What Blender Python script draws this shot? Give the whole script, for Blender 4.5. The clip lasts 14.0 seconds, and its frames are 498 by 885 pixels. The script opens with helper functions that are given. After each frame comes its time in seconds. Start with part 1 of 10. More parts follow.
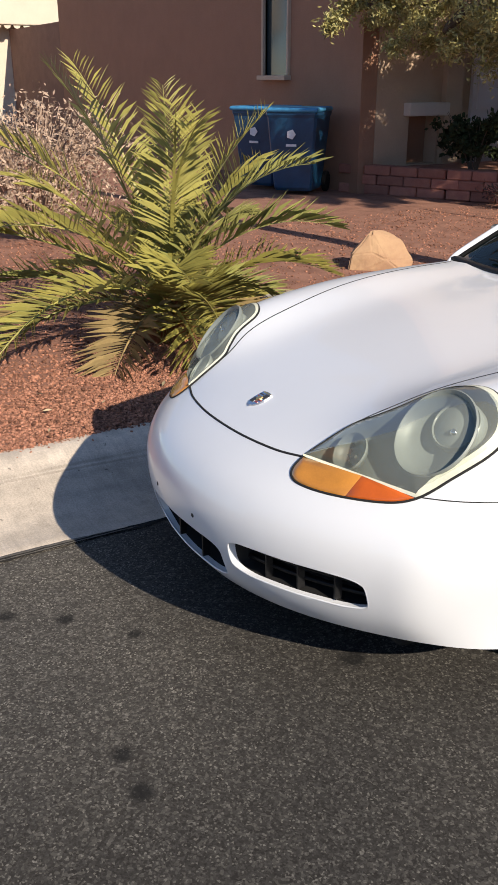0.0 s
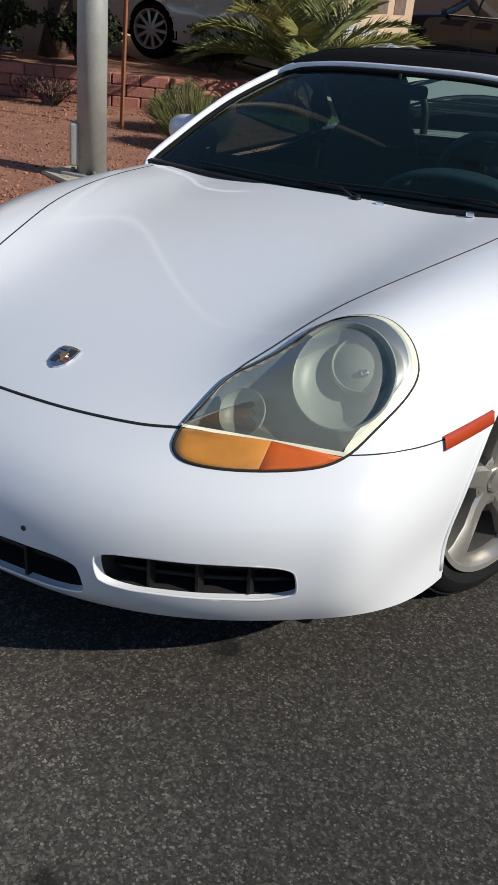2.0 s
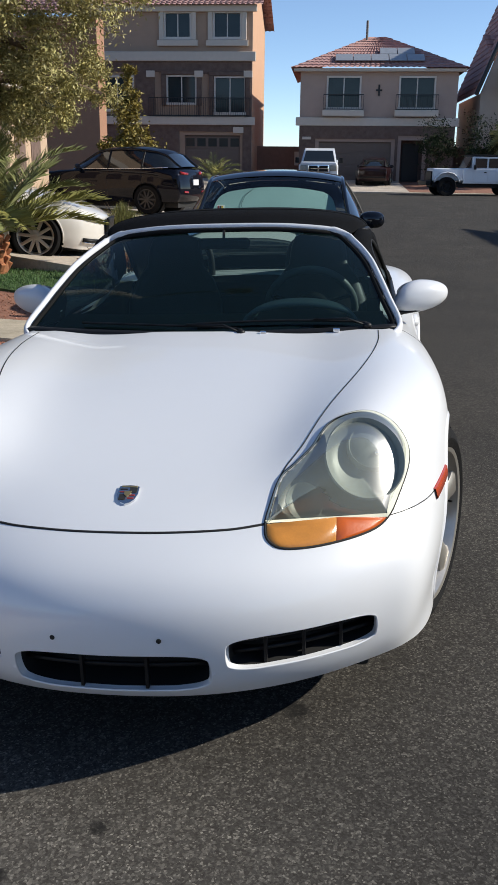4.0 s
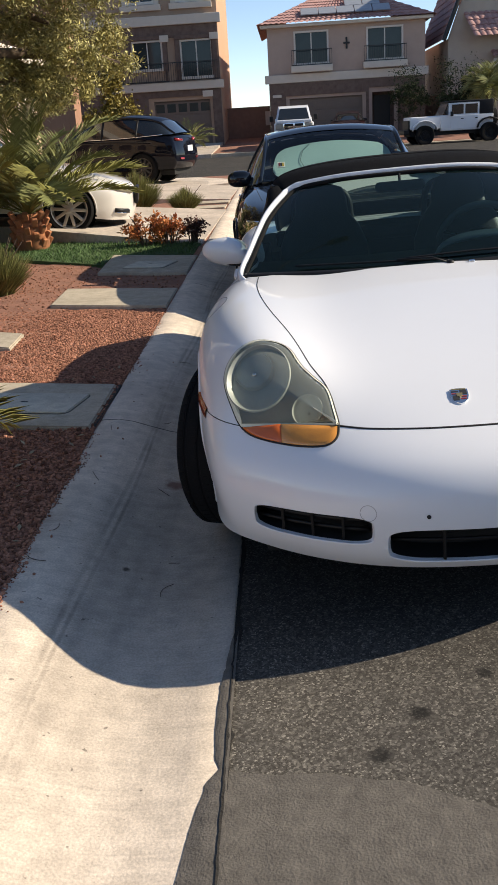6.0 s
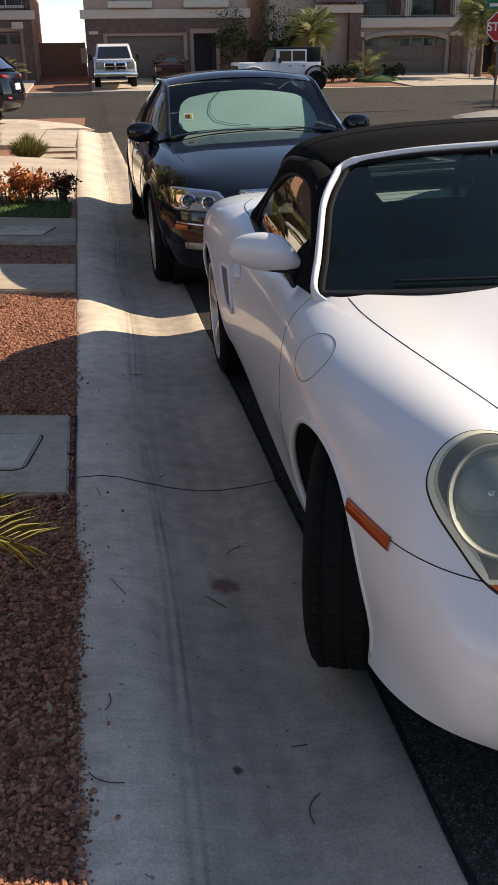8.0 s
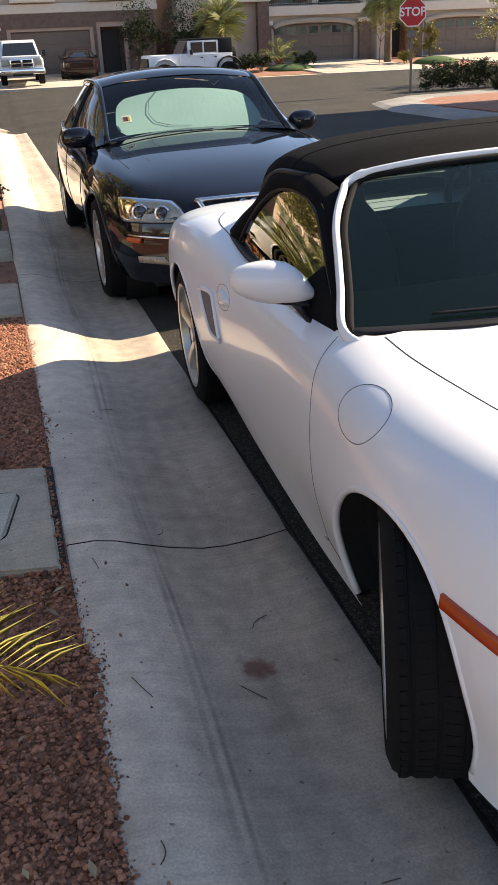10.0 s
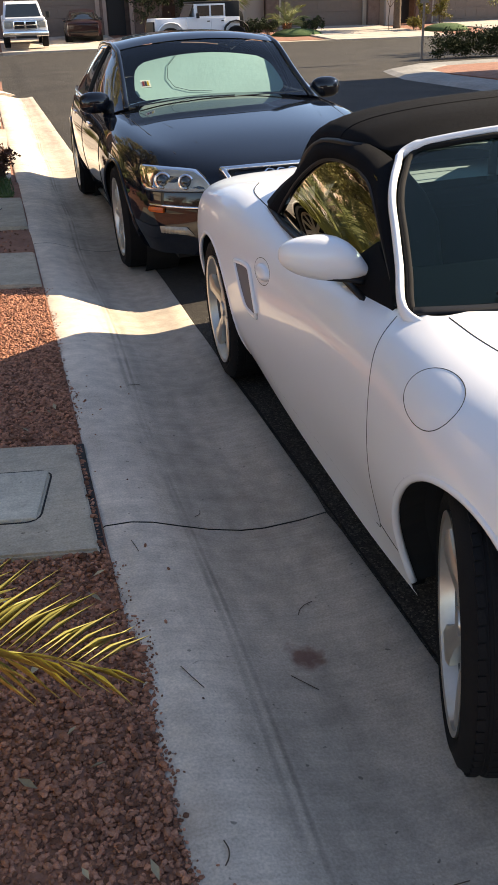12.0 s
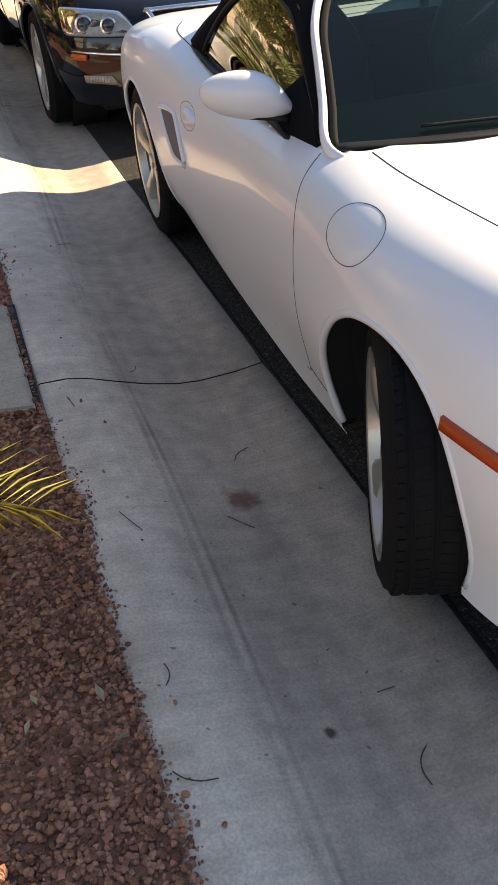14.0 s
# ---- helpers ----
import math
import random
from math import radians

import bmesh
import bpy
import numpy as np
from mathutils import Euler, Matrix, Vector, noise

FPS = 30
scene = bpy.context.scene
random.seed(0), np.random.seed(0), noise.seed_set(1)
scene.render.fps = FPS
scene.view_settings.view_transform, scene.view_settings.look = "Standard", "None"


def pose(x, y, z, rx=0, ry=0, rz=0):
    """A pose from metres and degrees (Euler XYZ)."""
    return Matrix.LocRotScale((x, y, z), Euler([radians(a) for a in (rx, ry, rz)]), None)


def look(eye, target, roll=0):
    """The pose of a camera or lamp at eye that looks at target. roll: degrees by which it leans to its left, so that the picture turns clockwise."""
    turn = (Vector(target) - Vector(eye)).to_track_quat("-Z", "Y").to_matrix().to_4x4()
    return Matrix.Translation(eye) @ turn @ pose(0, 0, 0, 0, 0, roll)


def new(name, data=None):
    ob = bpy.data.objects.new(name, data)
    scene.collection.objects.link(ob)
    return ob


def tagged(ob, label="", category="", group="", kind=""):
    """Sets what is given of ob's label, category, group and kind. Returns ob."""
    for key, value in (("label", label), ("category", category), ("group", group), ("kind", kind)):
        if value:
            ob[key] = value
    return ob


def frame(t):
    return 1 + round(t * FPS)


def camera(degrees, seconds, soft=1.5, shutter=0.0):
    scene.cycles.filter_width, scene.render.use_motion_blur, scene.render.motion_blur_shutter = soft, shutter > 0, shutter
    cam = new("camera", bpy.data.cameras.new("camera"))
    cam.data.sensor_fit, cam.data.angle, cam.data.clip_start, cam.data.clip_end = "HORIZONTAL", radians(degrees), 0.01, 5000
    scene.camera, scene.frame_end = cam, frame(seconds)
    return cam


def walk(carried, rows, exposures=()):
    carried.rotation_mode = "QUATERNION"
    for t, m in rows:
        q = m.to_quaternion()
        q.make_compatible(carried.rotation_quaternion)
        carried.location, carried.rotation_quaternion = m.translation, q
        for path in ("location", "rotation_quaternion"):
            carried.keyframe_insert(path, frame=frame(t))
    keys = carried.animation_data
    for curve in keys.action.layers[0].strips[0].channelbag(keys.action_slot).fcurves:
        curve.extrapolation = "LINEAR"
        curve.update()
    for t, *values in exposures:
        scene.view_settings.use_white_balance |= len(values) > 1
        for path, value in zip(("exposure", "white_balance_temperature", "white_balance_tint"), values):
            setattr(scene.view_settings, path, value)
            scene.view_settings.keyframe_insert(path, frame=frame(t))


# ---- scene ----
cam = camera(31.6, 14.0)
PATH = [
    (0, (1.979, -1.843, 1.446), (0.363, -0.945, 0.683), -0.1),
    (0.5, (1.82, -1.896, 1.428), (0.333, -0.8, 0.661), 2.0),
    (1, (1.6, -1.941, 1.406), (0.316, -0.64, 0.594), 4.1),
    (1.5, (1.343, -1.947, 1.351), (0.272, -0.505, 0.472), 3.3),
    (2, (1.094, -2.056, 1.341), (0.302, -0.46, 0.431), 5.6),
    (2.5, (0.907, -2.296, 1.374), (0.335, -0.563, 0.557), 5.8),
    (3, (0.685, -2.409, 1.366), (0.328, -0.57, 0.664), 4.5),
    (3.2, (0.618, -2.464, 1.384), (0.35, -0.598, 0.716), 4.2),
    (5.3, (-0.079, -3.078, 1.399), (-0.238, -1.17, 0.821), -1.3),
    (5.5, (-0.218, -3.128, 1.389), (-0.381, -1.229, 0.782), -1.5),
    (6, (-0.499, -3.109, 1.37), (-0.618, -1.23, 0.696), -3.5),
    (6.5, (-0.781, -2.777, 1.356), (-0.858, -0.942, 0.564), -5.2),
    (7, (-1.083, -2.478, 1.377), (-0.884, -0.679, 0.525), -2.3),
    (7.5, (-1.193, -2.141, 1.388), (-0.854, -0.345, 0.577), -1.6),
    (8, (-1.332, -1.917, 1.426), (-1.046, -0.106, 0.63), -0.9),
    (8.5, (-1.496, -1.855, 1.473), (-1.131, -0.067, 0.655), -0.2),
    (9, (-1.511, -1.733, 1.482), (-1.083, 0.052, 0.686), -1.7),
    (9.2, (-1.485, -1.666, 1.477), (-1.076, 0.128, 0.697), -2.4),
    (11.3, (-1.609, -1.352, 1.471), (-1.118, 0.367, 0.575), -3.1),
    (11.5, (-1.62, -1.344, 1.473), (-1.165, 0.39, 0.588), -2.9),
    (12, (-1.622, -1.352, 1.47), (-1.192, 0.392, 0.592), -2.0),
    (12.5, (-1.614, -1.372, 1.47), (-1.13, 0.359, 0.595), 0.4),
    (13, (-1.584, -1.382, 1.464), (-1.084, 0.328, 0.555), -0.4),
    (13.5, (-1.603, -1.403, 1.431), (-1.155, 0.253, 0.402), -2.6),
    (14, (-1.585, -1.413, 1.424), (-1.102, 0.16, 0.289), -2.7),
]
EXPOSURES = [(0, 0.33, 7100, 11), (1, 0.0, 6800, 9), (2, 0.05, 6600, 7), (3, 0.15, 6600, 7), (5.5, 0.38, 7100, 9), (6.5, 0.52, 7900, 11), (7, 0.48, 7900, 12), (7.5, 0.4, 7700, 12), (8, 0.62, 8300, 12), (8.5, 1.1, 8600, 12), (9, 1.25, 8700, 12), (11.5, 1.38, 8700, 12), (12.5, 1.4, 8800, 12), (13.5, 1.41, 9300, 12), (14, 1.43, 9500, 12)]
walk(cam, [(t, look(eye, target, roll)) for t, eye, target, roll in PATH], EXPOSURES)

# ---- world, sun ----
SUN_AZ, SUN_EL = 7.0, 32.2      # degrees: azimuth from +x towards +y, elevation
world = bpy.data.worlds.new("world")
scene.world = world
world.use_nodes = True
wnt = world.node_tree
sky = wnt.nodes.new("ShaderNodeTexSky")
sky.sky_type = "NISHITA"
sky.sun_disc = False
sky.altitude = 3000
sky.air_density = 0.9
sky.dust_density = 0.05
sky.ozone_density = 2.0
sky.sun_elevation = radians(SUN_EL)
sky.sun_rotation = radians(90 - SUN_AZ)
wnt.nodes["Background"].inputs[1].default_value = 0.145
tint = wnt.nodes.new("ShaderNodeMix")
tint.data_type, tint.blend_type = "RGBA", "MULTIPLY"
tint.inputs["Factor"].default_value = 1.0
tint.inputs["B"].default_value = (0.98, 0.99, 1.02, 1)
wnt.links.new(sky.outputs[0], tint.inputs["A"])
wnt.links.new(tint.outputs["Result"], wnt.nodes["Background"].inputs[0])
sun = new("sun", bpy.data.lights.new("sun", "SUN"))
sun.data.energy = 4.9
sun.data.angle = radians(0.53)
sun.data.color = (1.0, 0.94, 0.85)
sun_way = Vector((math.cos(radians(SUN_EL)) * math.cos(radians(SUN_AZ)), math.cos(radians(SUN_EL)) * math.sin(radians(SUN_AZ)), math.sin(radians(SUN_EL))))
sun.matrix_world = look(sun_way * 40, (0, 0, 0))
# ---- materials ----
def material(name, colour, rough=0.5, metal=0.0, coat=0.0, spec=0.5, vary=0.0, scale=8.0, bump=0.0, bump_scale=60.0,
             colour2=None, detail=6.0, transmission=0.0, sheen=0.0, rand=0.0, rough_vary=0.0, emit=None, island=False):
    """A principled surface with noise at two scales in its colour and its relief."""
    m = bpy.data.materials.new(name)
    m.use_nodes = True
    nt = m.node_tree
    N, K = nt.nodes, nt.links
    b = N["Principled BSDF"]
    b.inputs["Roughness"].default_value = rough
    b.inputs["Metallic"].default_value = metal
    b.inputs["Coat Weight"].default_value = coat
    b.inputs["Coat Roughness"].default_value = 0.03
    b.inputs["Specular IOR Level"].default_value = spec
    b.inputs["Transmission Weight"].default_value = transmission
    b.inputs["Sheen Weight"].default_value = sheen
    b.inputs["Base Color"].default_value = (*colour, 1)
    if emit:
        b.inputs["Emission Color"].default_value = (*emit[:3], 1)
        b.inputs["Emission Strength"].default_value = emit[3]
    co = N.new("ShaderNodeTexCoord")
    out = None
    if vary or colour2:
        c2 = colour2 or tuple(max(0.0, c * (1 - vary)) for c in colour)
        n1, n2 = N.new("ShaderNodeTexNoise"), N.new("ShaderNodeTexNoise")
        n1.inputs["Scale"].default_value, n1.inputs["Detail"].default_value = scale, detail
        n2.inputs["Scale"].default_value, n2.inputs["Detail"].default_value = scale * 9.0, 4
        for n in (n1, n2):
            K.new(co.outputs["Object"], n.inputs["Vector"])
        add = N.new("ShaderNodeMath")
        add.operation = "MULTIPLY_ADD"
        add.inputs[1].default_value = 0.6
        K.new(n2.outputs["Fac"], add.inputs[0])
        sub = N.new("ShaderNodeMath")
        sub.operation = "MULTIPLY_ADD"
        sub.inputs[1].default_value, sub.inputs[2].default_value = 1.6, -0.6
        K.new(n1.outputs["Fac"], sub.inputs[0])
        K.new(sub.outputs[0], add.inputs[2])
        mix = N.new("ShaderNodeMix")
        mix.data_type = "RGBA"
        mix.inputs["A"].default_value, mix.inputs["B"].default_value = (*colour, 1), (*c2, 1)
        K.new(add.outputs[0], mix.inputs["Factor"])
        out = mix.outputs["Result"]
        if rough_vary:
            rv = N.new("ShaderNodeMath")
            rv.operation = "MULTIPLY_ADD"
            rv.inputs[1].default_value, rv.inputs[2].default_value = rough_vary, rough - rough_vary / 2
            K.new(n1.outputs["Fac"], rv.inputs[0])
            K.new(rv.outputs[0], b.inputs["Roughness"])
    if rand:
        info = N.new("ShaderNodeNewGeometry" if island else "ShaderNodeObjectInfo")
        hsv = N.new("ShaderNodeHueSaturation")
        mr = N.new("ShaderNodeMapRange")
        mr.inputs["To Min"].default_value, mr.inputs["To Max"].default_value = 1 - rand, 1 + rand
        K.new(info.outputs["Random Per Island" if island else "Random"], mr.inputs["Value"])
        K.new(mr.outputs[0], hsv.inputs["Value"])
        if out:
            K.new(out, hsv.inputs["Color"])
        else:
            hsv.inputs["Color"].default_value = (*colour, 1)
        out = hsv.outputs[0]
    if out:
        K.new(out, b.inputs["Base Color"])
    if bump:
        n3 = N.new("ShaderNodeTexNoise")
        n3.inputs["Scale"].default_value, n3.inputs["Detail"].default_value = bump_scale, 5
        K.new(co.outputs["Object"], n3.inputs["Vector"])
        bp = N.new("ShaderNodeBump")
        bp.inputs["Strength"].default_value, bp.inputs["Distance"].default_value = min(1.0, bump), 0.01
        K.new(n3.outputs["Fac"], bp.inputs["Height"])
        K.new(bp.outputs[0], b.inputs["Normal"])
    return m


def clear_pane(name, tint=(0.8, 0.9, 0.88), gloss=0.02, ior=1.5, gain=1.0, haze=0.0, haze_colour=(0.6, 0.62, 0.56)):
    """Thin glass: a tinted clear layer under a mirror layer that Fresnel drives."""
    m = bpy.data.materials.new(name)
    m.use_nodes = True
    nt = m.node_tree
    N, K = nt.nodes, nt.links
    N.remove(N["Principled BSDF"])
    tr, gl, fr, mx = N.new("ShaderNodeBsdfTransparent"), N.new("ShaderNodeBsdfGlossy"), N.new("ShaderNodeFresnel"), N.new("ShaderNodeMixShader")
    tr.inputs[0].default_value = (*tint, 1)
    gl.inputs["Roughness"].default_value = gloss
    fr.inputs["IOR"].default_value = ior
    mul = N.new("ShaderNodeMath")
    mul.operation = "MULTIPLY"
    mul.use_clamp = True
    mul.inputs[1].default_value = gain
    K.new(fr.outputs[0], mul.inputs[0])
    K.new(mul.outputs[0], mx.inputs[0])
    if haze:
        df, hz = N.new("ShaderNodeBsdfDiffuse"), N.new("ShaderNodeMixShader")
        df.inputs[0].default_value = (*haze_colour, 1)
        hz.inputs[0].default_value = haze
        K.new(tr.outputs[0], hz.inputs[1])
        K.new(df.outputs[0], hz.inputs[2])
        K.new(hz.outputs[0], mx.inputs[1])
    else:
        K.new(tr.outputs[0], mx.inputs[1])
    K.new(gl.outputs[0], mx.inputs[2])
    K.new(mx.outputs[0], N["Material Output"].inputs[0])
    return m


M_WHITE = material("white car paint", (0.73, 0.745, 0.77), 0.35, coat=0.5, vary=0.03, scale=2.0, bump=0.004, bump_scale=900)
M_GAP = material("panel gap", (0.01, 0.01, 0.01), 0.8)
M_BLACKTRIM = material("black plastic trim", (0.010, 0.010, 0.011), 0.5, spec=0.25, vary=0.3, scale=30, bump=0.05, bump_scale=400)
M_CAVITY = material("dark cavity", (0.008, 0.008, 0.008), 0.8)
M_RUBBER = material("tyre rubber", (0.009, 0.009, 0.0095), 0.9, spec=0.2, vary=0.35, scale=25, bump=0.2, bump_scale=200)
M_RIM = material("silver alloy", (0.58, 0.55, 0.50), 0.35, metal=0.8, vary=0.25, scale=9, rough_vary=0.25)
M_DISC = material("brake disc steel", (0.16, 0.15, 0.14), 0.5, metal=0.7, vary=0.3, scale=20)
M_AMBER = material("amber lens", (0.64, 0.26, 0.045), 0.25, coat=0.5, vary=0.25, scale=25, bump=0.04, bump_scale=220)
M_ORANGE = material("orange-red lens", (0.62, 0.12, 0.015), 0.25, coat=0.5, vary=0.2, scale=30, bump=0.04, bump_scale=220)
M_MARKER = material("side marker lens", (0.45, 0.055, 0.012), 0.25, coat=0.5, vary=0.2, scale=40)
M_LAMPBED = material("lamp housing", (0.16, 0.18, 0.165), 0.45, vary=0.25, scale=14, coat=0.2)
M_REFLECT = material("lamp reflector", (0.28, 0.31, 0.285), 0.5, metal=0.15, vary=0.25, scale=10)
M_PROJECTOR = material("lamp projector glass", (0.26, 0.29, 0.27), 0.3, coat=0.3, vary=0.3, scale=16)
M_BEZEL = material("aged lamp seal", (0.72, 0.72, 0.58), 0.4, vary=0.2, scale=20)
M_LENS = clear_pane("hazed lamp lens", (0.86, 0.90, 0.87), 0.30, 1.45, 0.35, 0.24, (0.46, 0.50, 0.46))
# thin teal haze paints in the screen's sheen and lighter cabin
M_GLASS = clear_pane("tinted car glass", (0.40, 0.57, 0.57), 0.004, 1.5, 0.7, 0.014, (0.20, 0.50, 0.52))
M_SIDEGLASS = clear_pane("side window glass", (0.22, 0.26, 0.24), 0.005, 1.6, 0.5)
M_FABRIC = material("black soft-top cloth", (0.006, 0.0065, 0.008), 0.95, vary=0.35, scale=12, bump=0.35, bump_scale=700, spec=0.1)
M_DASH = material("dark grey dashboard", (0.004, 0.0055, 0.006), 0.9, vary=0.2, scale=20, bump=0.1, bump_scale=500, spec=0.1)
M_SEAT = material("dark leather seat", (0.02, 0.021, 0.023), 0.5, vary=0.3, scale=15, bump=0.1, bump_scale=120)
M_WHEELGREY = material("grey leather wheel", (0.10, 0.11, 0.11), 0.5, vary=0.2, scale=20)
M_HOODGREY = material("grey padded hood", (0.24, 0.25, 0.25), 0.6, vary=0.15, scale=12, bump=0.1, bump_scale=400)
M_CHROME = material("chrome", (0.75, 0.75, 0.76), 0.12, metal=1.0)
M_REDENAMEL = material("red enamel", (0.30, 0.035, 0.03), 0.35, coat=0.3)
M_GOLD = material("gilt badge", (0.55, 0.42, 0.20), 0.35, metal=0.8)
M_BADGEBLACK = material("black enamel", (0.035, 0.033, 0.03), 0.35)
# ---- mesh helpers ----
def link(name, verts, faces, mat, parent=None, label="", smooth=True, mats=None, mi=None):
    me = bpy.data.meshes.new(name)
    me.from_pydata([tuple(v) for v in verts], [], faces)
    for m in (mats or [mat]):
        me.materials.append(m)
    if mi is not None:
        me.polygons.foreach_set("material_index", mi)
    if smooth:
        me.polygons.foreach_set("use_smooth", [True] * len(me.polygons))
    me.update()
    ob = new(name, me)
    if parent:
        ob.parent = parent
    if label:
        tagged(ob, label)
    return ob


def part(name, bm, mat, parent=None, label="", smooth=False, angle=None):
    """One bmesh as one mesh object under a thing or a part."""
    bmesh.ops.recalc_face_normals(bm, faces=bm.faces)
    me = bpy.data.meshes.new(name)
    bm.to_mesh(me)
    bm.free()
    for m in (mat if isinstance(mat, (list, tuple)) else [mat]):
        me.materials.append(m)
    if smooth:
        me.polygons.foreach_set("use_smooth", [True] * len(me.polygons))
        if angle:
            me.set_sharp_from_angle(angle=radians(angle))
    ob = new(name, me)
    if parent:
        ob.parent = parent
    if label:
        tagged(ob, label)
    return ob


def empty(name, m=None, label="", category="", group=""):
    ob = new(name)
    if m is not None:
        ob.matrix_world = m
    return tagged(ob, label, category, group)


def b_box(bm, x0, y0, z0, x1, y1, z1, bevel=0.0, m=None, seg=2):
    r = bmesh.ops.create_cube(bm, size=1.0)
    vs = r["verts"]
    for v in vs:
        v.co = Vector((x0 + (v.co.x + .5) * (x1 - x0), y0 + (v.co.y + .5) * (y1 - y0), z0 + (v.co.z + .5) * (z1 - z0)))
    if bevel:
        es = list({e for v in vs for e in v.link_edges})
        vs = list({v for f in bmesh.ops.bevel(bm, geom=es, offset=bevel, segments=seg, profile=0.6, affect="EDGES")["faces"] for v in f.verts} | {v for v in vs if v.is_valid})
    if m is not None:
        bmesh.ops.transform(bm, matrix=m, verts=[v for v in vs if v.is_valid])
    return vs


def boxed(x0, y0, z0, x1, y1, z1, bevel=0.0, m=None, seg=2):
    bm = bmesh.new()
    b_box(bm, x0, y0, z0, x1, y1, z1, bevel, m, seg)
    return bm


def lathe_bm(profile, n=32, m=None, bm=None, arc=360.0, caps=True):
    """Turns a profile of (radius, z) about z."""
    bm = bm or bmesh.new()
    rings = []
    closed = arc >= 360
    cnt = n if closed else n + 1
    for r, z in profile:
        rings.append([bm.verts.new((r * math.cos(radians(arc) * k / n), r * math.sin(radians(arc) * k / n), z)) for k in range(cnt)])
    for a, b in zip(rings, rings[1:]):
        for k in range(n):
            bm.faces.new((a[k], a[(k + 1) % cnt], b[(k + 1) % cnt], b[k]))
    for ring, flip in ((rings[0], True), (rings[-1], False)):
        if closed and caps:
            bm.faces.new(ring[::-1] if flip else ring)
    if m is not None:
        bmesh.ops.transform(bm, matrix=m, verts=[v for r in rings for v in r])
    return bm


def spline(points, n=8, closed=False):
    """Catmull-Rom through the points."""
    p = [Vector(q) for q in points]
    out = []
    m = len(p)
    for i in range(m if closed else m - 1):
        a, b = p[i], p[(i + 1) % m]
        z = p[(i - 1) % m] if closed or i > 0 else a + (a - b)
        c = p[(i + 2) % m] if closed or i + 2 < m else b + (b - a)
        for k in range(n):
            t = k / n
            out.append(0.5 * ((2 * a) + (b - z) * t + (2 * z - 5 * a + 4 * b - c) * t * t + (3 * a - z - 3 * b + c) * t ** 3))
    if not closed:
        out.append(p[-1].copy())
    return out


def b_tube(bm, pts, radius, n=6, closed=False, flat=1.0, up=(0, 0, 1)):
    """A tube along points; radius a number or a list."""
    pts = [Vector(q) for q in pts]
    rings = []
    m = len(pts)
    for i, q in enumerate(pts):
        a = pts[(i - 1) % m] if closed or i > 0 else q
        b = pts[(i + 1) % m] if closed or i + 1 < m else q
        d = (b - a)
        d = d.normalized() if d.length > 1e-9 else Vector((0, 0, 1))
        s = d.cross(Vector(up))
        if s.length < 1e-3:
            s = d.cross(Vector((0, 1, 0.1)))
        s.normalize()
        w = s.cross(d).normalized()
        r = radius[i] if isinstance(radius, (list, tuple)) else radius
        rings.append([bm.verts.new(q + s * (r * math.cos(2 * math.pi * k / n)) + w * (r * flat * math.sin(2 * math.pi * k / n))) for k in range(n)])
    pairs = list(zip(rings, rings[1:])) + ([(rings[-1], rings[0])] if closed else [])
    for a, b in pairs:
        for k in range(n):
            bm.faces.new((a[k], a[(k + 1) % n], b[(k + 1) % n], b[k]))
    if not closed:
        bm.faces.new(rings[0][::-1])
        bm.faces.new(rings[-1])
    return bm


def tube_bm(pts, radius, n=6, closed=False, flat=1.0, up=(0, 0, 1)):
    return b_tube(bmesh.new(), pts, radius, n, closed, flat, up)


def curve_of(table):
    """A smooth function through (x, y) pairs."""
    xs, ys = np.array([t[0] for t in table], float), np.array([t[1] for t in table], float)
    d = np.gradient(ys, xs)

    def at(x):
        x = min(max(x, xs[0]), xs[-1])
        i = min(max(int(np.searchsorted(xs, x)) - 1, 0), len(xs) - 2)
        h = xs[i + 1] - xs[i]
        t = (x - xs[i]) / h
        return float((2 * t ** 3 - 3 * t * t + 1) * ys[i] + (t ** 3 - 2 * t * t + t) * h * d[i] + (3 * t * t - 2 * t ** 3) * ys[i + 1] + (t ** 3 - t * t) * h * d[i + 1])
    return at


def smooth_cage(verts, faces, levels):
    """A subdivision surface whose cage is solved so that it passes through the given points. Returns a mesh."""
    v0 = np.array(verts, float)
    n = len(v0)
    edges = {}
    vf, ve = [[] for _ in range(n)], [set() for _ in range(n)]
    for fi, f in enumerate(faces):
        for a, b in zip(f, f[1:] + f[:1]):
            edges.setdefault((min(a, b), max(a, b)), []).append(fi)
            ve[a].add(b), ve[b].add(a)
            vf[a].append(fi)
    rim = {}
    for (a, b), fs in edges.items():
        if len(fs) == 1:
            rim.setdefault(a, []).append(b), rim.setdefault(b, []).append(a)
    L = np.zeros((n, n))
    for i in range(n):
        if i in rim:
            if len(vf[i]) == 1:
                L[i, i] = 1
            else:
                L[i, i] = 4 / 6
                for j in rim[i][:2]:
                    L[i, j] += 1 / 6
            continue
        k = len(ve[i])
        L[i, i] += k * k
        for j in ve[i]:
            L[i, j] += 2
            L[i, i] += 2
        for fi in vf[i]:
            for j in faces[fi]:
                L[i, j] += 1 / len(faces[fi])
        L[i] /= L[i].sum()
    cage = v0.copy()
    for _ in range(40):
        cage += 0.8 * (v0 - L @ cage)
    me = bpy.data.meshes.new("cage")
    me.from_pydata([tuple(c) for c in cage], [], faces)
    ob = new("cage", me)
    md = ob.modifiers.new("s", "SUBSURF")
    md.levels = md.render_levels = levels
    md.use_limit_surface = True
    got = bpy.data.meshes.new_from_object(ob.evaluated_get(bpy.context.evaluated_depsgraph_get()))
    bpy.data.objects.remove(ob)
    return got
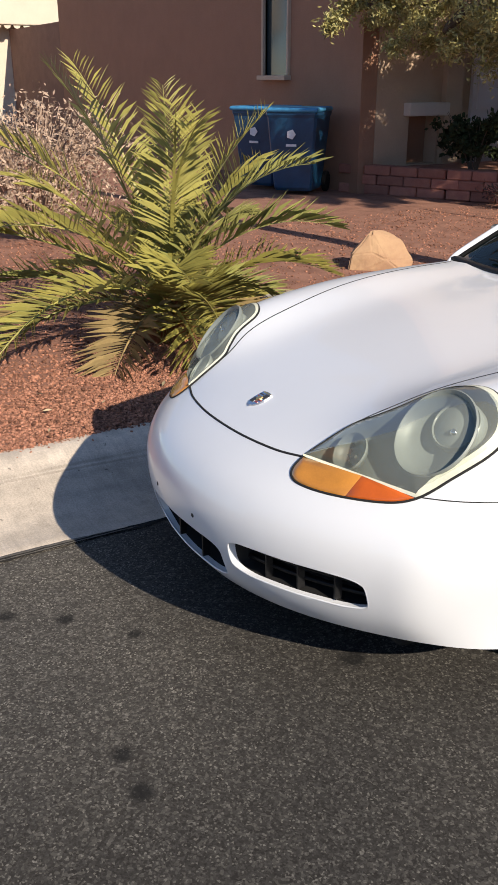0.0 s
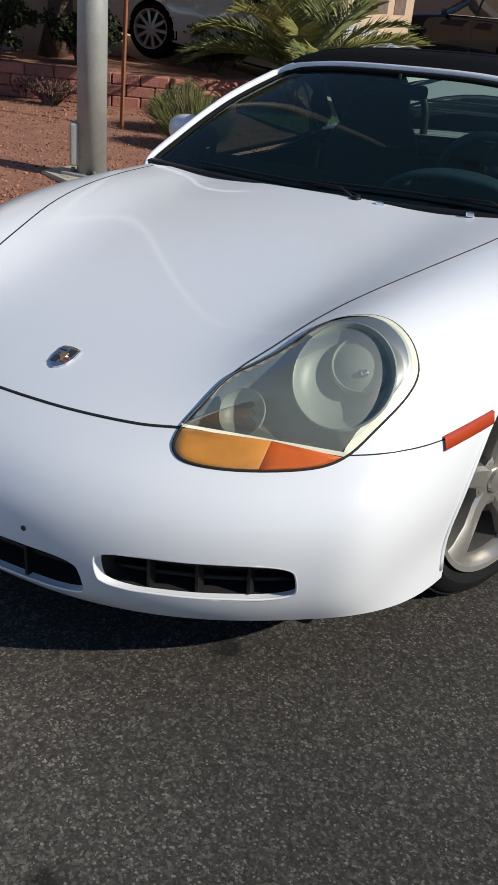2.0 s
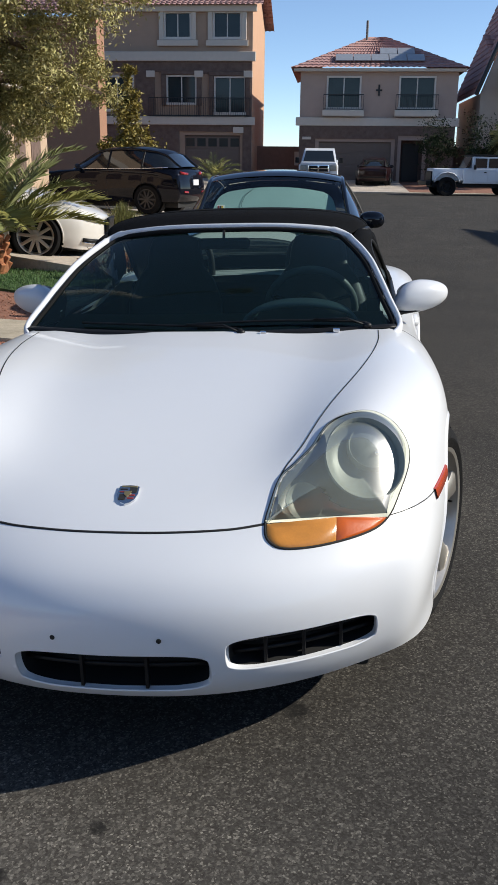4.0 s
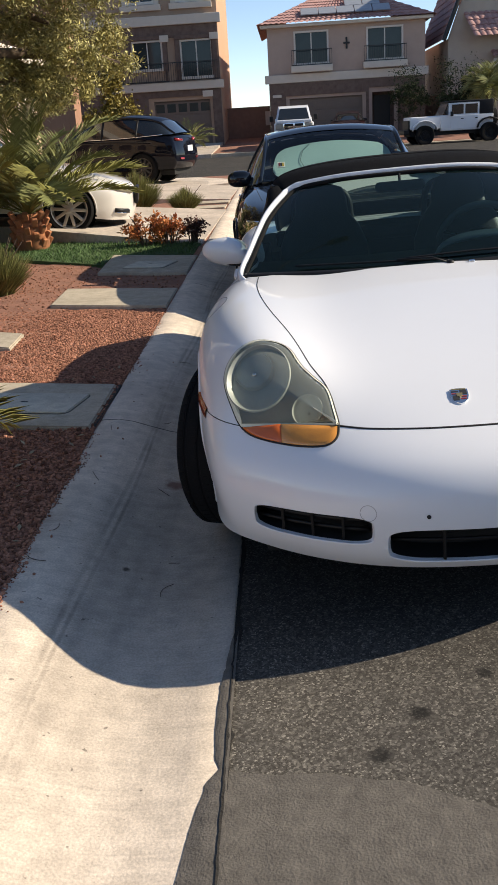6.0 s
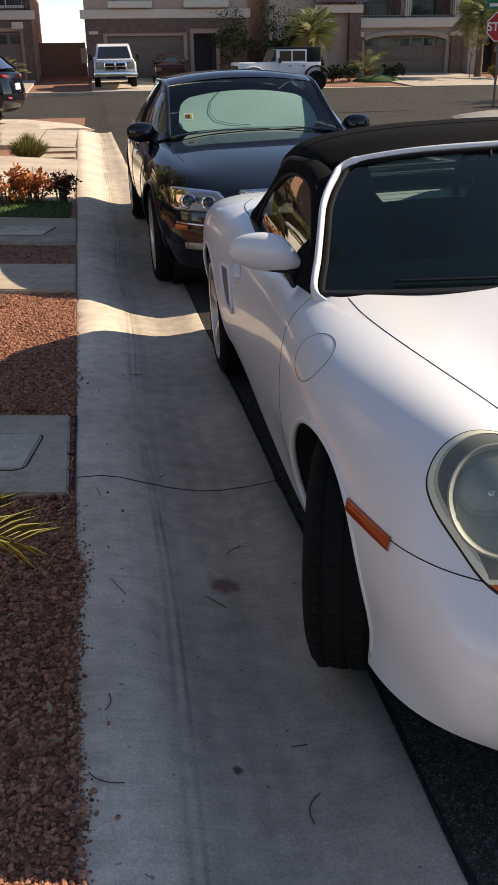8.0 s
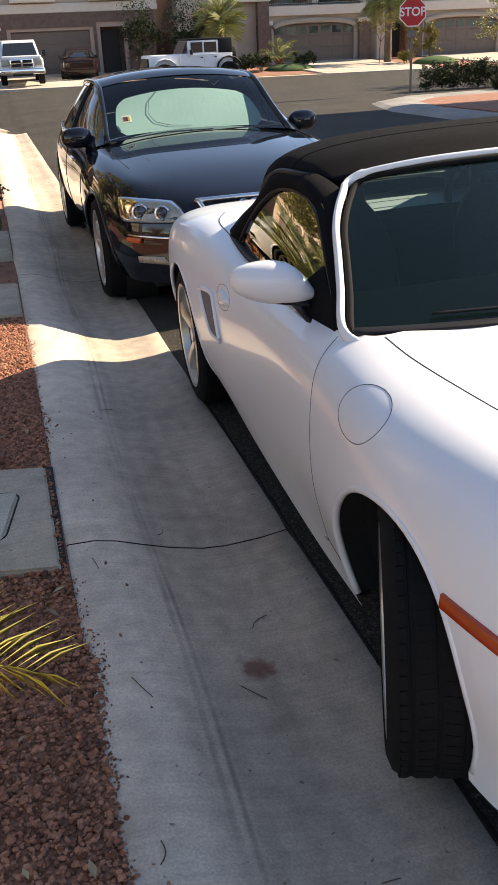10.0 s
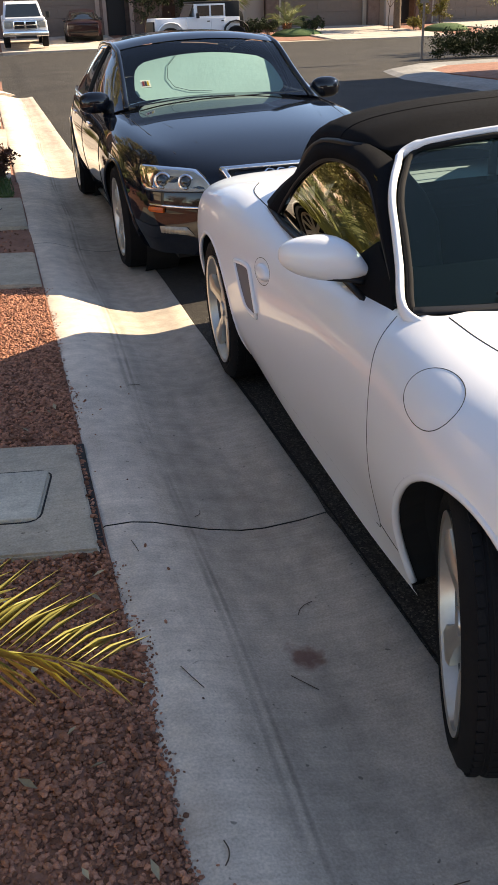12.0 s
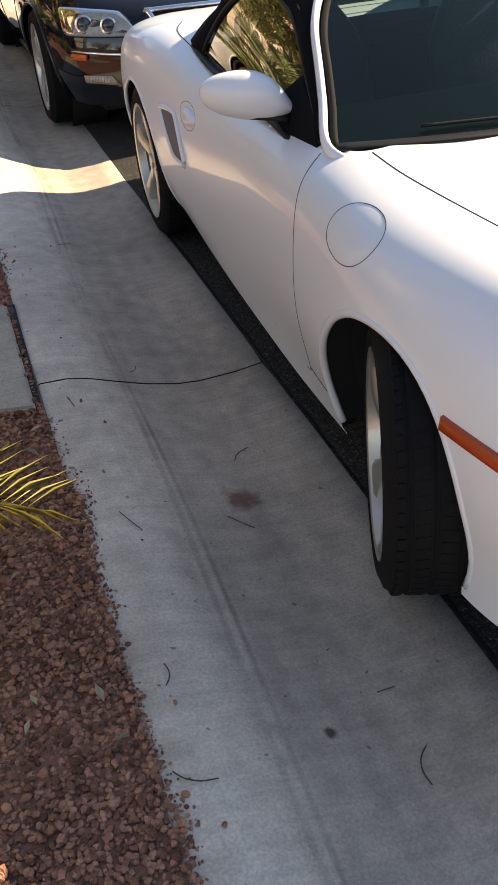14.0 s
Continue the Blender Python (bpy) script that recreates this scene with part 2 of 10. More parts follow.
# ---- materials of the street ----
def asphalt_material():
    m = bpy.data.materials.new("worn asphalt")
    m.use_nodes = True
    nt = m.node_tree
    N, K = nt.nodes, nt.links
    b = N["Principled BSDF"]
    b.inputs["Roughness"].default_value = 0.85
    b.inputs["Specular IOR Level"].default_value = 0.12
    co = N.new("ShaderNodeTexCoord")

    def noise_of(scale, detail=4):
        n = N.new("ShaderNodeTexNoise")
        n.inputs["Scale"].default_value, n.inputs["Detail"].default_value = scale, detail
        K.new(co.outputs["Object"], n.inputs["Vector"])
        return n.outputs["Fac"]

    def ramp_of(fac, stops):
        r = N.new("ShaderNodeValToRGB")
        e = r.color_ramp.elements
        e[0].position, e[0].color = stops[0][0], (*stops[0][1], 1)
        e[1].position, e[1].color = stops[-1][0], (*stops[-1][1], 1)
        for p, c in stops[1:-1]:
            x = e.new(p)
            x.color = (*c, 1)
        K.new(fac, r.inputs[0])
        return r.outputs[0]

    def mixed(kind, a, c, fac):
        x = N.new("ShaderNodeMix")
        x.data_type, x.blend_type = "RGBA", kind
        K.new(a, x.inputs["A"]), K.new(c, x.inputs["B"])
        if isinstance(fac, float):
            x.inputs["Factor"].default_value = fac
        else:
            K.new(fac, x.inputs["Factor"])
        return x.outputs["Result"]

    v = N.new("ShaderNodeTexVoronoi")
    v.inputs["Scale"].default_value = 230
    K.new(co.outputs["Object"], v.inputs["Vector"])
    sep = N.new("ShaderNodeSeparateColor")
    K.new(v.outputs["Color"], sep.inputs[0])
    stones = ramp_of(sep.outputs[0], [(0.0, (0.020, 0.018, 0.016)), (0.6, (0.045, 0.042, 0.0385)), (0.88, (0.076, 0.072, 0.066)), (1.0, (0.24, 0.225, 0.20))])
    v2 = N.new("ShaderNodeTexVoronoi")
    v2.inputs["Scale"].default_value = 130
    K.new(co.outputs["Object"], v2.inputs["Vector"])
    sep2 = N.new("ShaderNodeSeparateColor")
    K.new(v2.outputs["Color"], sep2.inputs[0])
    big = ramp_of(sep2.outputs[1], [(0.0, (0.028, 0.025, 0.023)), (0.7, (0.051, 0.048, 0.0445)), (1.0, (0.12, 0.112, 0.10))])
    colour = mixed("MIX", stones, big, noise_of(14))
    large = ramp_of(noise_of(0.9, 6), [(0.3, (0.84, 0.84, 0.84)), (0.7, (1.16, 1.14, 1.10))])
    colour = mixed("MULTIPLY", colour, large, 1.0)
    # Light put into the colour: dusty asphalt ahead lightened, under the car kept dark
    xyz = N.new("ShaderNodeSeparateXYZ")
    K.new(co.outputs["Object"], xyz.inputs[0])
    sunlit_dust = None
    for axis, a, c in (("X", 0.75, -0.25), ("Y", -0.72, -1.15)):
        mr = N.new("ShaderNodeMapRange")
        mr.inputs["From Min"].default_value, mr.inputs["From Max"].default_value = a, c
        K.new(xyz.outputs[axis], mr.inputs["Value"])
        if sunlit_dust is None:
            sunlit_dust = mr.outputs[0]
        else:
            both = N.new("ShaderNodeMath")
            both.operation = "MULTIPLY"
            K.new(sunlit_dust, both.inputs[0]), K.new(mr.outputs[0], both.inputs[1])
            sunlit_dust = both.outputs[0]
    lift = ramp_of(sunlit_dust, [(0.0, (1, 1, 1)), (1.0, (2.1, 2.07, 2.0))])
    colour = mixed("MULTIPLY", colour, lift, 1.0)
    # smoother, sealed patch and old drips of oil
    for x, y, r, soft, strength in ((-0.228, -1.241, 0.018, 0.018, 0.8), (-0.039, -1.099, 0.014, 0.018, 0.75), (0.386, -0.638, 0.026, 0.02, 0.8), (0.43, -1.319, 0.016, 0.018, 0.75), (0.559, -1.324, 0.018, 0.02, 0.75), (-0.342, -1.387, 0.018, 0.018, 0.75), (-0.10, -2.0, 0.02, 0.02, 0.6), (0.30, -1.75, 0.02, 0.02, 0.6)):
        d = N.new("ShaderNodeVectorMath")
        d.operation = "DISTANCE"
        wob = N.new("ShaderNodeVectorMath")
        wob.operation = "MULTIPLY_ADD"
        nn = N.new("ShaderNodeTexNoise")
        nn.inputs["Scale"].default_value = 9 if r < 0.1 else 3
        K.new(co.outputs["Object"], nn.inputs["Vector"])
        K.new(nn.outputs["Color"], wob.inputs[0])
        wob.inputs[1].default_value = (r * 0.9, r * 0.9, 0)
        flatten = N.new("ShaderNodeVectorMath")
        flatten.operation = "MULTIPLY"
        flatten.inputs[1].default_value = (1, 1, 0)
        K.new(co.outputs["Object"], flatten.inputs[0])
        K.new(flatten.outputs[0], wob.inputs[2])
        K.new(wob.outputs[0], d.inputs[0])
        d.inputs[1].default_value = (x + r * 0.45, y + r * 0.45, 0)
        mr = N.new("ShaderNodeMapRange")
        mr.inputs["From Min"].default_value, mr.inputs["From Max"].default_value = r, r + soft
        mr.inputs["To Min"].default_value, mr.inputs["To Max"].default_value = strength, 0
        K.new(d.outputs["Value"], mr.inputs["Value"])
        flat = N.new("ShaderNodeRGB")
        flat.outputs[0].default_value = (0.012, 0.012, 0.012, 1) if r < 0.1 else (0.062, 0.058, 0.052, 1)
        colour = mixed("MIX", colour, flat.outputs[0], mr.outputs[0])
    K.new(colour, b.inputs["Base Color"])
    bp = N.new("ShaderNodeBump")
    bp.inputs["Strength"].default_value, bp.inputs["Distance"].default_value = 0.6, 0.004
    K.new(sep.outputs[0], bp.inputs["Height"])
    K.new(bp.outputs[0], b.inputs["Normal"])
    return m


def concrete_material(name, base, streaks=False):
    m = bpy.data.materials.new(name)
    m.use_nodes = True
    nt = m.node_tree
    N, K = nt.nodes, nt.links
    b = N["Principled BSDF"]
    b.inputs["Roughness"].default_value = 0.88
    b.inputs["Specular IOR Level"].default_value = 0.25
    co = N.new("ShaderNodeTexCoord")

    def noise_of(scale, detail=5, stretch=(1, 1, 1)):
        mp = N.new("ShaderNodeMapping")
        mp.inputs["Scale"].default_value = stretch
        K.new(co.outputs["Object"], mp.inputs["Vector"])
        n = N.new("ShaderNodeTexNoise")
        n.inputs["Scale"].default_value, n.inputs["Detail"].default_value = scale, detail
        K.new(mp.outputs[0], n.inputs["Vector"])
        return n.outputs["Fac"]

    def range_of(fac, a, c, lo, hi):
        r = N.new("ShaderNodeMapRange")
        for k, v in (("From Min", a), ("From Max", c), ("To Min", lo), ("To Max", hi)):
            r.inputs[k].default_value = v
        K.new(fac, r.inputs["Value"])
        return r.outputs[0]

    def times(a, c):
        x = N.new("ShaderNodeMath")
        x.operation = "MULTIPLY"
        K.new(a, x.inputs[0]), K.new(c, x.inputs[1])
        return x.outputs[0]
    fac = times(range_of(noise_of(1.3), 0.3, 0.7, 0.80, 1.15), range_of(noise_of(14), 0.3, 0.7, 0.84, 1.12))
    fac = times(fac, range_of(noise_of(160, 3), 0.3, 0.7, 0.82, 1.14))
    fac = times(fac, range_of(noise_of(7, 4, (0.35, 14, 1)), 0.35, 0.75, 1.04, 0.91))      # broom marks across
    if streaks:
        xyz = N.new("ShaderNodeSeparateXYZ")
        K.new(co.outputs["Object"], xyz.inputs[0])
        # streaks fade out towards the sunlit end of the kerb
        band = times(range_of(xyz.outputs["X"], -1.50, -1.30, 0, 1), times(range_of(xyz.outputs["X"], -0.92, -0.76, 1, 0.4), range_of(xyz.outputs["Y"], -1.5, -0.5, 0.25, 1)))
        st = times(range_of(noise_of(4.0, 4, (4, 0.10, 1)), 0.45, 0.70, 0, 1), band)
        fac = times(fac, range_of(st, 0, 1, 1.0, 0.91))
        # the gutter is dirtier than the kerb's back; darkening fades at the sunlit end
        gutter = times(range_of(xyz.outputs["X"], -1.31, -1.20, 0, 1), times(range_of(xyz.outputs["X"], -0.86, -0.74, 1, 0.6), range_of(xyz.outputs["Y"], -1.9, -0.7, 0, 1)))
        fac = times(fac, range_of(gutter, 0, 1, 1.12, 0.80))
        # long tyre tracks where the kerb begins to fall
        for x0, wide, bend, phase, dark in ((-1.250, 0.009, 0.012, 0.3, 0.66), (-1.226, 0.007, 0.014, 0.9, 0.62), (-1.195, 0.022, 0.016, 1.5, 0.86), (-1.285, 0.016, 0.016, 2.4, 0.88), (-1.06, 0.030, 0.03, 0.9, 0.90)):
            sway = N.new("ShaderNodeMath")
            sway.operation = "MULTIPLY_ADD"
            sway.inputs[1].default_value, sway.inputs[2].default_value = 2.1, phase
            K.new(xyz.outputs["Y"], sway.inputs[0])
            sn = N.new("ShaderNodeMath")
            sn.operation = "SINE"
            K.new(sway.outputs[0], sn.inputs[0])
            at = N.new("ShaderNodeMath")
            at.operation = "MULTIPLY_ADD"
            at.inputs[1].default_value, at.inputs[2].default_value = bend, x0
            K.new(sn.outputs[0], at.inputs[0])
            gap = N.new("ShaderNodeMath")
            gap.operation = "SUBTRACT"
            K.new(xyz.outputs["X"], gap.inputs[0]), K.new(at.outputs[0], gap.inputs[1])
            ab = N.new("ShaderNodeMath")
            ab.operation = "ABSOLUTE"
            K.new(gap.outputs[0], ab.inputs[0])
            track = times(range_of(ab.outputs[0], wide * 0.4, wide * 1.4, 1, 0), range_of(noise_of(3.0, 5, (2, 0.8, 1)), 0.35, 0.6, 0.15, 1))
            track = times(track, range_of(xyz.outputs["Y"], -1.6, -0.6, 0.25, 1))
            fac = times(fac, range_of(track, 0, 1, 1.0, dark))
        fac = times(fac, range_of(times(range_of(noise_of(2.2, 6, (1, 0.6, 1)), 0.45, 0.75, 0, 1), band), 0, 1, 1.0, 0.88))
    spots = range_of(noise_of(38, 2), 0.72, 0.76, 1.0, 0.45)
    fac = times(fac, spots)
    tint = N.new("ShaderNodeMix")
    tint.data_type = "RGBA"
    tint.inputs["A"].default_value, tint.inputs["B"].default_value = (*[c * 0.02 for c in base], 1), (*base, 1)
    tint.clamp_factor = False
    K.new(fac, tint.inputs["Factor"])
    out = tint.outputs["Result"]
    if streaks:
        # a rust-red stain, soil washed over the back, a dark drop
        for at, spread, r0, r1, strength, ink in (((-1.01, 0.46), 0.09, 0.025, 0.06, 0.75, (0.16, 0.055, 0.04)), ((-1.40, -0.02), 0.16, 0.02, 0.10, 0.45, (0.30, 0.22, 0.16)),
                                                  ((-1.42, -0.34), 0.14, 0.02, 0.09, 0.40, (0.22, 0.15, 0.11)), ((-1.115, -0.37), 0.03, 0.006, 0.018, 0.85, (0.03, 0.025, 0.02))):
            d = N.new("ShaderNodeVectorMath")
            d.operation = "DISTANCE"
            wob = N.new("ShaderNodeVectorMath")
            wob.operation = "MULTIPLY_ADD"
            nn = N.new("ShaderNodeTexNoise")
            nn.inputs["Scale"].default_value = 22
            K.new(co.outputs["Object"], nn.inputs["Vector"])
            K.new(nn.outputs["Color"], wob.inputs[0])
            wob.inputs[1].default_value = (spread, spread, 0)
            fl = N.new("ShaderNodeVectorMath")
            fl.operation = "MULTIPLY"
            fl.inputs[1].default_value = (1, 1, 0)
            K.new(co.outputs["Object"], fl.inputs[0])
            K.new(fl.outputs[0], wob.inputs[2])
            K.new(wob.outputs[0], d.inputs[0])
            d.inputs[1].default_value = (*at, 0)
            mx = N.new("ShaderNodeMix")
            mx.data_type = "RGBA"
            mx.inputs["B"].default_value = (*ink, 1)
            K.new(out, mx.inputs["A"])
            K.new(range_of(d.outputs["Value"], r0, r1, strength, 0), mx.inputs["Factor"])
            out = mx.outputs["Result"]
    K.new(out, b.inputs["Base Color"])
    bp = N.new("ShaderNodeBump")
    bp.inputs["Strength"].default_value, bp.inputs["Distance"].default_value = 0.35, 0.004
    K.new(noise_of(120, 4), bp.inputs["Height"])
    K.new(bp.outputs[0], b.inputs["Normal"])
    return m


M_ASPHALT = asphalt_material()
M_KERB = concrete_material("kerb concrete", (0.60, 0.515, 0.425), True)
M_SLAB = concrete_material("slab concrete", (0.46, 0.40, 0.31))
M_DRIVE = concrete_material("driveway concrete", (0.50, 0.43, 0.36))
M_SOIL = material("red soil", (0.17, 0.073, 0.047), 0.95, vary=0.6, scale=5, colour2=(0.37, 0.18, 0.12), bump=1.0, bump_scale=55, detail=10)
M_STONE = material("crushed red rock", (0.205, 0.083, 0.053), 0.95, spec=0.15, vary=0.4, scale=40, colour2=(0.43, 0.215, 0.14), rand=0.6, island=True, bump=0.4, bump_scale=150)
M_STONE1 = material("crushed red stone", (0.205, 0.083, 0.053), 0.95, spec=0.15, vary=0.4, scale=40, colour2=(0.43, 0.215, 0.14), rand=0.6, bump=0.4, bump_scale=150)
M_BOULDER = material("tan boulder", (0.52, 0.34, 0.19), 0.9, vary=0.4, scale=3, colour2=(0.36, 0.20, 0.12), bump=0.9, bump_scale=14)
M_REDBLOCK = material("red wall block", (0.40, 0.17, 0.12), 0.9, vary=0.4, scale=10, colour2=(0.28, 0.11, 0.08), bump=0.9, bump_scale=45, rand=0.25)
# Sun and shade put into the colour: near house's stucco, shaded and sunlit tones.
M_STUCCO_SHADED = material("shaded brown stucco", (0.35, 0.185, 0.115), 0.95, vary=0.15, scale=3, bump=0.5, bump_scale=70)
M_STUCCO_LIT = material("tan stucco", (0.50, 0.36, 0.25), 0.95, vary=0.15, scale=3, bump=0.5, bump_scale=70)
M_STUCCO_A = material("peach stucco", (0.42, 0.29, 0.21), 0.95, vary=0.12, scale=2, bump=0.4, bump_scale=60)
M_STUCCO_B = material("rosy beige stucco", (0.46, 0.34, 0.28), 0.95, vary=0.12, scale=2, bump=0.4, bump_scale=60)
M_STUCCO_C = material("grey beige stucco", (0.44, 0.37, 0.31), 0.95, vary=0.12, scale=2, bump=0.4, bump_scale=60)
M_TRIM = material("pale stucco trim", (0.62, 0.54, 0.46), 0.9, vary=0.1, scale=4, bump=0.3, bump_scale=80)
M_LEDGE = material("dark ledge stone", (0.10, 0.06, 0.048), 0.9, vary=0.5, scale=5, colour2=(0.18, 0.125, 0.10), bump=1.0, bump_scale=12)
M_GARAGE = material("brown garage door", (0.17, 0.125, 0.10), 0.7, vary=0.12, scale=6)
M_PALEDOOR = material("pale panelled door", (0.62, 0.55, 0.52), 0.6, vary=0.08, scale=6)
M_TILE = material("terracotta roof tile", (0.27, 0.125, 0.115), 0.85, vary=0.35, scale=3, colour2=(0.42, 0.27, 0.25), rand=0.3, island=True)
M_SOLAR = material("solar panel", (0.30, 0.32, 0.35), 0.4, coat=0.3, vary=0.2, scale=5)
M_PANE = material("dark window pane", (0.030, 0.045, 0.048), 0.08, spec=0.35, vary=0.3, scale=1.5)
M_FRAME = material("white window frame", (0.66, 0.60, 0.54), 0.6, vary=0.08, scale=6)
M_IRON = material("black iron rail", (0.015, 0.015, 0.016), 0.5, vary=0.2, scale=20)
M_BLOCKWALL = material("brown block wall", (0.26, 0.15, 0.11), 0.95, vary=0.25, scale=4, bump=0.5, bump_scale=30)
M_POLE = material("weathered galvanised pole", (0.42, 0.42, 0.39), 0.55, metal=0.25, vary=0.35, scale=6, colour2=(0.28, 0.28, 0.26), bump=0.15, bump_scale=90)
M_RUST = material("rusty stake", (0.28, 0.10, 0.045), 0.9, vary=0.4, scale=30)
M_BLUE = material("blue bin plastic", (0.005, 0.04, 0.085), 0.4, vary=0.25, scale=5, colour2=(0.010, 0.07, 0.16))
M_BLUELID = material("light blue lid", (0.05, 0.27, 0.50), 0.5, vary=0.2, scale=10)
M_SIGNWHITE = material("white print", (0.75, 0.75, 0.75), 0.6)
M_STOPRED = material("stop sign red", (0.45, 0.015, 0.02), 0.45, vary=0.1, scale=8)
M_SIGNGREEN = material("street sign green", (0.0, 0.16, 0.075), 0.45)
M_STEEL = material("sign post steel", (0.22, 0.20, 0.18), 0.6, metal=0.5, vary=0.3, scale=20)
M_TURF = material("artificial turf", (0.036, 0.078, 0.020), 0.95, vary=0.4, scale=12, colour2=(0.060, 0.105, 0.030), bump=0.8, bump_scale=180)
M_FROND = material("palm frond", (0.23, 0.215, 0.06), 0.5, vary=0.5, scale=6, colour2=(0.20, 0.205, 0.06), rand=0.3, island=True)
M_FRONDY = material("yellow palm frond", (0.38, 0.33, 0.08), 0.5, vary=0.35, scale=6, colour2=(0.25, 0.235, 0.06), rand=0.2, island=True)
M_FRONDDRY = material("dry palm frond", (0.34, 0.24, 0.10), 0.8, vary=0.4, scale=8, rand=0.25, island=True)
M_FRONDGREEN = material("green palm frond", (0.20, 0.21, 0.085), 0.55, vary=0.4, scale=6, colour2=(0.17, 0.19, 0.06), rand=0.3, island=True)
M_BOOT = material("palm boot bark", (0.52, 0.20, 0.085), 0.9, vary=0.5, scale=12, colour2=(0.22, 0.10, 0.05), rand=0.3)
M_BARK = material("grey bark", (0.17, 0.12, 0.085), 0.95, vary=0.5, scale=14, bump=1.0, bump_scale=40)
M_LEAF = material("olive foliage", (0.28, 0.255, 0.085), 0.6, vary=0.4, scale=3, colour2=(0.43, 0.38, 0.15), rand=0.45, island=True)
M_LEAFDARK = material("dark shrub foliage", (0.036, 0.050, 0.02), 0.8, spec=0.2, vary=0.4, scale=5, rand=0.45, island=True)
M_LEAFGREY = material("sage foliage", (0.22, 0.225, 0.07), 0.7, vary=0.4, scale=5, rand=0.4, island=True)
M_LEAFRED = material("rust-red foliage", (0.46, 0.11, 0.038), 0.6, vary=0.5, scale=6, colour2=(0.55, 0.25, 0.07), rand=0.4, island=True)
M_LEAFPURPLE = material("dull purple foliage", (0.09, 0.035, 0.025), 0.6, vary=0.4, scale=6, rand=0.4, island=True)
M_LEAFYELLOW = material("yellow-green foliage", (0.27, 0.21, 0.035), 0.6, vary=0.4, scale=5, rand=0.4, island=True)
M_TWIG = material("dry pink twigs", (0.52, 0.37, 0.27), 0.9, vary=0.4, scale=10, rand=0.35, island=True)
M_BLACKPAINT = material("black car paint", (0.005, 0.007, 0.012), 0.30, coat=1.0, spec=0.0, vary=0.2, scale=3)
M_NAVY = material("dark blue paint", (0.005, 0.006, 0.011), 0.35, coat=0.6, spec=0.0, vary=0.2, scale=3)
M_PEARL = material("pearl white paint", (0.68, 0.65, 0.60), 0.3, coat=1.0, vary=0.04, scale=3)
M_MAROON = material("dark red paint", (0.014, 0.002, 0.003), 0.3, coat=0.6, spec=0.2, vary=0.2, scale=3)
M_DARKGLASS = material("dark car glass", (0.012, 0.015, 0.016), 0.03, spec=0.7, coat=0.5)
M_SHADE = material("silver-green sun shade", (0.36, 0.54, 0.56), 0.5, vary=0.12, scale=4, bump=0.2, bump_scale=25)
M_CLEAR = clear_pane("clear lamp glass", (0.9, 0.92, 0.92), 0.03, 1.45)
M_SALOONGLASS = clear_pane("saloon windscreen", (0.62, 0.74, 0.72), 0.01, 1.5)
M_TAIL = material("red tail lamp", (0.35, 0.012, 0.012), 0.2, coat=0.7)
# ---- the white roadster ----
from mathutils.bvhtree import BVHTree

CAR = empty("sports_car", pose(0, 0, -0.03, 0, -2.16, -1.72), "white two-seat sports convertible, black soft top closed, parked at kerb", "car")

front_x = [0.0, 0.18, 0.36, 0.52, 0.64, 0.72]
row_nose = [(-0.895, 0.30, 0.214), (-0.945, 0.31, 0.275), (-0.970, 0.325, 0.41), (-0.945, 0.32, 0.50), (-0.865, 0.29, 0.572)]
side_c = [-0.62, -0.40, -0.15, 0.12, 0.47, 0.95, 1.45, 1.90, 2.30, 2.70, 3.04]
side_y = [-0.45, -0.25, -0.02, 0.22, 0.60, 0.98, 1.45, 1.90, 2.27, 2.60, 2.88]
# half widths of the five skirt rows along the car
wide = [curve_of([(-0.65, 0.69), (-0.45, 0.755), (-0.2, 0.795), (0, 0.785), (0.5, 0.785), (1.6, 0.792), (2.3, 0.80), (2.8, 0.79), (3.1, 0.74), (3.3, 0.62)]),
        curve_of([(-0.65, 0.71), (-0.45, 0.765), (-0.2, 0.805), (0, 0.825), (0.5, 0.805), (1.6, 0.825), (2.3, 0.87), (2.8, 0.85), (3.1, 0.78), (3.3, 0.65)]),
        curve_of([(-0.65, 0.73), (-0.45, 0.785), (-0.2, 0.83), (0, 0.855), (0.5, 0.845), (1.0, 0.835), (1.6, 0.85), (2.3, 0.89), (2.8, 0.875), (3.1, 0.80), (3.3, 0.67)]),
        curve_of([(-0.65, 0.72), (-0.45, 0.77), (-0.2, 0.82), (0, 0.85), (0.3, 0.85), (1.0, 0.825), (1.6, 0.83), (2.3, 0.885), (2.8, 0.87), (3.1, 0.80), (3.3, 0.67)]),
        curve_of([(-0.65, 0.685), (-0.45, 0.715), (-0.2, 0.765), (0, 0.805), (0.25, 0.825), (0.6, 0.805), (1.0, 0.79), (1.6, 0.795), (2.0, 0.83), (2.3, 0.85), (2.8, 0.83), (3.1, 0.765), (3.3, 0.65)])]
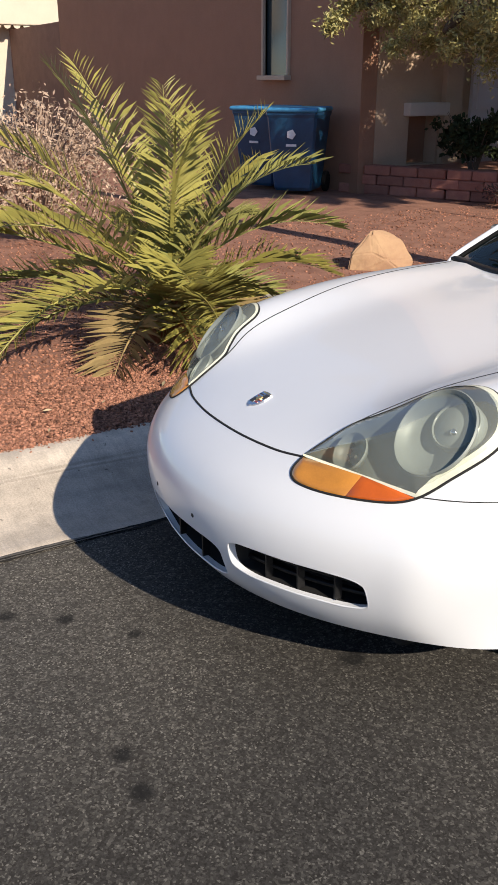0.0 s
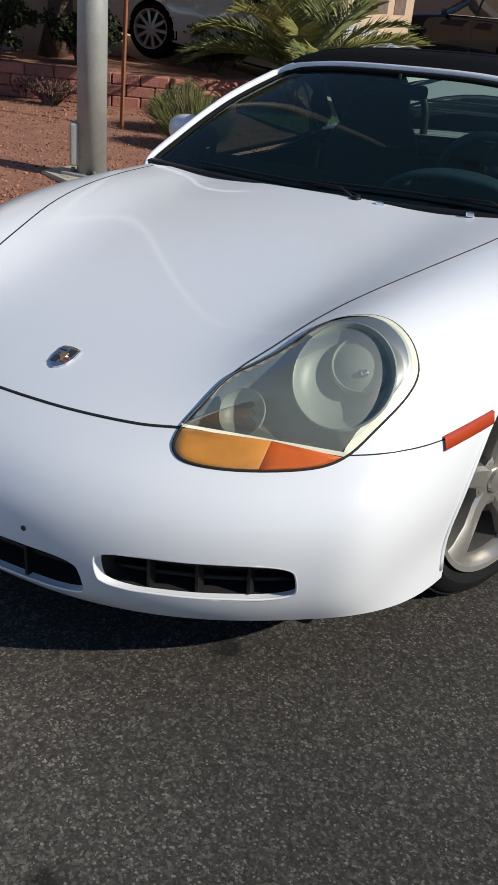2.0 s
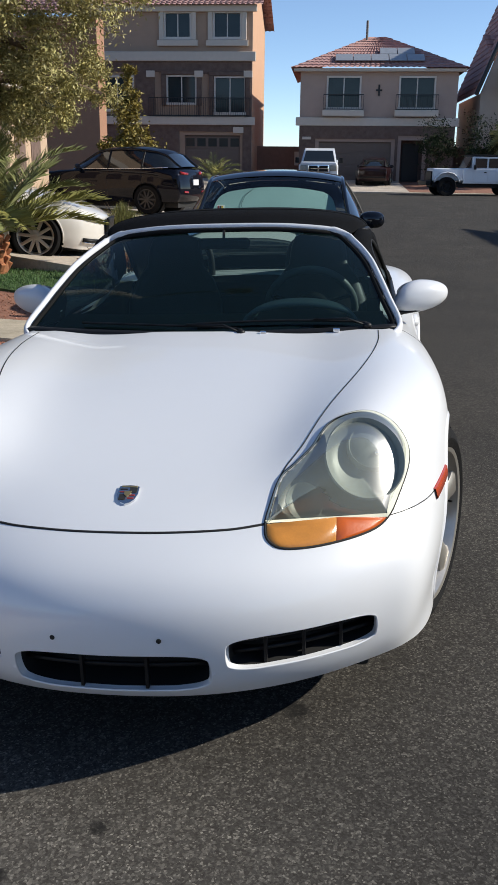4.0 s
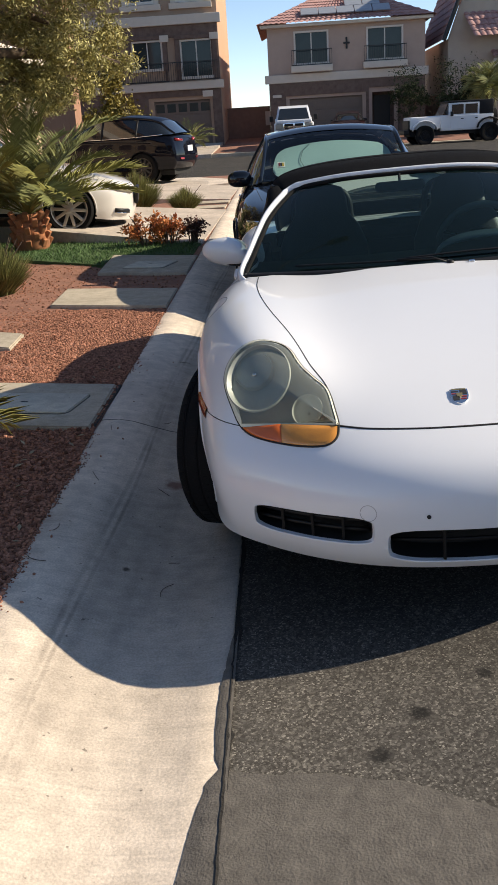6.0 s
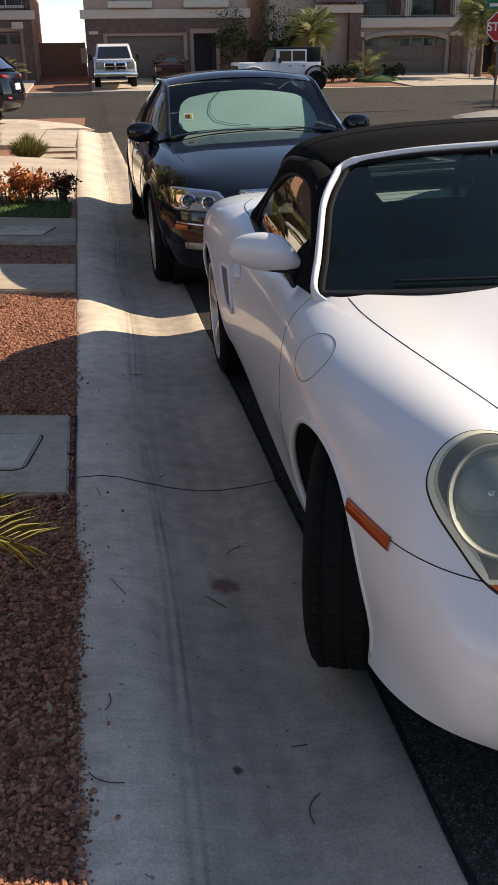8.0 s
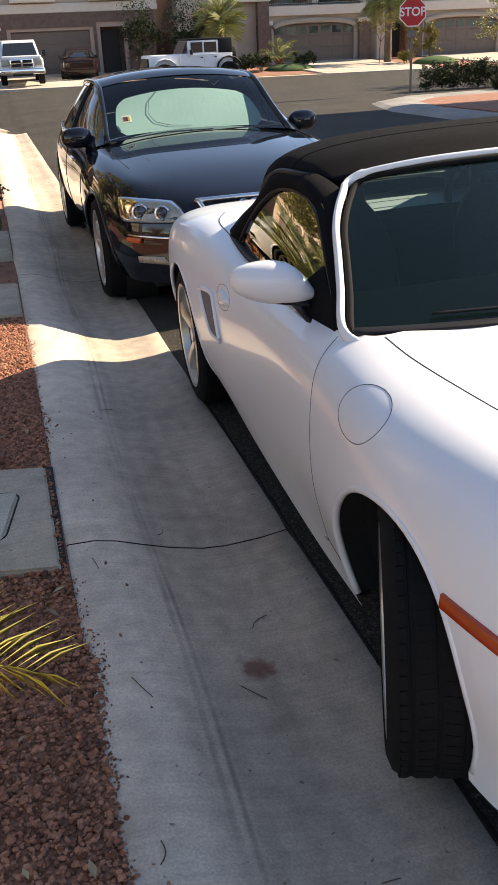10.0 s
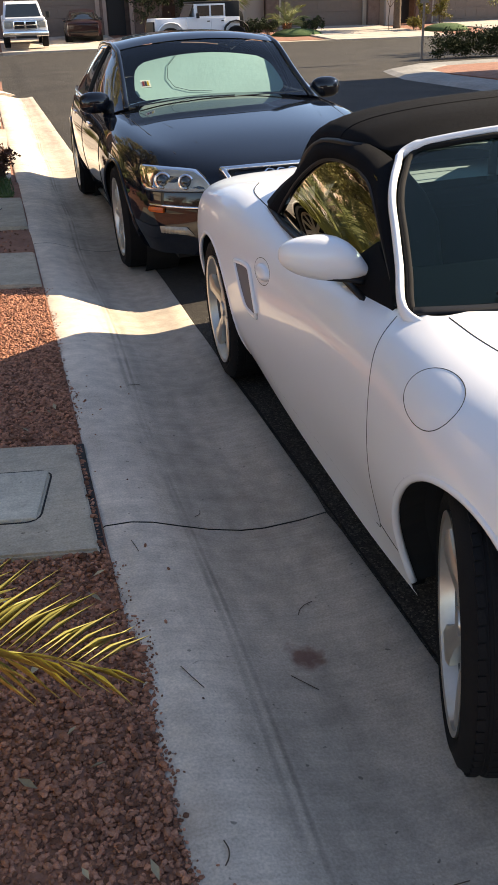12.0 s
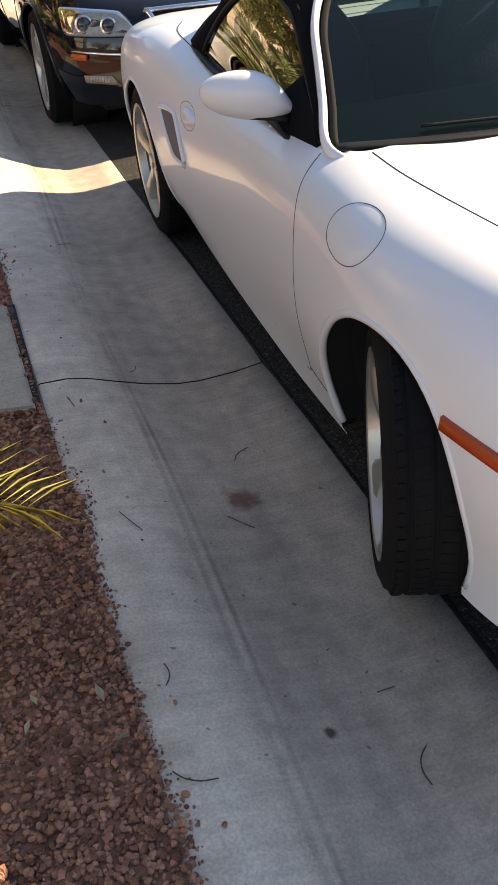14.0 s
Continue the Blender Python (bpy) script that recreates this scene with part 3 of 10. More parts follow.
high = [curve_of([(-0.65, 0.21), (-0.4, 0.185), (0, 0.20), (0.5, 0.168), (1.6, 0.168), (2.4, 0.24), (3.3, 0.27)]),
        curve_of([(-0.65, 0.29), (0, 0.31), (0.5, 0.29), (1.6, 0.30), (2.4, 0.34), (3.3, 0.36)]),
        curve_of([(-0.65, 0.41), (0, 0.46), (1.0, 0.46), (2.3, 0.52), (3.3, 0.50)]),
        curve_of([(-0.65, 0.50), (-0.4, 0.565), (0, 0.63), (1.0, 0.64), (2.3, 0.69), (3.3, 0.64)]),
        curve_of([(-0.65, 0.575), (-0.45, 0.665), (-0.2, 0.735), (0.1, 0.765), (0.6, 0.775), (1.0, 0.765), (1.6, 0.775), (2.0, 0.81), (2.3, 0.82), (2.8, 0.79), (3.3, 0.72)])]
spine = curve_of([(-0.865, 0.572), (-0.70, 0.643), (-0.4, 0.725), (0, 0.79), (0.47, 0.845), (0.95, 0.86), (1.9, 0.885), (2.3, 0.885), (2.7, 0.86), (3.08, 0.81), (3.36, 0.74)])
crest_z = curve_of([(-0.64, 0.66), (-0.5, 0.745), (-0.38, 0.785), (-0.2, 0.815), (0, 0.833), (0.3, 0.847), (0.6, 0.85), (1.0, 0.83), (1.5, 0.825), (1.9, 0.86), (2.3, 0.885), (2.7, 0.85), (3.1, 0.78), (3.3, 0.73)])
SIDES = len(side_y)
FX = len(front_x) - 1


def body_points():
    """The skirt's rings and the lid's grid for one half, as keyed points."""
    pt = {}
    for k in range(5):
        y0, c, z0 = row_nose[k]
        for i, x in enumerate(front_x):
            xx = x * wide[k](-0.65) / front_x[-1]
            pt["s", k, i] = Vector((xx, y0 + c * (x / 0.72) ** 2.3, z0 + (high[k](-0.65) - z0) * (x / 0.72) ** 2))
        for j, y in enumerate(side_y):
            pt["s", k, FX + 1 + j] = Vector((wide[k](y), y, high[k](y)))
        tail = [3.25, 3.31, 3.33, 3.32, 3.29]
        for i, x in enumerate(front_x[::-1]):
            pt["s", k, FX + 1 + SIDES + i] = Vector((x * wide[k](3.3) / front_x[-1] * 1.03, tail[k] - 0.30 * (x / 0.72) ** 2.3, high[k](3.3)))
    frac = [0.0, 0.25, 0.48, 0.67, 0.84, 1.0]
    for j in range(SIDES):
        edge = pt["s", 4, FX + 1 + j]
        for i in range(FX):
            f = frac[i]
            y = side_c[j] + (side_y[j] - side_c[j]) * f ** 2
            zc, zf = spine(side_c[j]), crest_z(side_y[j])
            blend = [0, 0.06, 0.30, 0.80, 1.0][i]
            z = zc + (zf - zc) * blend - [0, 0.003, 0.012, 0.008, 0.012][i]
            pt["l", i, j] = Vector((edge.x * f, y, z))
    return pt


def body_cage():
    pt = body_points()
    verts, faces, index = [], [], {}
    last = FX + 1 + SIDES + FX

    def vid(key, side):
        if key[0] == "l":
            i, j = key[1], key[2]
            if j < 0:
                return vid(("s", 4, i), side)
            if j >= SIDES:
                return vid(("s", 4, last - i), side)
            if i == FX:
                return vid(("s", 4, FX + 1 + j), side)
        p = pt[key]
        k = (key, 1 if p.x < 1e-6 else side)
        if k not in index:
            index[k] = len(verts)
            verts.append((p.x * side, p.y, p.z))
        return index[k]

    for side in (1, -1):
        def quad(*keys):
            f = [vid(k, side) for k in keys]
            faces.append(f if side > 0 else f[::-1])
        for k in range(4):
            for a in range(last):
                quad(("s", k, a), ("s", k, a + 1), ("s", k + 1, a + 1), ("s", k + 1, a))
        for j in range(-1, SIDES):
            for i in range(FX):
                if i < 4 and 4 <= j <= 6:
                    continue            # the cockpit
                quad(("l", i, j), ("l", i + 1, j), ("l", i + 1, j + 1), ("l", i, j + 1))
    return verts, faces


shell = smooth_cage(*body_cage(), 4)
n_v = len(shell.vertices)
co = np.empty(n_v * 3)
shell.vertices.foreach_get("co", co)
co = co.reshape(-1, 3)
no = np.empty(n_v * 3)
shell.vertices.foreach_get("normal", no)
no = no.reshape(-1, 3)
polys = [tuple(p.vertices) for p in shell.polygons]
body_tree = BVHTree.FromPolygons([tuple(c) for c in co], polys)
if no[np.argmin(co[:, 1])][1] > 0:
    no, polys = -no, [p[::-1] for p in polys]


def on_body(p, lift=0.0):
    q, n, _, _ = body_tree.find_nearest(Vector(p))
    c = Vector((0, 1.2, 0.45))
    if n.dot(q - c) < 0:
        n = -n
    return q + n * lift, n


def seam(name, pts, parent, r=0.0028, mat=None, n=10, closed=False, lift=-0.0006, label=""):
    line = [on_body(p, lift)[0] for p in spline(pts, n, closed)]
    return part(name, tube_bm(line, r, 6, closed), mat or M_GAP, parent, label, smooth=True)


def inside(poly, x, y):
    hit, m = False, len(poly)
    for i in range(m):
        (x1, y1), (x2, y2) = poly[i], poly[(i + 1) % m]
        if (y1 > y) != (y2 > y) and x < (x2 - x1) * (y - y1) / (y2 - y1) + x1:
            hit = not hit
    return hit


HUB_F, HUB_R = (0.0, 0.315), (2.42, 0.318)
ARCH = 0.342


hood_front = curve_of([(0, -0.806), (0.13, -0.800), (0.26, -0.778), (0.35, -0.746), (0.8, -0.5)])
hood_side = curve_of([(-0.80, 0.35), (-0.746, 0.35), (-0.606, 0.375), (-0.497, 0.427), (-0.30, 0.486), (-0.08, 0.555), (0.13, 0.602), (0.50, 0.632)])
door_front = curve_of([(0.20, 0.505), (0.447, 0.497), (0.624, 0.503), (0.719, 0.524), (0.788, 0.575), (0.84, 0.64)])


def region(c):
    x, y, z = abs(c[0]), c[1], c[2]
    if x > 0.6 and (math.hypot(y - HUB_F[0], z - HUB_F[1]) < ARCH or math.hypot(y - HUB_R[0], z - HUB_R[1]) < ARCH + 0.005):
        return None
    if z > 0.55 and hood_front(x) < y < 0.475 + 0.07 * x and x < hood_side(y):
        return "hood"
    if y < -0.2 and z < 0.572 and (y > -0.6 or z < 0.60 and y < hood_front(x)):
        return "bumper"
    if x > 0.6 and door_front(z) < y < 1.66 + 0.12 * (z - 0.4) and z > 0.25 and z < 0.84:
        return "door_left" if c[0] > 0 else "door"
    return "body_shell"


def slot(cx, cz, w, h, r, skew=0.0):
    """Outline of a rounded slot in the x-z plane."""
    out = []
    for k in range(24):
        a = 2 * math.pi * k / 24
        e = 2.0 / 4.5
        ca, sa = math.cos(a), math.sin(a)
        x = math.copysign(abs(ca) ** e, ca) * w / 2
        z = math.copysign(abs(sa) ** e, sa) * h / 2
        out.append((cx + x, cz + z + skew * x))
    return out


SLOTS = [slot(0.0, 0.302, 0.47, 0.118, 0.03), slot(0.44, 0.342, 0.348, 0.094, 0.03, -0.02), slot(-0.44, 0.342, 0.348, 0.094, 0.03, 0.02)]
# the lamp's outline, by x and by the way up the slope of the nose
LAMP = [(0.348, -0.163), (0.354, -0.113), (0.373, -0.020), (0.408, 0.028), (0.448, 0.085), (0.485, 0.170), (0.535, 0.213), (0.597, 0.228), (0.655, 0.203), (0.690, 0.150), (0.692, 0.085), (0.668, -0.005), (0.635, -0.090), (0.580, -0.145), (0.480, -0.200), (0.395, -0.224), (0.357, -0.208)]
lamp_line = [(p.x, p.y) for p in spline([(a, b, 0) for a, b in LAMP], 5, True)]
UPSLOPE, OUTSLOPE = Vector((0, 0.75, 0.661)), Vector((0, -0.661, 0.75))
LAMP_MID = (0.425, -0.125, 0.590, 0.085)


def slope_xv(p):
    return abs(p[0]), p[1] * 0.75 + p[2] * 0.661


def on_slope(x, v, side, lift=0.0):
    o = Vector((x * side, 0, 0)) + UPSLOPE * v + OUTSLOPE * 1.5
    q, n, _, _ = body_tree.ray_cast(o, -OUTSLOPE)
    if q is None:
        q, n = on_body(o - OUTSLOPE * 1.3)
    if n.dot(OUTSLOPE) < 0:
        n = -n
    return q + (n + OUTSLOPE).normalized() * lift
SLOTRINGS = []
for s in SLOTS:
    ring = []
    for x, z in s:
        hit = body_tree.ray_cast(Vector((x, -1.6, z)), Vector((0, 1, 0)))[0]
        ring.append(hit if hit else on_body((x, -0.9, z))[0])
    SLOTRINGS.append(spline(ring, 4, True))


def clean_slots():
    """Draws the edges of the air intakes clean."""
    out = co.copy()
    dark = set()
    for i in range(n_v):
        x, y, z = co[i]
        if y < -0.55 and z < 0.42:
            for s, ring in zip(SLOTS, SLOTRINGS):
                if inside(s, x, z):
                    out[i] = min(ring, key=lambda q: (q.x - x) ** 2 + (q.z - z) ** 2)
                    dark.add(i)
    return out, dark


def shrink(line, by):
    cx = sum(p[0] for p in line) / len(line)
    cy = sum(p[1] for p in line) / len(line)
    out = []
    m = len(line)
    for i, (x, y) in enumerate(line):
        a, b = line[(i - 1) % m], line[(i + 1) % m]
        t = Vector((b[0] - a[0], b[1] - a[1])).normalized()
        n = Vector((-t.y, t.x))
        if n.dot(Vector((cx - x, cy - y))) < 0:
            n = -n
        out.append((x + n.x * by, y + n.y * by))
    return out


lamp_in = shrink(lamp_line, 0.004)
pressed, dark = clean_slots()
groups = {}
for p in polys:
    if all(i in dark for i in p):
        continue                        # the open air intakes
    c = co[list(p)].mean(0)
    if c[2] > 0.53 and -0.83 < c[1] < -0.34 and 0.33 < abs(c[0]) < 0.72 and inside(lamp_in, *slope_xv(c)):
        continue                        # the lamps' openings
    g = region(c)
    if g:
        groups.setdefault(g, []).append(p)
PARTS = {}
for g, fs in groups.items():
    ids = sorted({i for f in fs for i in f})
    at = {i: k for k, i in enumerate(ids)}
    ob = link("door" if g == "door_left" else g, pressed[ids], [tuple(at[i] for i in f) for f in fs], M_WHITE, CAR)
    ob.data.normals_split_custom_set_from_vertices([tuple(no[i]) for i in ids])
    PARTS[g] = ob

for ring in SLOTRINGS:
    part("intake_rim", tube_bm([q + Vector((0, 0.003, 0)) for q in ring], 0.0030, 8, True), M_WHITE, PARTS["bumper"], smooth=True)
    c = sum(ring, Vector()) / len(ring)
    bm = bmesh.new()
    rows = [[bm.verts.new(Vector((c.x + (q.x - c.x) * f, q.y + d, c.z + (q.z - c.z) * f))) for q in ring] for f, d in ((1.0, 0.003), (0.97, 0.03), (0.93, 0.11))]
    for a, b in zip(rows, rows[1:]):
        for k in range(len(ring)):
            bm.faces.new((a[k], a[(k + 1) % len(ring)], b[(k + 1) % len(ring)], b[k]))
    bm.faces.new(rows[-1])
    lip = bmesh.new()
    rows = [[lip.verts.new(Vector((c.x + (q.x - c.x) * f, q.y + d, c.z + (q.z - c.z) * f))) for q in ring] for f, d in ((0.998, 0.002), (0.96, 0.020))]
    for k in range(len(ring)):
        lip.faces.new((rows[0][k], rows[0][(k + 1) % len(ring)], rows[1][(k + 1) % len(ring)], rows[1][k]))
    part("intake_lip", lip, M_WHITE, PARTS["bumper"], smooth=True)
    part("intake_duct", bm, M_CAVITY, PARTS["bumper"], "dark air intake duct")
for s, bars in zip(SLOTS, (1, 2, 2)):
    xs, zs = [p[0] for p in s], [p[1] for p in s]
    x0, x1, z0, z1 = min(xs), max(xs), min(zs), max(zs)
    cx = (x0 + x1) / 2
    skew = -0.02 * np.sign(cx) if abs(cx) > 0.1 else 0
    for b in range(bars):
        z = z0 + (z1 - z0) * (b + 1) / (bars + 1)
        line = []
        for k in range(9):
            x = x0 + 0.012 + (x1 - x0 - 0.024) * k / 8
            y = body_tree.ray_cast(Vector((x, -1.6, z)), Vector((0, 1, 0)))[0].y + 0.05
            line.append((x, y, z + skew * (x - cx)))
        part("grille_bar", tube_bm(line, 0.005, 6, flat=1.2), M_BLACKTRIM, PARTS["bumper"], smooth=True)
    for k in range(1, 4 if abs(cx) > 0.1 else 3):
        x = x0 + (x1 - x0) * k / (4 if abs(cx) > 0.1 else 3)
        y = body_tree.ray_cast(Vector((x, -1.6, (z0 + z1) / 2)), Vector((0, 1, 0)))[0].y + 0.033
        part("grille_post", boxed(x - 0.004, y, z0 + 0.004, x + 0.004, y + 0.02, z1 - 0.004, 0.001), M_BLACKTRIM, PARTS["bumper"])

# wheel-arch lips and liners
for hub, r in ((HUB_F, ARCH), (HUB_R, ARCH + 0.005)):
    for side in (1, -1):
        lip, rim = [], []
        for k in range(45):
            a = radians(-28 + 236 * k / 44)
            y, z = hub[0] + r * math.cos(a), hub[1] + r * math.sin(a)
            if z < 0.185:
                continue
            hit = body_tree.ray_cast(Vector((side * 1.4, y, z)), Vector((-side, 0, 0)))[0]
            if hit and abs(hit.x) > 0.6:
                lip.append(hit + Vector((-side * 0.006, 0, 0)))
                rim.append(hit)
        part("arch_lip", tube_bm(lip, 0.0105, 8), M_WHITE, PARTS["body_shell"], smooth=True)
        bm = bmesh.new()
        rows = [[bm.verts.new(Vector((q.x * f, q.y + (hub[0] - q.y) * s, q.z + (hub[1] - q.z) * s))) for q in lip] for f, s in ((0.995, 0.0), (0.9, -0.05), (0.55, -0.06))]
        for a, b in zip(rows, rows[1:]):
            for k in range(len(a) - 1):
                bm.faces.new((a[k], a[k + 1], b[k + 1], b[k]))
        bm.faces.new(rows[-1])
        part("arch_liner", bm, M_CAVITY, CAR)

# floor pan, so that nothing shows through underneath
# next two boxes are added unseen to stop sun leaking through the cabin
part("sill_pan", boxed(-0.755, 0.44, 0.165, 0.755, 2.0, 0.20, 0.004), M_CAVITY, CAR)
part("scuttle_panel", boxed(-0.60, 0.38, 0.69, 0.60, 0.66, 0.79, 0.01), M_CAVITY, CAR)
part("floor_pan", boxed(-0.60, -0.62, 0.15, 0.60, 3.1, 0.19, 0.02), M_CAVITY, CAR)
part("sill_strip", boxed(-0.775, 0.36, 0.17, -0.735, 2.06, 0.215, 0.012), M_BLACKTRIM, CAR)
part("sill_strip", boxed(0.735, 0.36, 0.17, 0.775, 2.06, 0.215, 0.012), M_BLACKTRIM, CAR)


def wheel(at, steer, wide_tyre, parent):
    """Tyre, five-spoke rim, hub, bolts and disc; the axle runs along x, outside towards +x."""
    w = empty("wheel")
    w.parent = parent
    w.matrix_local = pose(*at, 0, 0, steer)
    turn = Matrix.Rotation(radians(90), 4, "Y")
    h = wide_tyre / 2
    R, r = 0.318, 0.238
    prof = [(r, -h + 0.02), (r + 0.03, -h + 0.002), (R - 0.045, -h), (R - 0.015, -h + 0.012), (R - 0.003, -h + 0.03)]
    for g in (-0.5, 0.0, 0.5):
        prof += [(R, g * h - 0.005), (R - 0.003, g * h - 0.003), (R - 0.003, g * h + 0.003), (R, g * h + 0.005)]
    prof += [(R - 0.003, h - 0.03), (R - 0.015, h - 0.012), (R - 0.045, h), (r + 0.03, h - 0.002), (r, h - 0.02)]
    tyre = part("tyre", lathe_bm(prof, 72, turn, caps=False), M_RUBBER, w, smooth=True, angle=40)
    tread = bmesh.new()
    for k in range(66):
        for x0, x1 in ((-h + 0.026, -h * 0.5 - 0.010), (-h * 0.5 + 0.010, -0.009), (0.009, h * 0.5 - 0.010), (h * 0.5 + 0.010, h - 0.026)):
            b_box(tread, x0, -0.0128, R - 0.006, x1, 0.0128, R + 0.0012, 0, Matrix.Rotation(2 * math.pi * (k + (0.5 if x0 < 0 else 0)) / 66, 4, "X") @ Matrix.Rotation(radians(7 if x0 > 0 else -7), 4, "Z"))
    part("tread", tread, M_RUBBER, tyre)
    rim_prof = [(r - 0.012, -h + 0.02), (r + 0.004, -h + 0.012), (r + 0.004, -h + 0.004), (r - 0.008, -h + 0.004), (0.212, -0.04), (0.206, 0.02), (0.216, h - 0.035), (r - 0.008, h - 0.006), (r + 0.005, h - 0.003), (r + 0.005, h - 0.012), (r - 0.004, h - 0.02)]
    bm = bmesh.new()
    n = 64
    rings = [[bm.verts.new((z, rr * math.cos(2 * math.pi * k / n), rr * math.sin(2 * math.pi * k / n))) for k in range(n)] for rr, z in rim_prof]
    for a, b in zip(rings, rings[1:]):
        for k in range(n):
            bm.faces.new((a[k], a[(k + 1) % n], b[(k + 1) % n], b[k]))
    barrel = bmesh.new()
    lathe_bm([(0.200, -h + 0.03), (0.204, -0.04), (0.199, 0.02), (0.208, h - 0.040)], 48, turn, barrel, caps=False)
    rim = part("rim", bm, M_RIM, w, "silver alloy rim with five broad spokes", smooth=True, angle=50)
    # barrel in dark steel: shade between the spokes put into its colour
    part("rim_barrel", barrel, M_DISC, rim, smooth=True)
    for k in range(5):
        a = 2 * math.pi * k / 5 + 0.3
        bm = bmesh.new()
        rows = []
        for rad, half, x0, x1 in ((0.045, 0.036, h - 0.060, h - 0.030), (0.085, 0.031, h - 0.062, h - 0.030), (0.14, 0.031, h - 0.055, h - 0.020), (0.195, 0.044, h - 0.050, h - 0.014), (0.231, 0.062, h - 0.045, h - 0.012)):
            q = []
            for s, x in ((-1, x0), (-0.92, x1 - 0.008), (-0.6, x1), (0.6, x1), (0.92, x1 - 0.008), (1, x0)):
                q.append(bm.verts.new((x, rad, s * half)))
            rows.append(q)
        for p, q in zip(rows, rows[1:]):
            for i in range(6):
                bm.faces.new((p[i], p[(i + 1) % 6], q[(i + 1) % 6], q[i]))
        bm.faces.new(rows[0]), bm.faces.new(rows[-1])
        bmesh.ops.transform(bm, matrix=Matrix.Rotation(a, 4, "X"), verts=bm.verts)
        part("spoke", bm, M_RIM, rim, smooth=True, angle=35)
        b = bmesh.new()
        lathe_bm([(0.011, 0), (0.011, 0.012), (0.007, 0.015)], 10, Matrix.Rotation(a + math.pi / 5, 4, "X") @ Matrix.Translation((h - 0.048, 0.058, 0)) @ turn, b)
        part("wheel_bolt", b, M_DISC, rim, smooth=True, angle=40)
    part("hub_cap", lathe_bm([(0.070, h - 0.062), (0.072, h - 0.036), (0.060, h - 0.032), (0.034, h - 0.030), (0.032, h - 0.022), (0.012, h - 0.019)], 32, turn), M_RIM, rim, smooth=True, angle=35)
    part("brake_disc", lathe_bm([(0.06, -0.03), (0.15, -0.03), (0.15, -0.008), (0.06, -0.008)], 40, turn), M_DISC, w, smooth=True, angle=30)
    part("inner_cover", lathe_bm([(0.02, -h + 0.03), (0.19, -h + 0.03), (0.19, -h + 0.034), (0.02, -h + 0.034)], 32, turn), M_CAVITY, w)
    part("valve", tube_bm([(h - 0.05, 0.185, 0.01), (h - 0.012, 0.172, 0.012)], 0.004, 6), M_BLACKTRIM, rim)
    return w


wheel((0.735, 0, 0.318), -19, 0.205, CAR)
wheel((-0.735, 0, 0.318), 180 - 19, 0.205, CAR)
wheel((0.755, 2.42, 0.318), 0, 0.245, CAR)
wheel((-0.755, 2.42, 0.318), 180, 0.245, CAR)
# ---- lamps, seams, trim of the roadster ----
def fan(line, mid, side, lifts, scales):
    """A shell inside an outline on the nose, ring by ring towards its middle: a point, or a line between two points."""
    p0, p1 = Vector(mid[:2]), Vector(mid[-2:])
    along = p1 - p0
    verts, faces = [], []
    m = len(line)
    for s, lift in zip((*scales, 0.0), (*lifts, lifts[-1])):
        for x, v in line:
            t = 0.0 if along.length < 1e-6 else max(0.0, min(1.0, (Vector((x, v)) - p0).dot(along) / along.length_squared))
            c = p0 + along * t
            verts.append(on_slope(c.x + (x - c.x) * s, c.y + (v - c.y) * s, side, lift))
    for r in range(len(scales)):
        for k in range(m):
            a, b = r * m + k, r * m + (k + 1) % m
            faces.append((a, b, b + m, a + m))
    return verts, faces


def cut_line(line, keep):
    """The part of an outline for which keep(x, v) is below zero, closed by the cut."""
    out = []
    m = len(line)
    for i in range(m):
        a, b = line[i], line[(i + 1) % m]
        ka, kb = keep(*a), keep(*b)
        if ka < 0:
            out.append(a)
        if ka * kb < 0:
            t = ka / (ka - kb)
            c = (a[0] + (b[0] - a[0]) * t, a[1] + (b[1] - a[1]) * t)
            out.append(c)
    return out


def amber_cut(x, v):
    return v - (-0.163 + 0.075 * (x - 0.348) / 0.287)


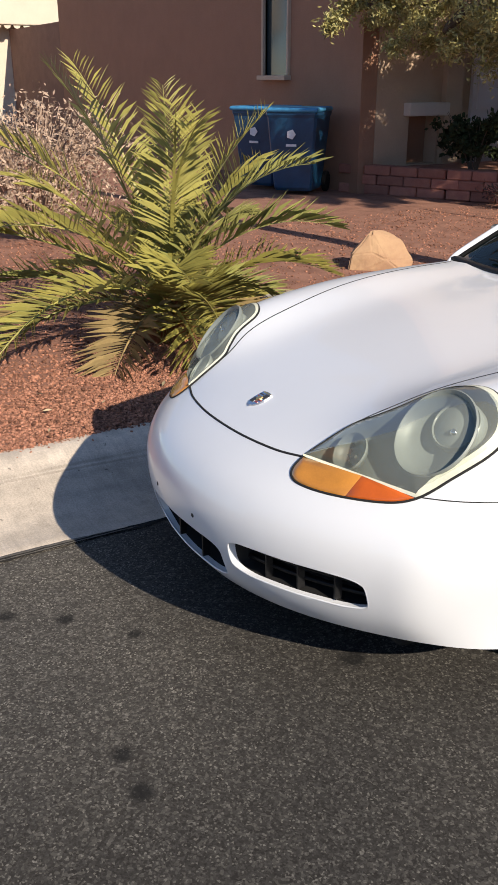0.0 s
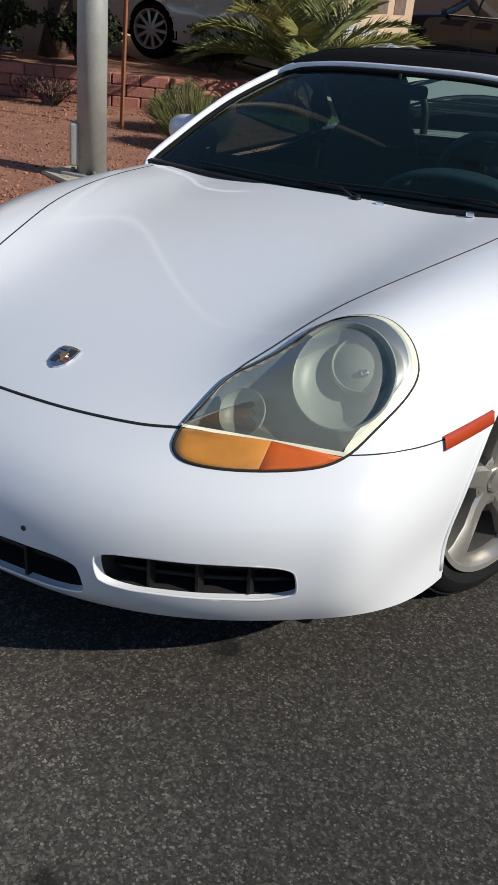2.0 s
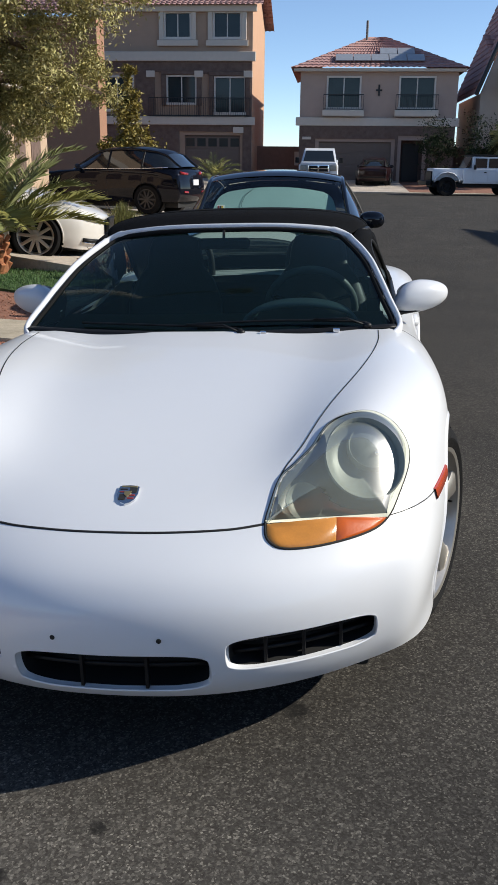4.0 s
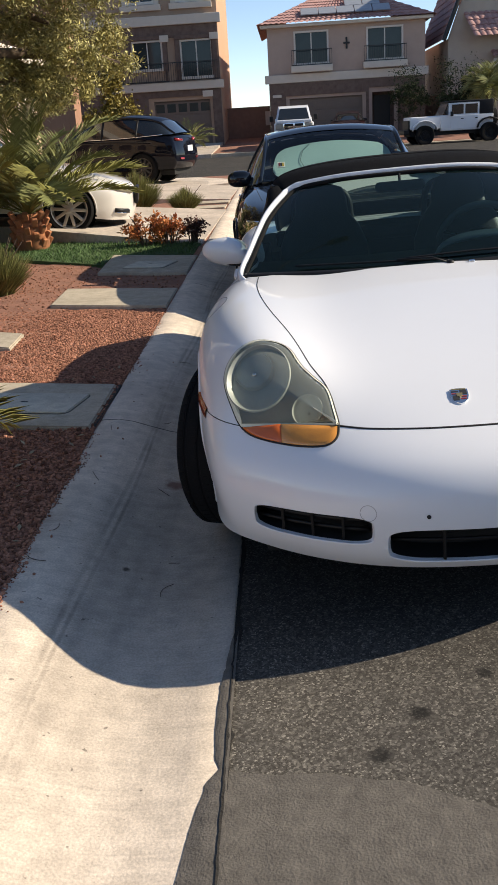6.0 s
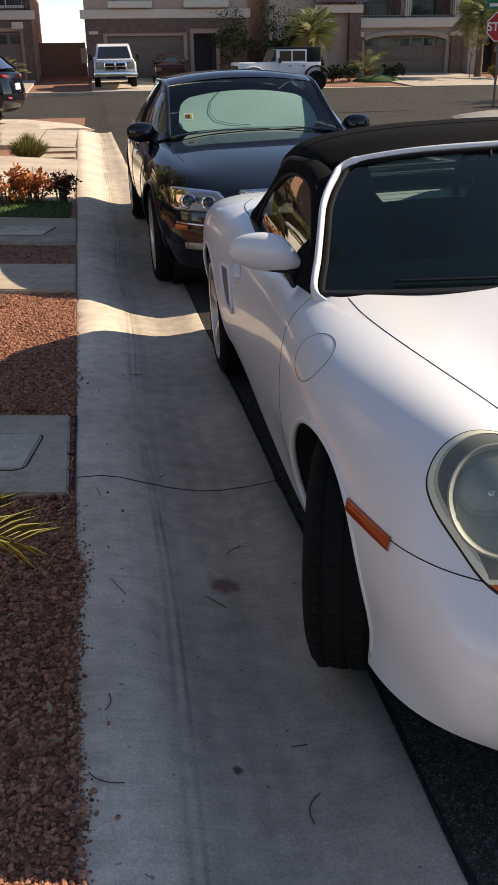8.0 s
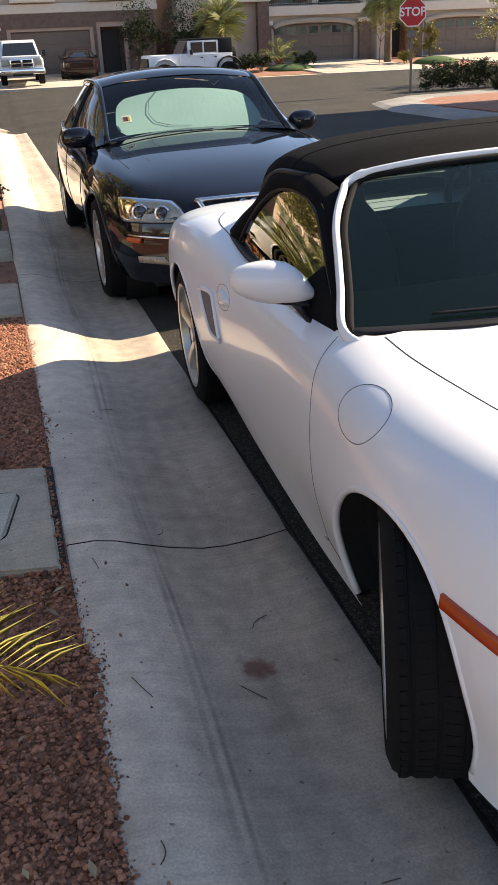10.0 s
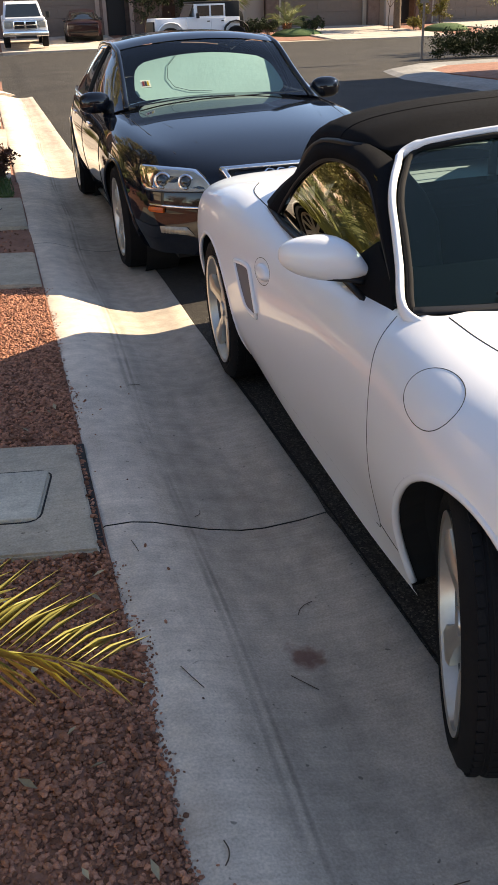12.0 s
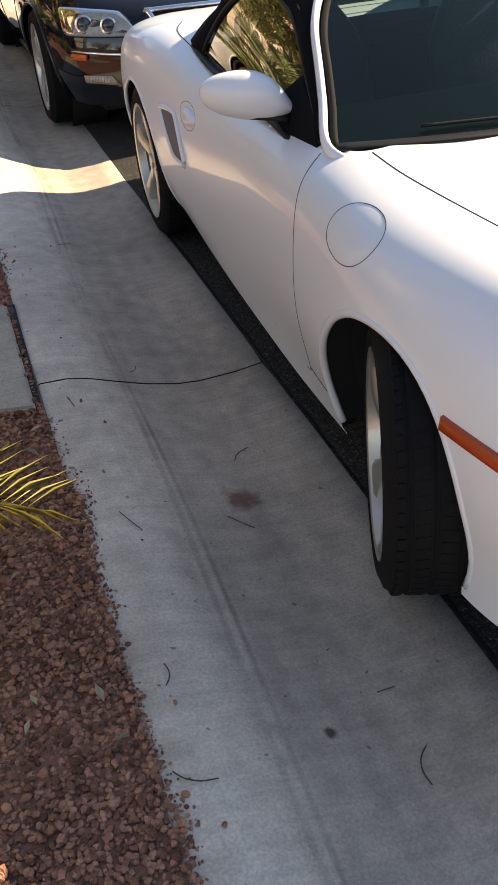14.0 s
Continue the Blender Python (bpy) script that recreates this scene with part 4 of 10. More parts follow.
for side in (1, -1):
    lamp = link("headlight", *fan(lamp_line, LAMP_MID, side, (0.001, -0.006, -0.045, -0.062, -0.066, -0.066), (0.995, 0.95, 0.92, 0.7, 0.4, 0.15)), M_LAMPBED, CAR,
                "teardrop headlight with hazed lens and amber indicator")
    part("lamp_seal", tube_bm([on_slope(x, v, side, 0.001) for x, v in shrink(lamp_line, -0.001)], 0.0032, 6, True), M_GAP, lamp, smooth=True)
    upper = cut_line(lamp_line, lambda x, v: -amber_cut(x, v))
    low = cut_line(lamp_line, amber_cut)
    band, m = [], len(upper)
    inner = []
    for (x, v), (xn, vn) in zip(upper, shrink(upper, 0.010)):
        f = 0.5 + 1.2 * min(1.0, max(0.0, (x - 0.50) / 0.12)) * min(1.0, max(0.0, (v + 0.10) / 0.06))
        inner.append((x + (xn - x) * f, v + (vn - v) * f))
    verts = [on_slope(x, v, side, 0.0050) for x, v in upper] + [on_slope(x, v, side, 0.0085) for x, v in inner]
    link("bezel", verts, [(k, (k + 1) % m, m + (k + 1) % m, m + k) for k in range(m)], M_BEZEL, lamp, "yellowed pale lamp surround")
    # bowl with its projector, fog lamp, fluted rings
    for cx, cv, r, deep, name in ((0.583, 0.062, 0.098, 0.045, "reflector_bowl"), (0.436, -0.086, 0.044, 0.03, "fog_reflector")):
        c = on_slope(cx, cv, side, -0.005)
        m4 = Matrix.Translation(c) @ Vector((0.16 * side, -0.72, 0.66)).to_track_quat("Z", "Y").to_matrix().to_4x4() @ Matrix.Diagonal((1, 1.12, 1, 1))
        prof = [(r * 1.05, -0.004), (r * 1.02, 0.001), (r * 0.985, -0.002), (r * 0.93, -deep * 0.35), (r * 0.75, -deep * 0.72), (r * 0.4, -deep * 0.96), (0.004, -deep), (r * 0.42, -deep - 0.004), (r * 0.80, -deep * 0.72 - 0.004), (r * 1.0, -deep * 0.35), (r * 1.05, -0.004)]
        part(name, lathe_bm(prof, 44, m4, caps=False), M_REFLECT, lamp, smooth=True, angle=60)
    c = on_slope(0.602, 0.108, side, -0.016)
    m4 = Matrix.Translation(c) @ Vector((0.16 * side, -0.72, 0.66)).to_track_quat("Z", "Y").to_matrix().to_4x4()
    part("projector", lathe_bm([(0.064, -0.03), (0.064, -0.002), (0.060, 0.002), (0.057, -0.003), (0.042, 0.004), (0.022, 0.009), (0.003, 0.010)], 40, m4), M_PROJECTOR, lamp, smooth=True, angle=45)
    part("bulb_cap", lathe_bm([(0.008, -0.01), (0.008, 0.012), (0.004, 0.015)], 16, m4 @ Matrix.Translation((0.01, -0.022, 0))), M_CHROME, lamp, smooth=True)
    inner_low = cut_line(low, lambda x, v: x - 0.515)
    outer_low = cut_line(low, lambda x, v: 0.513 - x)
    for line, mat, name in ((inner_low, M_AMBER, "indicator_lens"), (outer_low, M_ORANGE, "side_indicator_lens")):
        mid = (sum(p[0] for p in line) / len(line), sum(p[1] for p in line) / len(line))
        link(name, *fan(line, mid, side, (0.0, 0.004, 0.006, 0.006), (1.0, 0.93, 0.6, 0.3)), mat, lamp)
    lens = link("lens", *fan(shrink(upper, 0.007), (0.425, -0.085, 0.590, 0.085), side, (0.0048, 0.0085, 0.0115, 0.013, 0.014, 0.014), (1.0, 0.95, 0.8, 0.6, 0.35, 0.12)), M_LENS, lamp, "hazed clear plastic lens")
    lens.visible_shadow = False
    # seams
    s = side
    seam("hood_gap", [(0.35 * s, -0.746, 0.60), (0.373 * s, -0.606, 0.655), (0.427 * s, -0.497, 0.73), (0.486 * s, -0.30, 0.78), (0.555 * s, -0.08, 0.81), (0.602 * s, 0.13, 0.83), (0.628 * s, 0.33, 0.835), (0.632 * s, 0.50, 0.84)], CAR, 0.0022)
    seam("bumper_gap", [(0.637 * s, -0.632, 0.583), (0.70 * s, -0.54, 0.570), (0.765 * s, -0.40, 0.570), (0.80 * s, -0.28, 0.570)], CAR, 0.0018)
    seam("door_gap", [(0.725 * s, 0.62, 0.835), (0.776 * s, 0.575, 0.788), (0.825 * s, 0.524, 0.719), (0.842 * s, 0.503, 0.624), (0.84 * s, 0.497, 0.447), (0.81 * s, 0.505, 0.285), (0.80 * s, 0.55, 0.262)], CAR, 0.0017)
    seam("door_gap", [(0.80 * s, 0.55, 0.262), (0.80 * s, 1.0, 0.25), (0.80 * s, 1.55, 0.255), (0.83 * s, 1.64, 0.30)], CAR, 0.0007)
    seam("door_gap", [(0.83 * s, 1.64, 0.30), (0.855 * s, 1.66, 0.45), (0.85 * s, 1.70, 0.60), (0.82 * s, 1.78, 0.75), (0.75 * s, 1.87, 0.85)], CAR, 0.0006)
    seam("sill_gap", [(0.81 * s, 0.505, 0.285), (0.805 * s, 0.427, 0.285), (0.80 * s, 0.35, 0.29)], CAR, 0.0022)
    seam("deck_gap", [(0.70 * s, 1.79, 0.85), (0.72 * s, 1.95, 0.86), (0.72 * s, 2.20, 0.89), (0.66 * s, 2.36, 0.91)], CAR, 0.0024)
    mk = [on_body((x * s, y, z), 0.004)[0] for x, y, z in ((0.762, -0.425, 0.563), (0.775, -0.36, 0.565), (0.79, -0.30, 0.567), (0.805, -0.24, 0.569))]
    bm = bmesh.new()
    rows = []
    for (dz, lift) in ((-0.017, 0.0), (-0.014, 0.006), (0.014, 0.006), (0.017, 0.0)):
        rows.append([bm.verts.new(on_body((q.x, q.y, q.z + dz), lift)[0]) for q in mk])
    for a, b in zip(rows, rows[1:]):
        for k in range(3):
            bm.faces.new((a[k], a[k + 1], b[k + 1], b[k]))
    part("side_marker", bm, M_MARKER, CAR, "orange side marker lens", smooth=True)
    hd = []
    for k in range(24):
        a = 2 * math.pi * k / 24
        hd.append((0.83 * s, 1.64 + 0.085 * math.cos(a) - 0.02 * math.sin(a), 0.69 + 0.045 * math.sin(a) + 0.012 * math.cos(a)))
    seam("handle_recess", hd, PARTS["door" if s < 0 else "door_left"], 0.0013, None, 3, True)
    bm = bmesh.new()
    rows = []
    for f, lift in ((1.0, 0.0), (0.9, 0.012), (0.5, 0.017), (0.1, 0.017)):
        rows.append([bm.verts.new(on_body((0.83 * s, 1.625 + (y - 1.64) * f * 0.8, 0.69 + (z - 0.69) * f * 0.62), lift)[0]) for _, y, z in hd])
    for a, b in zip(rows, rows[1:]):
        for k in range(24):
            bm.faces.new((a[k], a[(k + 1) % 24], b[(k + 1) % 24], b[k]))
    bm.faces.new(rows[-1])
    part("door_handle", bm, M_WHITE, PARTS["door" if s < 0 else "door_left"], smooth=True)
    # side air scoop: recess shade painted on a flat plate, raised white front edge
    sc = [(1.965, 0.655), (1.80, 0.672), (1.745, 0.63), (1.685, 0.545), (1.675, 0.515), (1.70, 0.505), (1.80, 0.508), (1.84, 0.53), (1.905, 0.59), (1.955, 0.64)]
    ring = [on_body((0.86 * s, p.x, p.y), 0.002)[0] for p in spline([(a, b, 0) for a, b in sc], 4, True)]
    scoop = part("air_scoop", tube_bm(ring, 0.010, 8, True), M_WHITE, CAR, smooth=True)
    c = sum(ring, Vector()) / len(ring)
    bm = bmesh.new()
    r1 = [bm.verts.new(q + Vector((s * 0.0015, 0, 0))) for q in ring]
    r2 = [bm.verts.new(c + (q - c) * 0.82 + Vector((-s * 0.001 + s * 0.003, 0.0, 0))) for q in ring]
    for k in range(len(ring)):
        bm.faces.new((r1[k], r1[(k + 1) % len(ring)], r2[(k + 1) % len(ring)], r2[k]))
    bm.faces.new(r2)
    part("scoop_duct", bm, material("painted duct shade", (0.11, 0.115, 0.13), 0.6) if s > 0 else bpy.data.materials["painted duct shade"], scoop)
seam("hood_gap", [(-0.35, -0.746, 0.60), (-0.26, -0.778, 0.60), (-0.13, -0.800, 0.60), (0, -0.806, 0.60), (0.13, -0.800, 0.60), (0.26, -0.778, 0.60), (0.35, -0.746, 0.60)], CAR, 0.0036)
seam("fuel_flap", [(-0.79 + 0.052 * math.sin(a), 0.220 + 0.105 * math.cos(a), 0.763 + 0.047 * math.sin(a)) for a in [2 * math.pi * k / 20 for k in range(20)]], CAR, 0.0014, None, 4, True)
# tow-eye cover and two plugged plate holes
tow = [Vector((-0.285 + 0.024 * math.cos(a), -0.93, 0.405 + 0.024 * math.sin(a))) for a in [2 * math.pi * k / 16 for k in range(16)]]
seam("tow_cover", tow, PARTS["bumper"], 0.0012, material("faint seam", (0.35, 0.35, 0.36), 0.6), 2, True)
for x in (-0.125, 0.125):
    q, n = on_body((x, -0.97, 0.40))
    part("plate_hole", lathe_bm([(0.006, -0.002), (0.006, 0.0012), (0.002, 0.002)], 12, Matrix.Translation(q) @ n.to_track_quat("Z", "Y").to_matrix().to_4x4()), M_GAP, PARTS["bumper"])

# crest on the hood: shield in gilt, red and black fields
q, n = on_body((0.0, -0.685, 0.645))
badge_m = Matrix.Translation(q) @ Matrix((Vector((1, 0, 0)), n.cross(Vector((1, 0, 0))), n)).transposed().to_4x4()
shield = [(-0.026, 0.030), (-0.012, 0.034), (0, 0.035), (0.012, 0.034), (0.026, 0.030), (0.027, 0.0), (0.022, -0.020), (0.012, -0.032), (0, -0.038), (-0.012, -0.032), (-0.022, -0.020), (-0.027, 0.0)]


def plate_bm(outline, z0, z1, m):
    bm = bmesh.new()
    a, b = [bm.verts.new((x, y, z0)) for x, y in outline], [bm.verts.new((x * 0.96, y * 0.96, z1)) for x, y in outline]
    bm.faces.new(b)
    for k in range(len(outline)):
        bm.faces.new((a[k], a[(k + 1) % len(a)], b[(k + 1) % len(a)], b[k]))
    bmesh.ops.transform(bm, matrix=m, verts=bm.verts)
    return bm


badge = part("hood_badge", plate_bm(shield, -0.002, 0.0045, badge_m), M_CHROME, PARTS["hood"], "small enamel shield badge in gold, red and black")
for x0, x1, y0, y1, mt in ((-0.022, -0.002, 0.006, 0.010, M_REDENAMEL), (-0.022, -0.002, 0.016, 0.020, M_BADGEBLACK), (0.002, 0.022, 0.004, 0.024, M_BADGEBLACK), (-0.020, -0.002, -0.022, 0.0, M_BADGEBLACK), (0.002, 0.020, -0.007, -0.002, M_REDENAMEL), (0.002, 0.018, -0.018, -0.013, M_REDENAMEL), (-0.020, 0.020, 0.026, 0.031, M_GOLD)):
    part("badge_field", boxed(x0, y0, 0.0035, x1, y1, 0.0058, 0.0008, badge_m), mt, badge)
part("badge_centre", plate_bm([(-0.009, 0.009), (0.009, 0.009), (0.008, -0.004), (0, -0.011), (-0.008, -0.004)], 0.004, 0.0075, badge_m), M_GOLD, badge)


# windscreen, its frame, the soft top
def screen_pt(u, w):
    """u from -1 to 1 across, w from 0 at the base to 1 at the header."""
    c = max(0.0, (w - 0.55) / 0.45)
    u = u * (1 - 0.10 * c * c * abs(u) ** 6)
    a = abs(u)
    w = w - 0.035 * c * a ** 8
    base = Vector((0.69 * u, 0.505 + 0.095 * a ** 2.2, 0.838 + 0.008 * a))
    top = Vector((0.530 * u, 1.085 + 0.075 * a ** 2.5, 1.165 - 0.040 * a ** 3))
    p = base.lerp(top, w)
    return p + Vector((0, -0.30, 0.55)).normalized() * (0.02 * math.sin(math.pi * w))


def patch(fn, nu, nw):
    verts = [fn(-1 + 2 * i / nu, j / nw) for j in range(nw + 1) for i in range(nu + 1)]
    faces = [(j * (nu + 1) + i, j * (nu + 1) + i + 1, (j + 1) * (nu + 1) + i + 1, (j + 1) * (nu + 1) + i) for j in range(nw) for i in range(nu)]
    return verts, faces


screen = link("windscreen", *patch(screen_pt, 24, 12), M_GLASS, CAR, "tinted laminated windscreen")
frame_pts = [screen_pt(-1, w) for w in (-0.03, 0.2, 0.4, 0.6, 0.76, 0.89, 0.97)] + [screen_pt(-0.91, 1.01)] + [screen_pt(u, 1.01) for u in (-0.75, -0.5, -0.25, 0, 0.25, 0.5, 0.75)] + [screen_pt(0.91, 1.01)] + [screen_pt(1, w) for w in (0.97, 0.89, 0.76, 0.6, 0.4, 0.2, -0.03)]
frame_pts = [Vector((-0.655, 0.50, 0.80))] + frame_pts + [Vector((0.655, 0.50, 0.80))]
outer = [p + Vector((math.copysign(0.018, p.x) if abs(p.x) > 0.47 else 0, 0.008 if abs(p.x) > 0.47 else -0.006, 0.006 if abs(p.x) > 0.47 else 0.013)) for p in frame_pts]
wid = [0.0115 if abs(p.x) > 0.52 else 0.0095 if abs(p.x) > 0.45 else 0.0070 for p in spline(outer, 5)]
part("screen_frame", tube_bm(spline(outer, 5), wid, 10, flat=1.6), M_WHITE, CAR, smooth=True)
part("screen_rubber", tube_bm(spline([p + Vector((-math.copysign(0.003, p.x) if abs(p.x) > 0.45 else 0, -0.007 if abs(p.x) > 0.45 else -0.016, -0.002)) for p in frame_pts], 5), 0.0095, 8), M_RUBBER, CAR, smooth=True)
part("cowl", tube_bm(spline([screen_pt(u, -0.02) + Vector((0, -0.012, 0.002)) for u in (-1, -0.8, -0.5, -0.2, 0, 0.2, 0.5, 0.8, 1)], 5), 0.024, 10, flat=0.4), M_BLACKTRIM, CAR, smooth=True)
for x0, pts in ((0.18, [(0.20, 0.0), (0.10, 0.03), (-0.30, 0.055), (-0.70, 0.06)]), (0.8, [(0.86, 0.02), (0.76, 0.05), (0.40, 0.09), (-0.05, 0.075)])):
    line = [screen_pt(u, w * 0.7 - 0.01) + Vector((0, -0.008, 0.011)) for u, w in pts]
    w_ob = part("wiper", tube_bm(spline(line, 8), 0.0042, 6), M_BLACKTRIM, CAR, smooth=True)
    part("wiper_arm", tube_bm([line[0] + Vector((0, -0.03, -0.005)), line[1] + Vector((0, -0.012, 0.012)), (line[1] + line[2]) / 2 + Vector((0, -0.006, 0.007))], 0.0065, 6, flat=0.5), M_BLACKTRIM, w_ob, smooth=True)
    part("wiper_pivot", lathe_bm([(0.016, 0), (0.016, 0.012), (0.008, 0.018)], 16, Matrix.Translation(line[0] + Vector((0, -0.03, -0.012)))), M_BLACKTRIM, w_ob, smooth=True)
for u in (0.32, 0.70):
    q = screen_pt(u, 0.0) + Vector((0, -0.055, 0.0))
    part("washer_jet", boxed(-0.012, -0.008, -0.006, 0.012, 0.008, 0.008, 0.004, Matrix.Translation(q)), M_CHROME, CAR)
roof_z = curve_of([(1.085, 1.178), (1.2, 1.212), (1.4, 1.232), (1.6, 1.232), (1.8, 1.195), (2.0, 1.095), (2.2, 0.96), (2.36, 0.865)])
rail_x = curve_of([(1.085, 0.512), (1.14, 0.542), (1.22, 0.572), (1.5, 0.60), (1.8, 0.612), (2.0, 0.605), (2.2, 0.57), (2.36, 0.51)])
rail_z = curve_of([(1.085, 1.145), (1.2, 1.135), (1.4, 1.130), (1.6, 1.10), (1.75, 1.03), (1.88, 0.91), (1.95, 0.855), (2.36, 0.840)])


def top_pt(u, w):
    y = 1.085 + 1.275 * w
    a = abs(u)
    zt, ze, xe = roof_z(y), rail_z(y), rail_x(y)
    e = 2.6 + 2.0 * max(0, (y - 1.7))
    th = a * math.pi / 2
    x = xe * math.sin(th) ** (2 / e) if a > 0 else 0
    z = ze + (zt - ze) * max(0.0, math.cos(th)) ** (2 / e * 1.0)
    h = min(1.0, x / 0.53)
    front = max(0.0, 1 - w / 0.12) ** 2
    z += (1.170 - 0.040 * h ** 3 - z) * front
    y2 = y + (0.022 + 0.075 * h ** 2.5) * (1 - w)
    bulge = 0.004 * math.sin(w * 9) * (1 - a)
    return Vector((math.copysign(x, u), y2, z + bulge))


nu, nw = 40, 34
verts, faces = patch(top_pt, nu, nw)
cut = []
for f in faces:
    c = sum((Vector(verts[i]) for i in f), Vector()) / 4
    if 1.93 < c.y < 2.17 and abs(c.x) < 0.36 - 0.15 * (2.17 - c.y):
        continue
    cut.append(f)
soft = link("soft_top", verts, cut, M_FABRIC, CAR, "black cloth soft top")
sd = soft.modifiers.new("thick", "SOLIDIFY")
sd.thickness, sd.offset = 0.012, -1
rw = link("rear_window", *patch(lambda u, w: Vector((0.35 * u, 1.94 + 0.24 * w, roof_z(1.94 + 0.24 * w) - 0.004 - 0.05 * u * u)), 8, 4), clear_pane("rear screen plastic", (0.36, 0.62, 0.55), 0.02, 1.4), soft)
rw.visible_shadow = False


def glass_x(y, z):
    """How far out the side glass stands: it leans in towards the roof."""
    f = max(0.0, (z - 0.81) / 0.32)
    return 0.715 + (0.575 + 0.045 * (y - 1.085) - 0.715) * f + 0.010 * math.sin(math.pi * min(1.0, f))


for y in (1.36, 1.72):
    part("roof_bow", tube_bm([top_pt(-1 + k / 10, (y - 1.085) / 1.275) + Vector((0, 0, -0.001)) for k in range(21)], 0.004, 6), M_FABRIC, soft, smooth=True)
for s in (1, -1):
    part("window_rail", tube_bm([top_pt(s * 0.99, k / 22) for k in range(2, 17)], [0.012] * 15, 8), M_BLACKTRIM, soft, smooth=True)
    # black surround between pillar, cloth and window, widening into the dark rear quarter
    out_line = [screen_pt(s, w) + Vector((s * 0.020, 0.020, -0.004)) for w in (0.07, 0.22, 0.4, 0.6, 0.78, 0.92)] + [top_pt(s * 0.95, 0.07), top_pt(s * 0.975, 0.14), top_pt(s * 0.985, 0.24), top_pt(s * 0.985, 0.40)]
    out_line += [Vector((s * x, y, z)) for x, y, z in ((0.628, 1.80, 1.005), (0.666, 1.94, 0.925), (0.712, 1.985, 0.862))]
    in_line = [Vector((s * (glass_x(y, z) + 0.002), y, z)) for y, z in ((0.655, 0.838), (0.705, 0.868), (0.82, 0.925), (0.94, 0.985), (1.035, 1.030), (1.10, 1.056), (1.16, 1.072), (1.26, 1.086), (1.42, 1.088), (1.56, 1.062), (1.69, 0.99), (1.79, 0.90), (1.84, 0.838))]
    oo, ii = spline(out_line, 4), spline(in_line, 4)
    mm = [(a + b) / 2 + Vector((s * 0.012, 0, 0.004)) for a, b in zip(oo, ii)]
    n = len(oo)
    surround = link("window_surround", list(oo) + list(mm) + list(ii), [(r * n + k, r * n + k + 1, (r + 1) * n + k + 1, (r + 1) * n + k) for r in (0, 1) for k in range(n - 1)], M_FABRIC, PARTS["door" if s < 0 else "door_left"])
    sd = surround.modifiers.new("thick", "SOLIDIFY")
    sd.thickness, sd.offset = 0.010, 0
    part("window_seal", tube_bm(ii, 0.007, 6), M_BLACKTRIM, PARTS["door" if s < 0 else "door_left"], smooth=True)
    low = curve_of([(0.80, 0.80), (1.0, 0.815), (1.4, 0.825), (1.75, 0.835), (1.95, 0.86)])

    def side_pt(u, w, s=s):
        y = 0.66 + (u + 1) / 2 * 1.28
        z0 = low(max(0.8, y)) - 0.01
        z1 = rail_z(max(1.085, y)) - 0.004 if y > 1.14 else 0.86 + (1.138 - 0.86) * (y - 0.66) / (1.14 - 0.66)
        if y > 1.7:
            z1 = rail_z(y)
        z1 = z1 - 0.032 if y > 1.30 else min(z1 - 0.027, 1.088)
        z = z0 + (max(z1, z0 + 0.002) - z0) * w
        return Vector((s * (glass_x(y, z) - 0.004), y, z))
    glass = link("side_window", *patch(side_pt, 24, 8), M_SIDEGLASS, PARTS["door" if s < 0 else "door_left"], "tinted side window")
    glass.visible_shadow = False
    part("belt_seal", tube_bm([side_pt(-1 + 2 * k / 16, 0.0) + Vector((s * 0.012, 0, 0.004)) for k in range(17)], 0.014, 8, flat=0.6), M_BLACKTRIM, PARTS["door" if s < 0 else "door_left"], smooth=True)
    tri = [Vector((s * (glass_x(y, z) + 0.008), y, z)) for y, z in ((0.64, 0.79), (1.0, 0.80), (0.97, 0.895), (0.89, 0.945), (0.70, 0.868))]
    bm = bmesh.new()
    a = [bm.verts.new(p) for p in tri]
    b = [bm.verts.new(p + Vector((-s * 0.02, 0, 0))) for p in tri]
    bm.faces.new(a), bm.faces.new(b[::-1])
    for k in range(5):
        bm.faces.new((a[k], a[(k + 1) % 5], b[(k + 1) % 5], b[k]))
    part("mirror_corner", bm, M_FABRIC, PARTS["door" if s < 0 else "door_left"])
    # mirror
    bm = bmesh.new()
    bmesh.ops.create_uvsphere(bm, u_segments=32, v_segments=20, radius=1.0)
    for v in bm.verts:
        x, y, z = v.co
        e = 0.8
        x = math.copysign(abs(x) ** e, x)
        z = math.copysign(abs(z) ** 0.85, z)
        y = y * 0.062 if y < 0 else min(y, 0.45) * 0.10
        tp = 1 - 0.18 * max(0, x) - 0.30 * max(0, -x) ** 2 - 0.50 * max(0.0, (-x - 0.55) / 0.45) ** 1.5
        v.co = Vector((s * (0.802 + 0.120 * x), 0.965 + y + 0.05 * x, 0.898 + 0.064 * z * tp + 0.006 * x - 0.036 * max(0, -x) ** 2.5))
    mirror = part("door_mirror", bm, M_WHITE, CAR, "white teardrop door mirror", smooth=True)
    part("mirror_glass", lathe_bm([(0.9, 0), (0.5, 0.002), (0.02, 0.003)], 28, Matrix.Translation((s * 0.81, 1.012, 0.905)) @ pose(0, 0, 0, -90) @ Matrix.Diagonal((0.105, 0.055, 0.3, 1))), material("mirror silver", (0.8, 0.8, 0.8), 0.02, 1.0) if s > 0 else bpy.data.materials["mirror silver"], mirror)
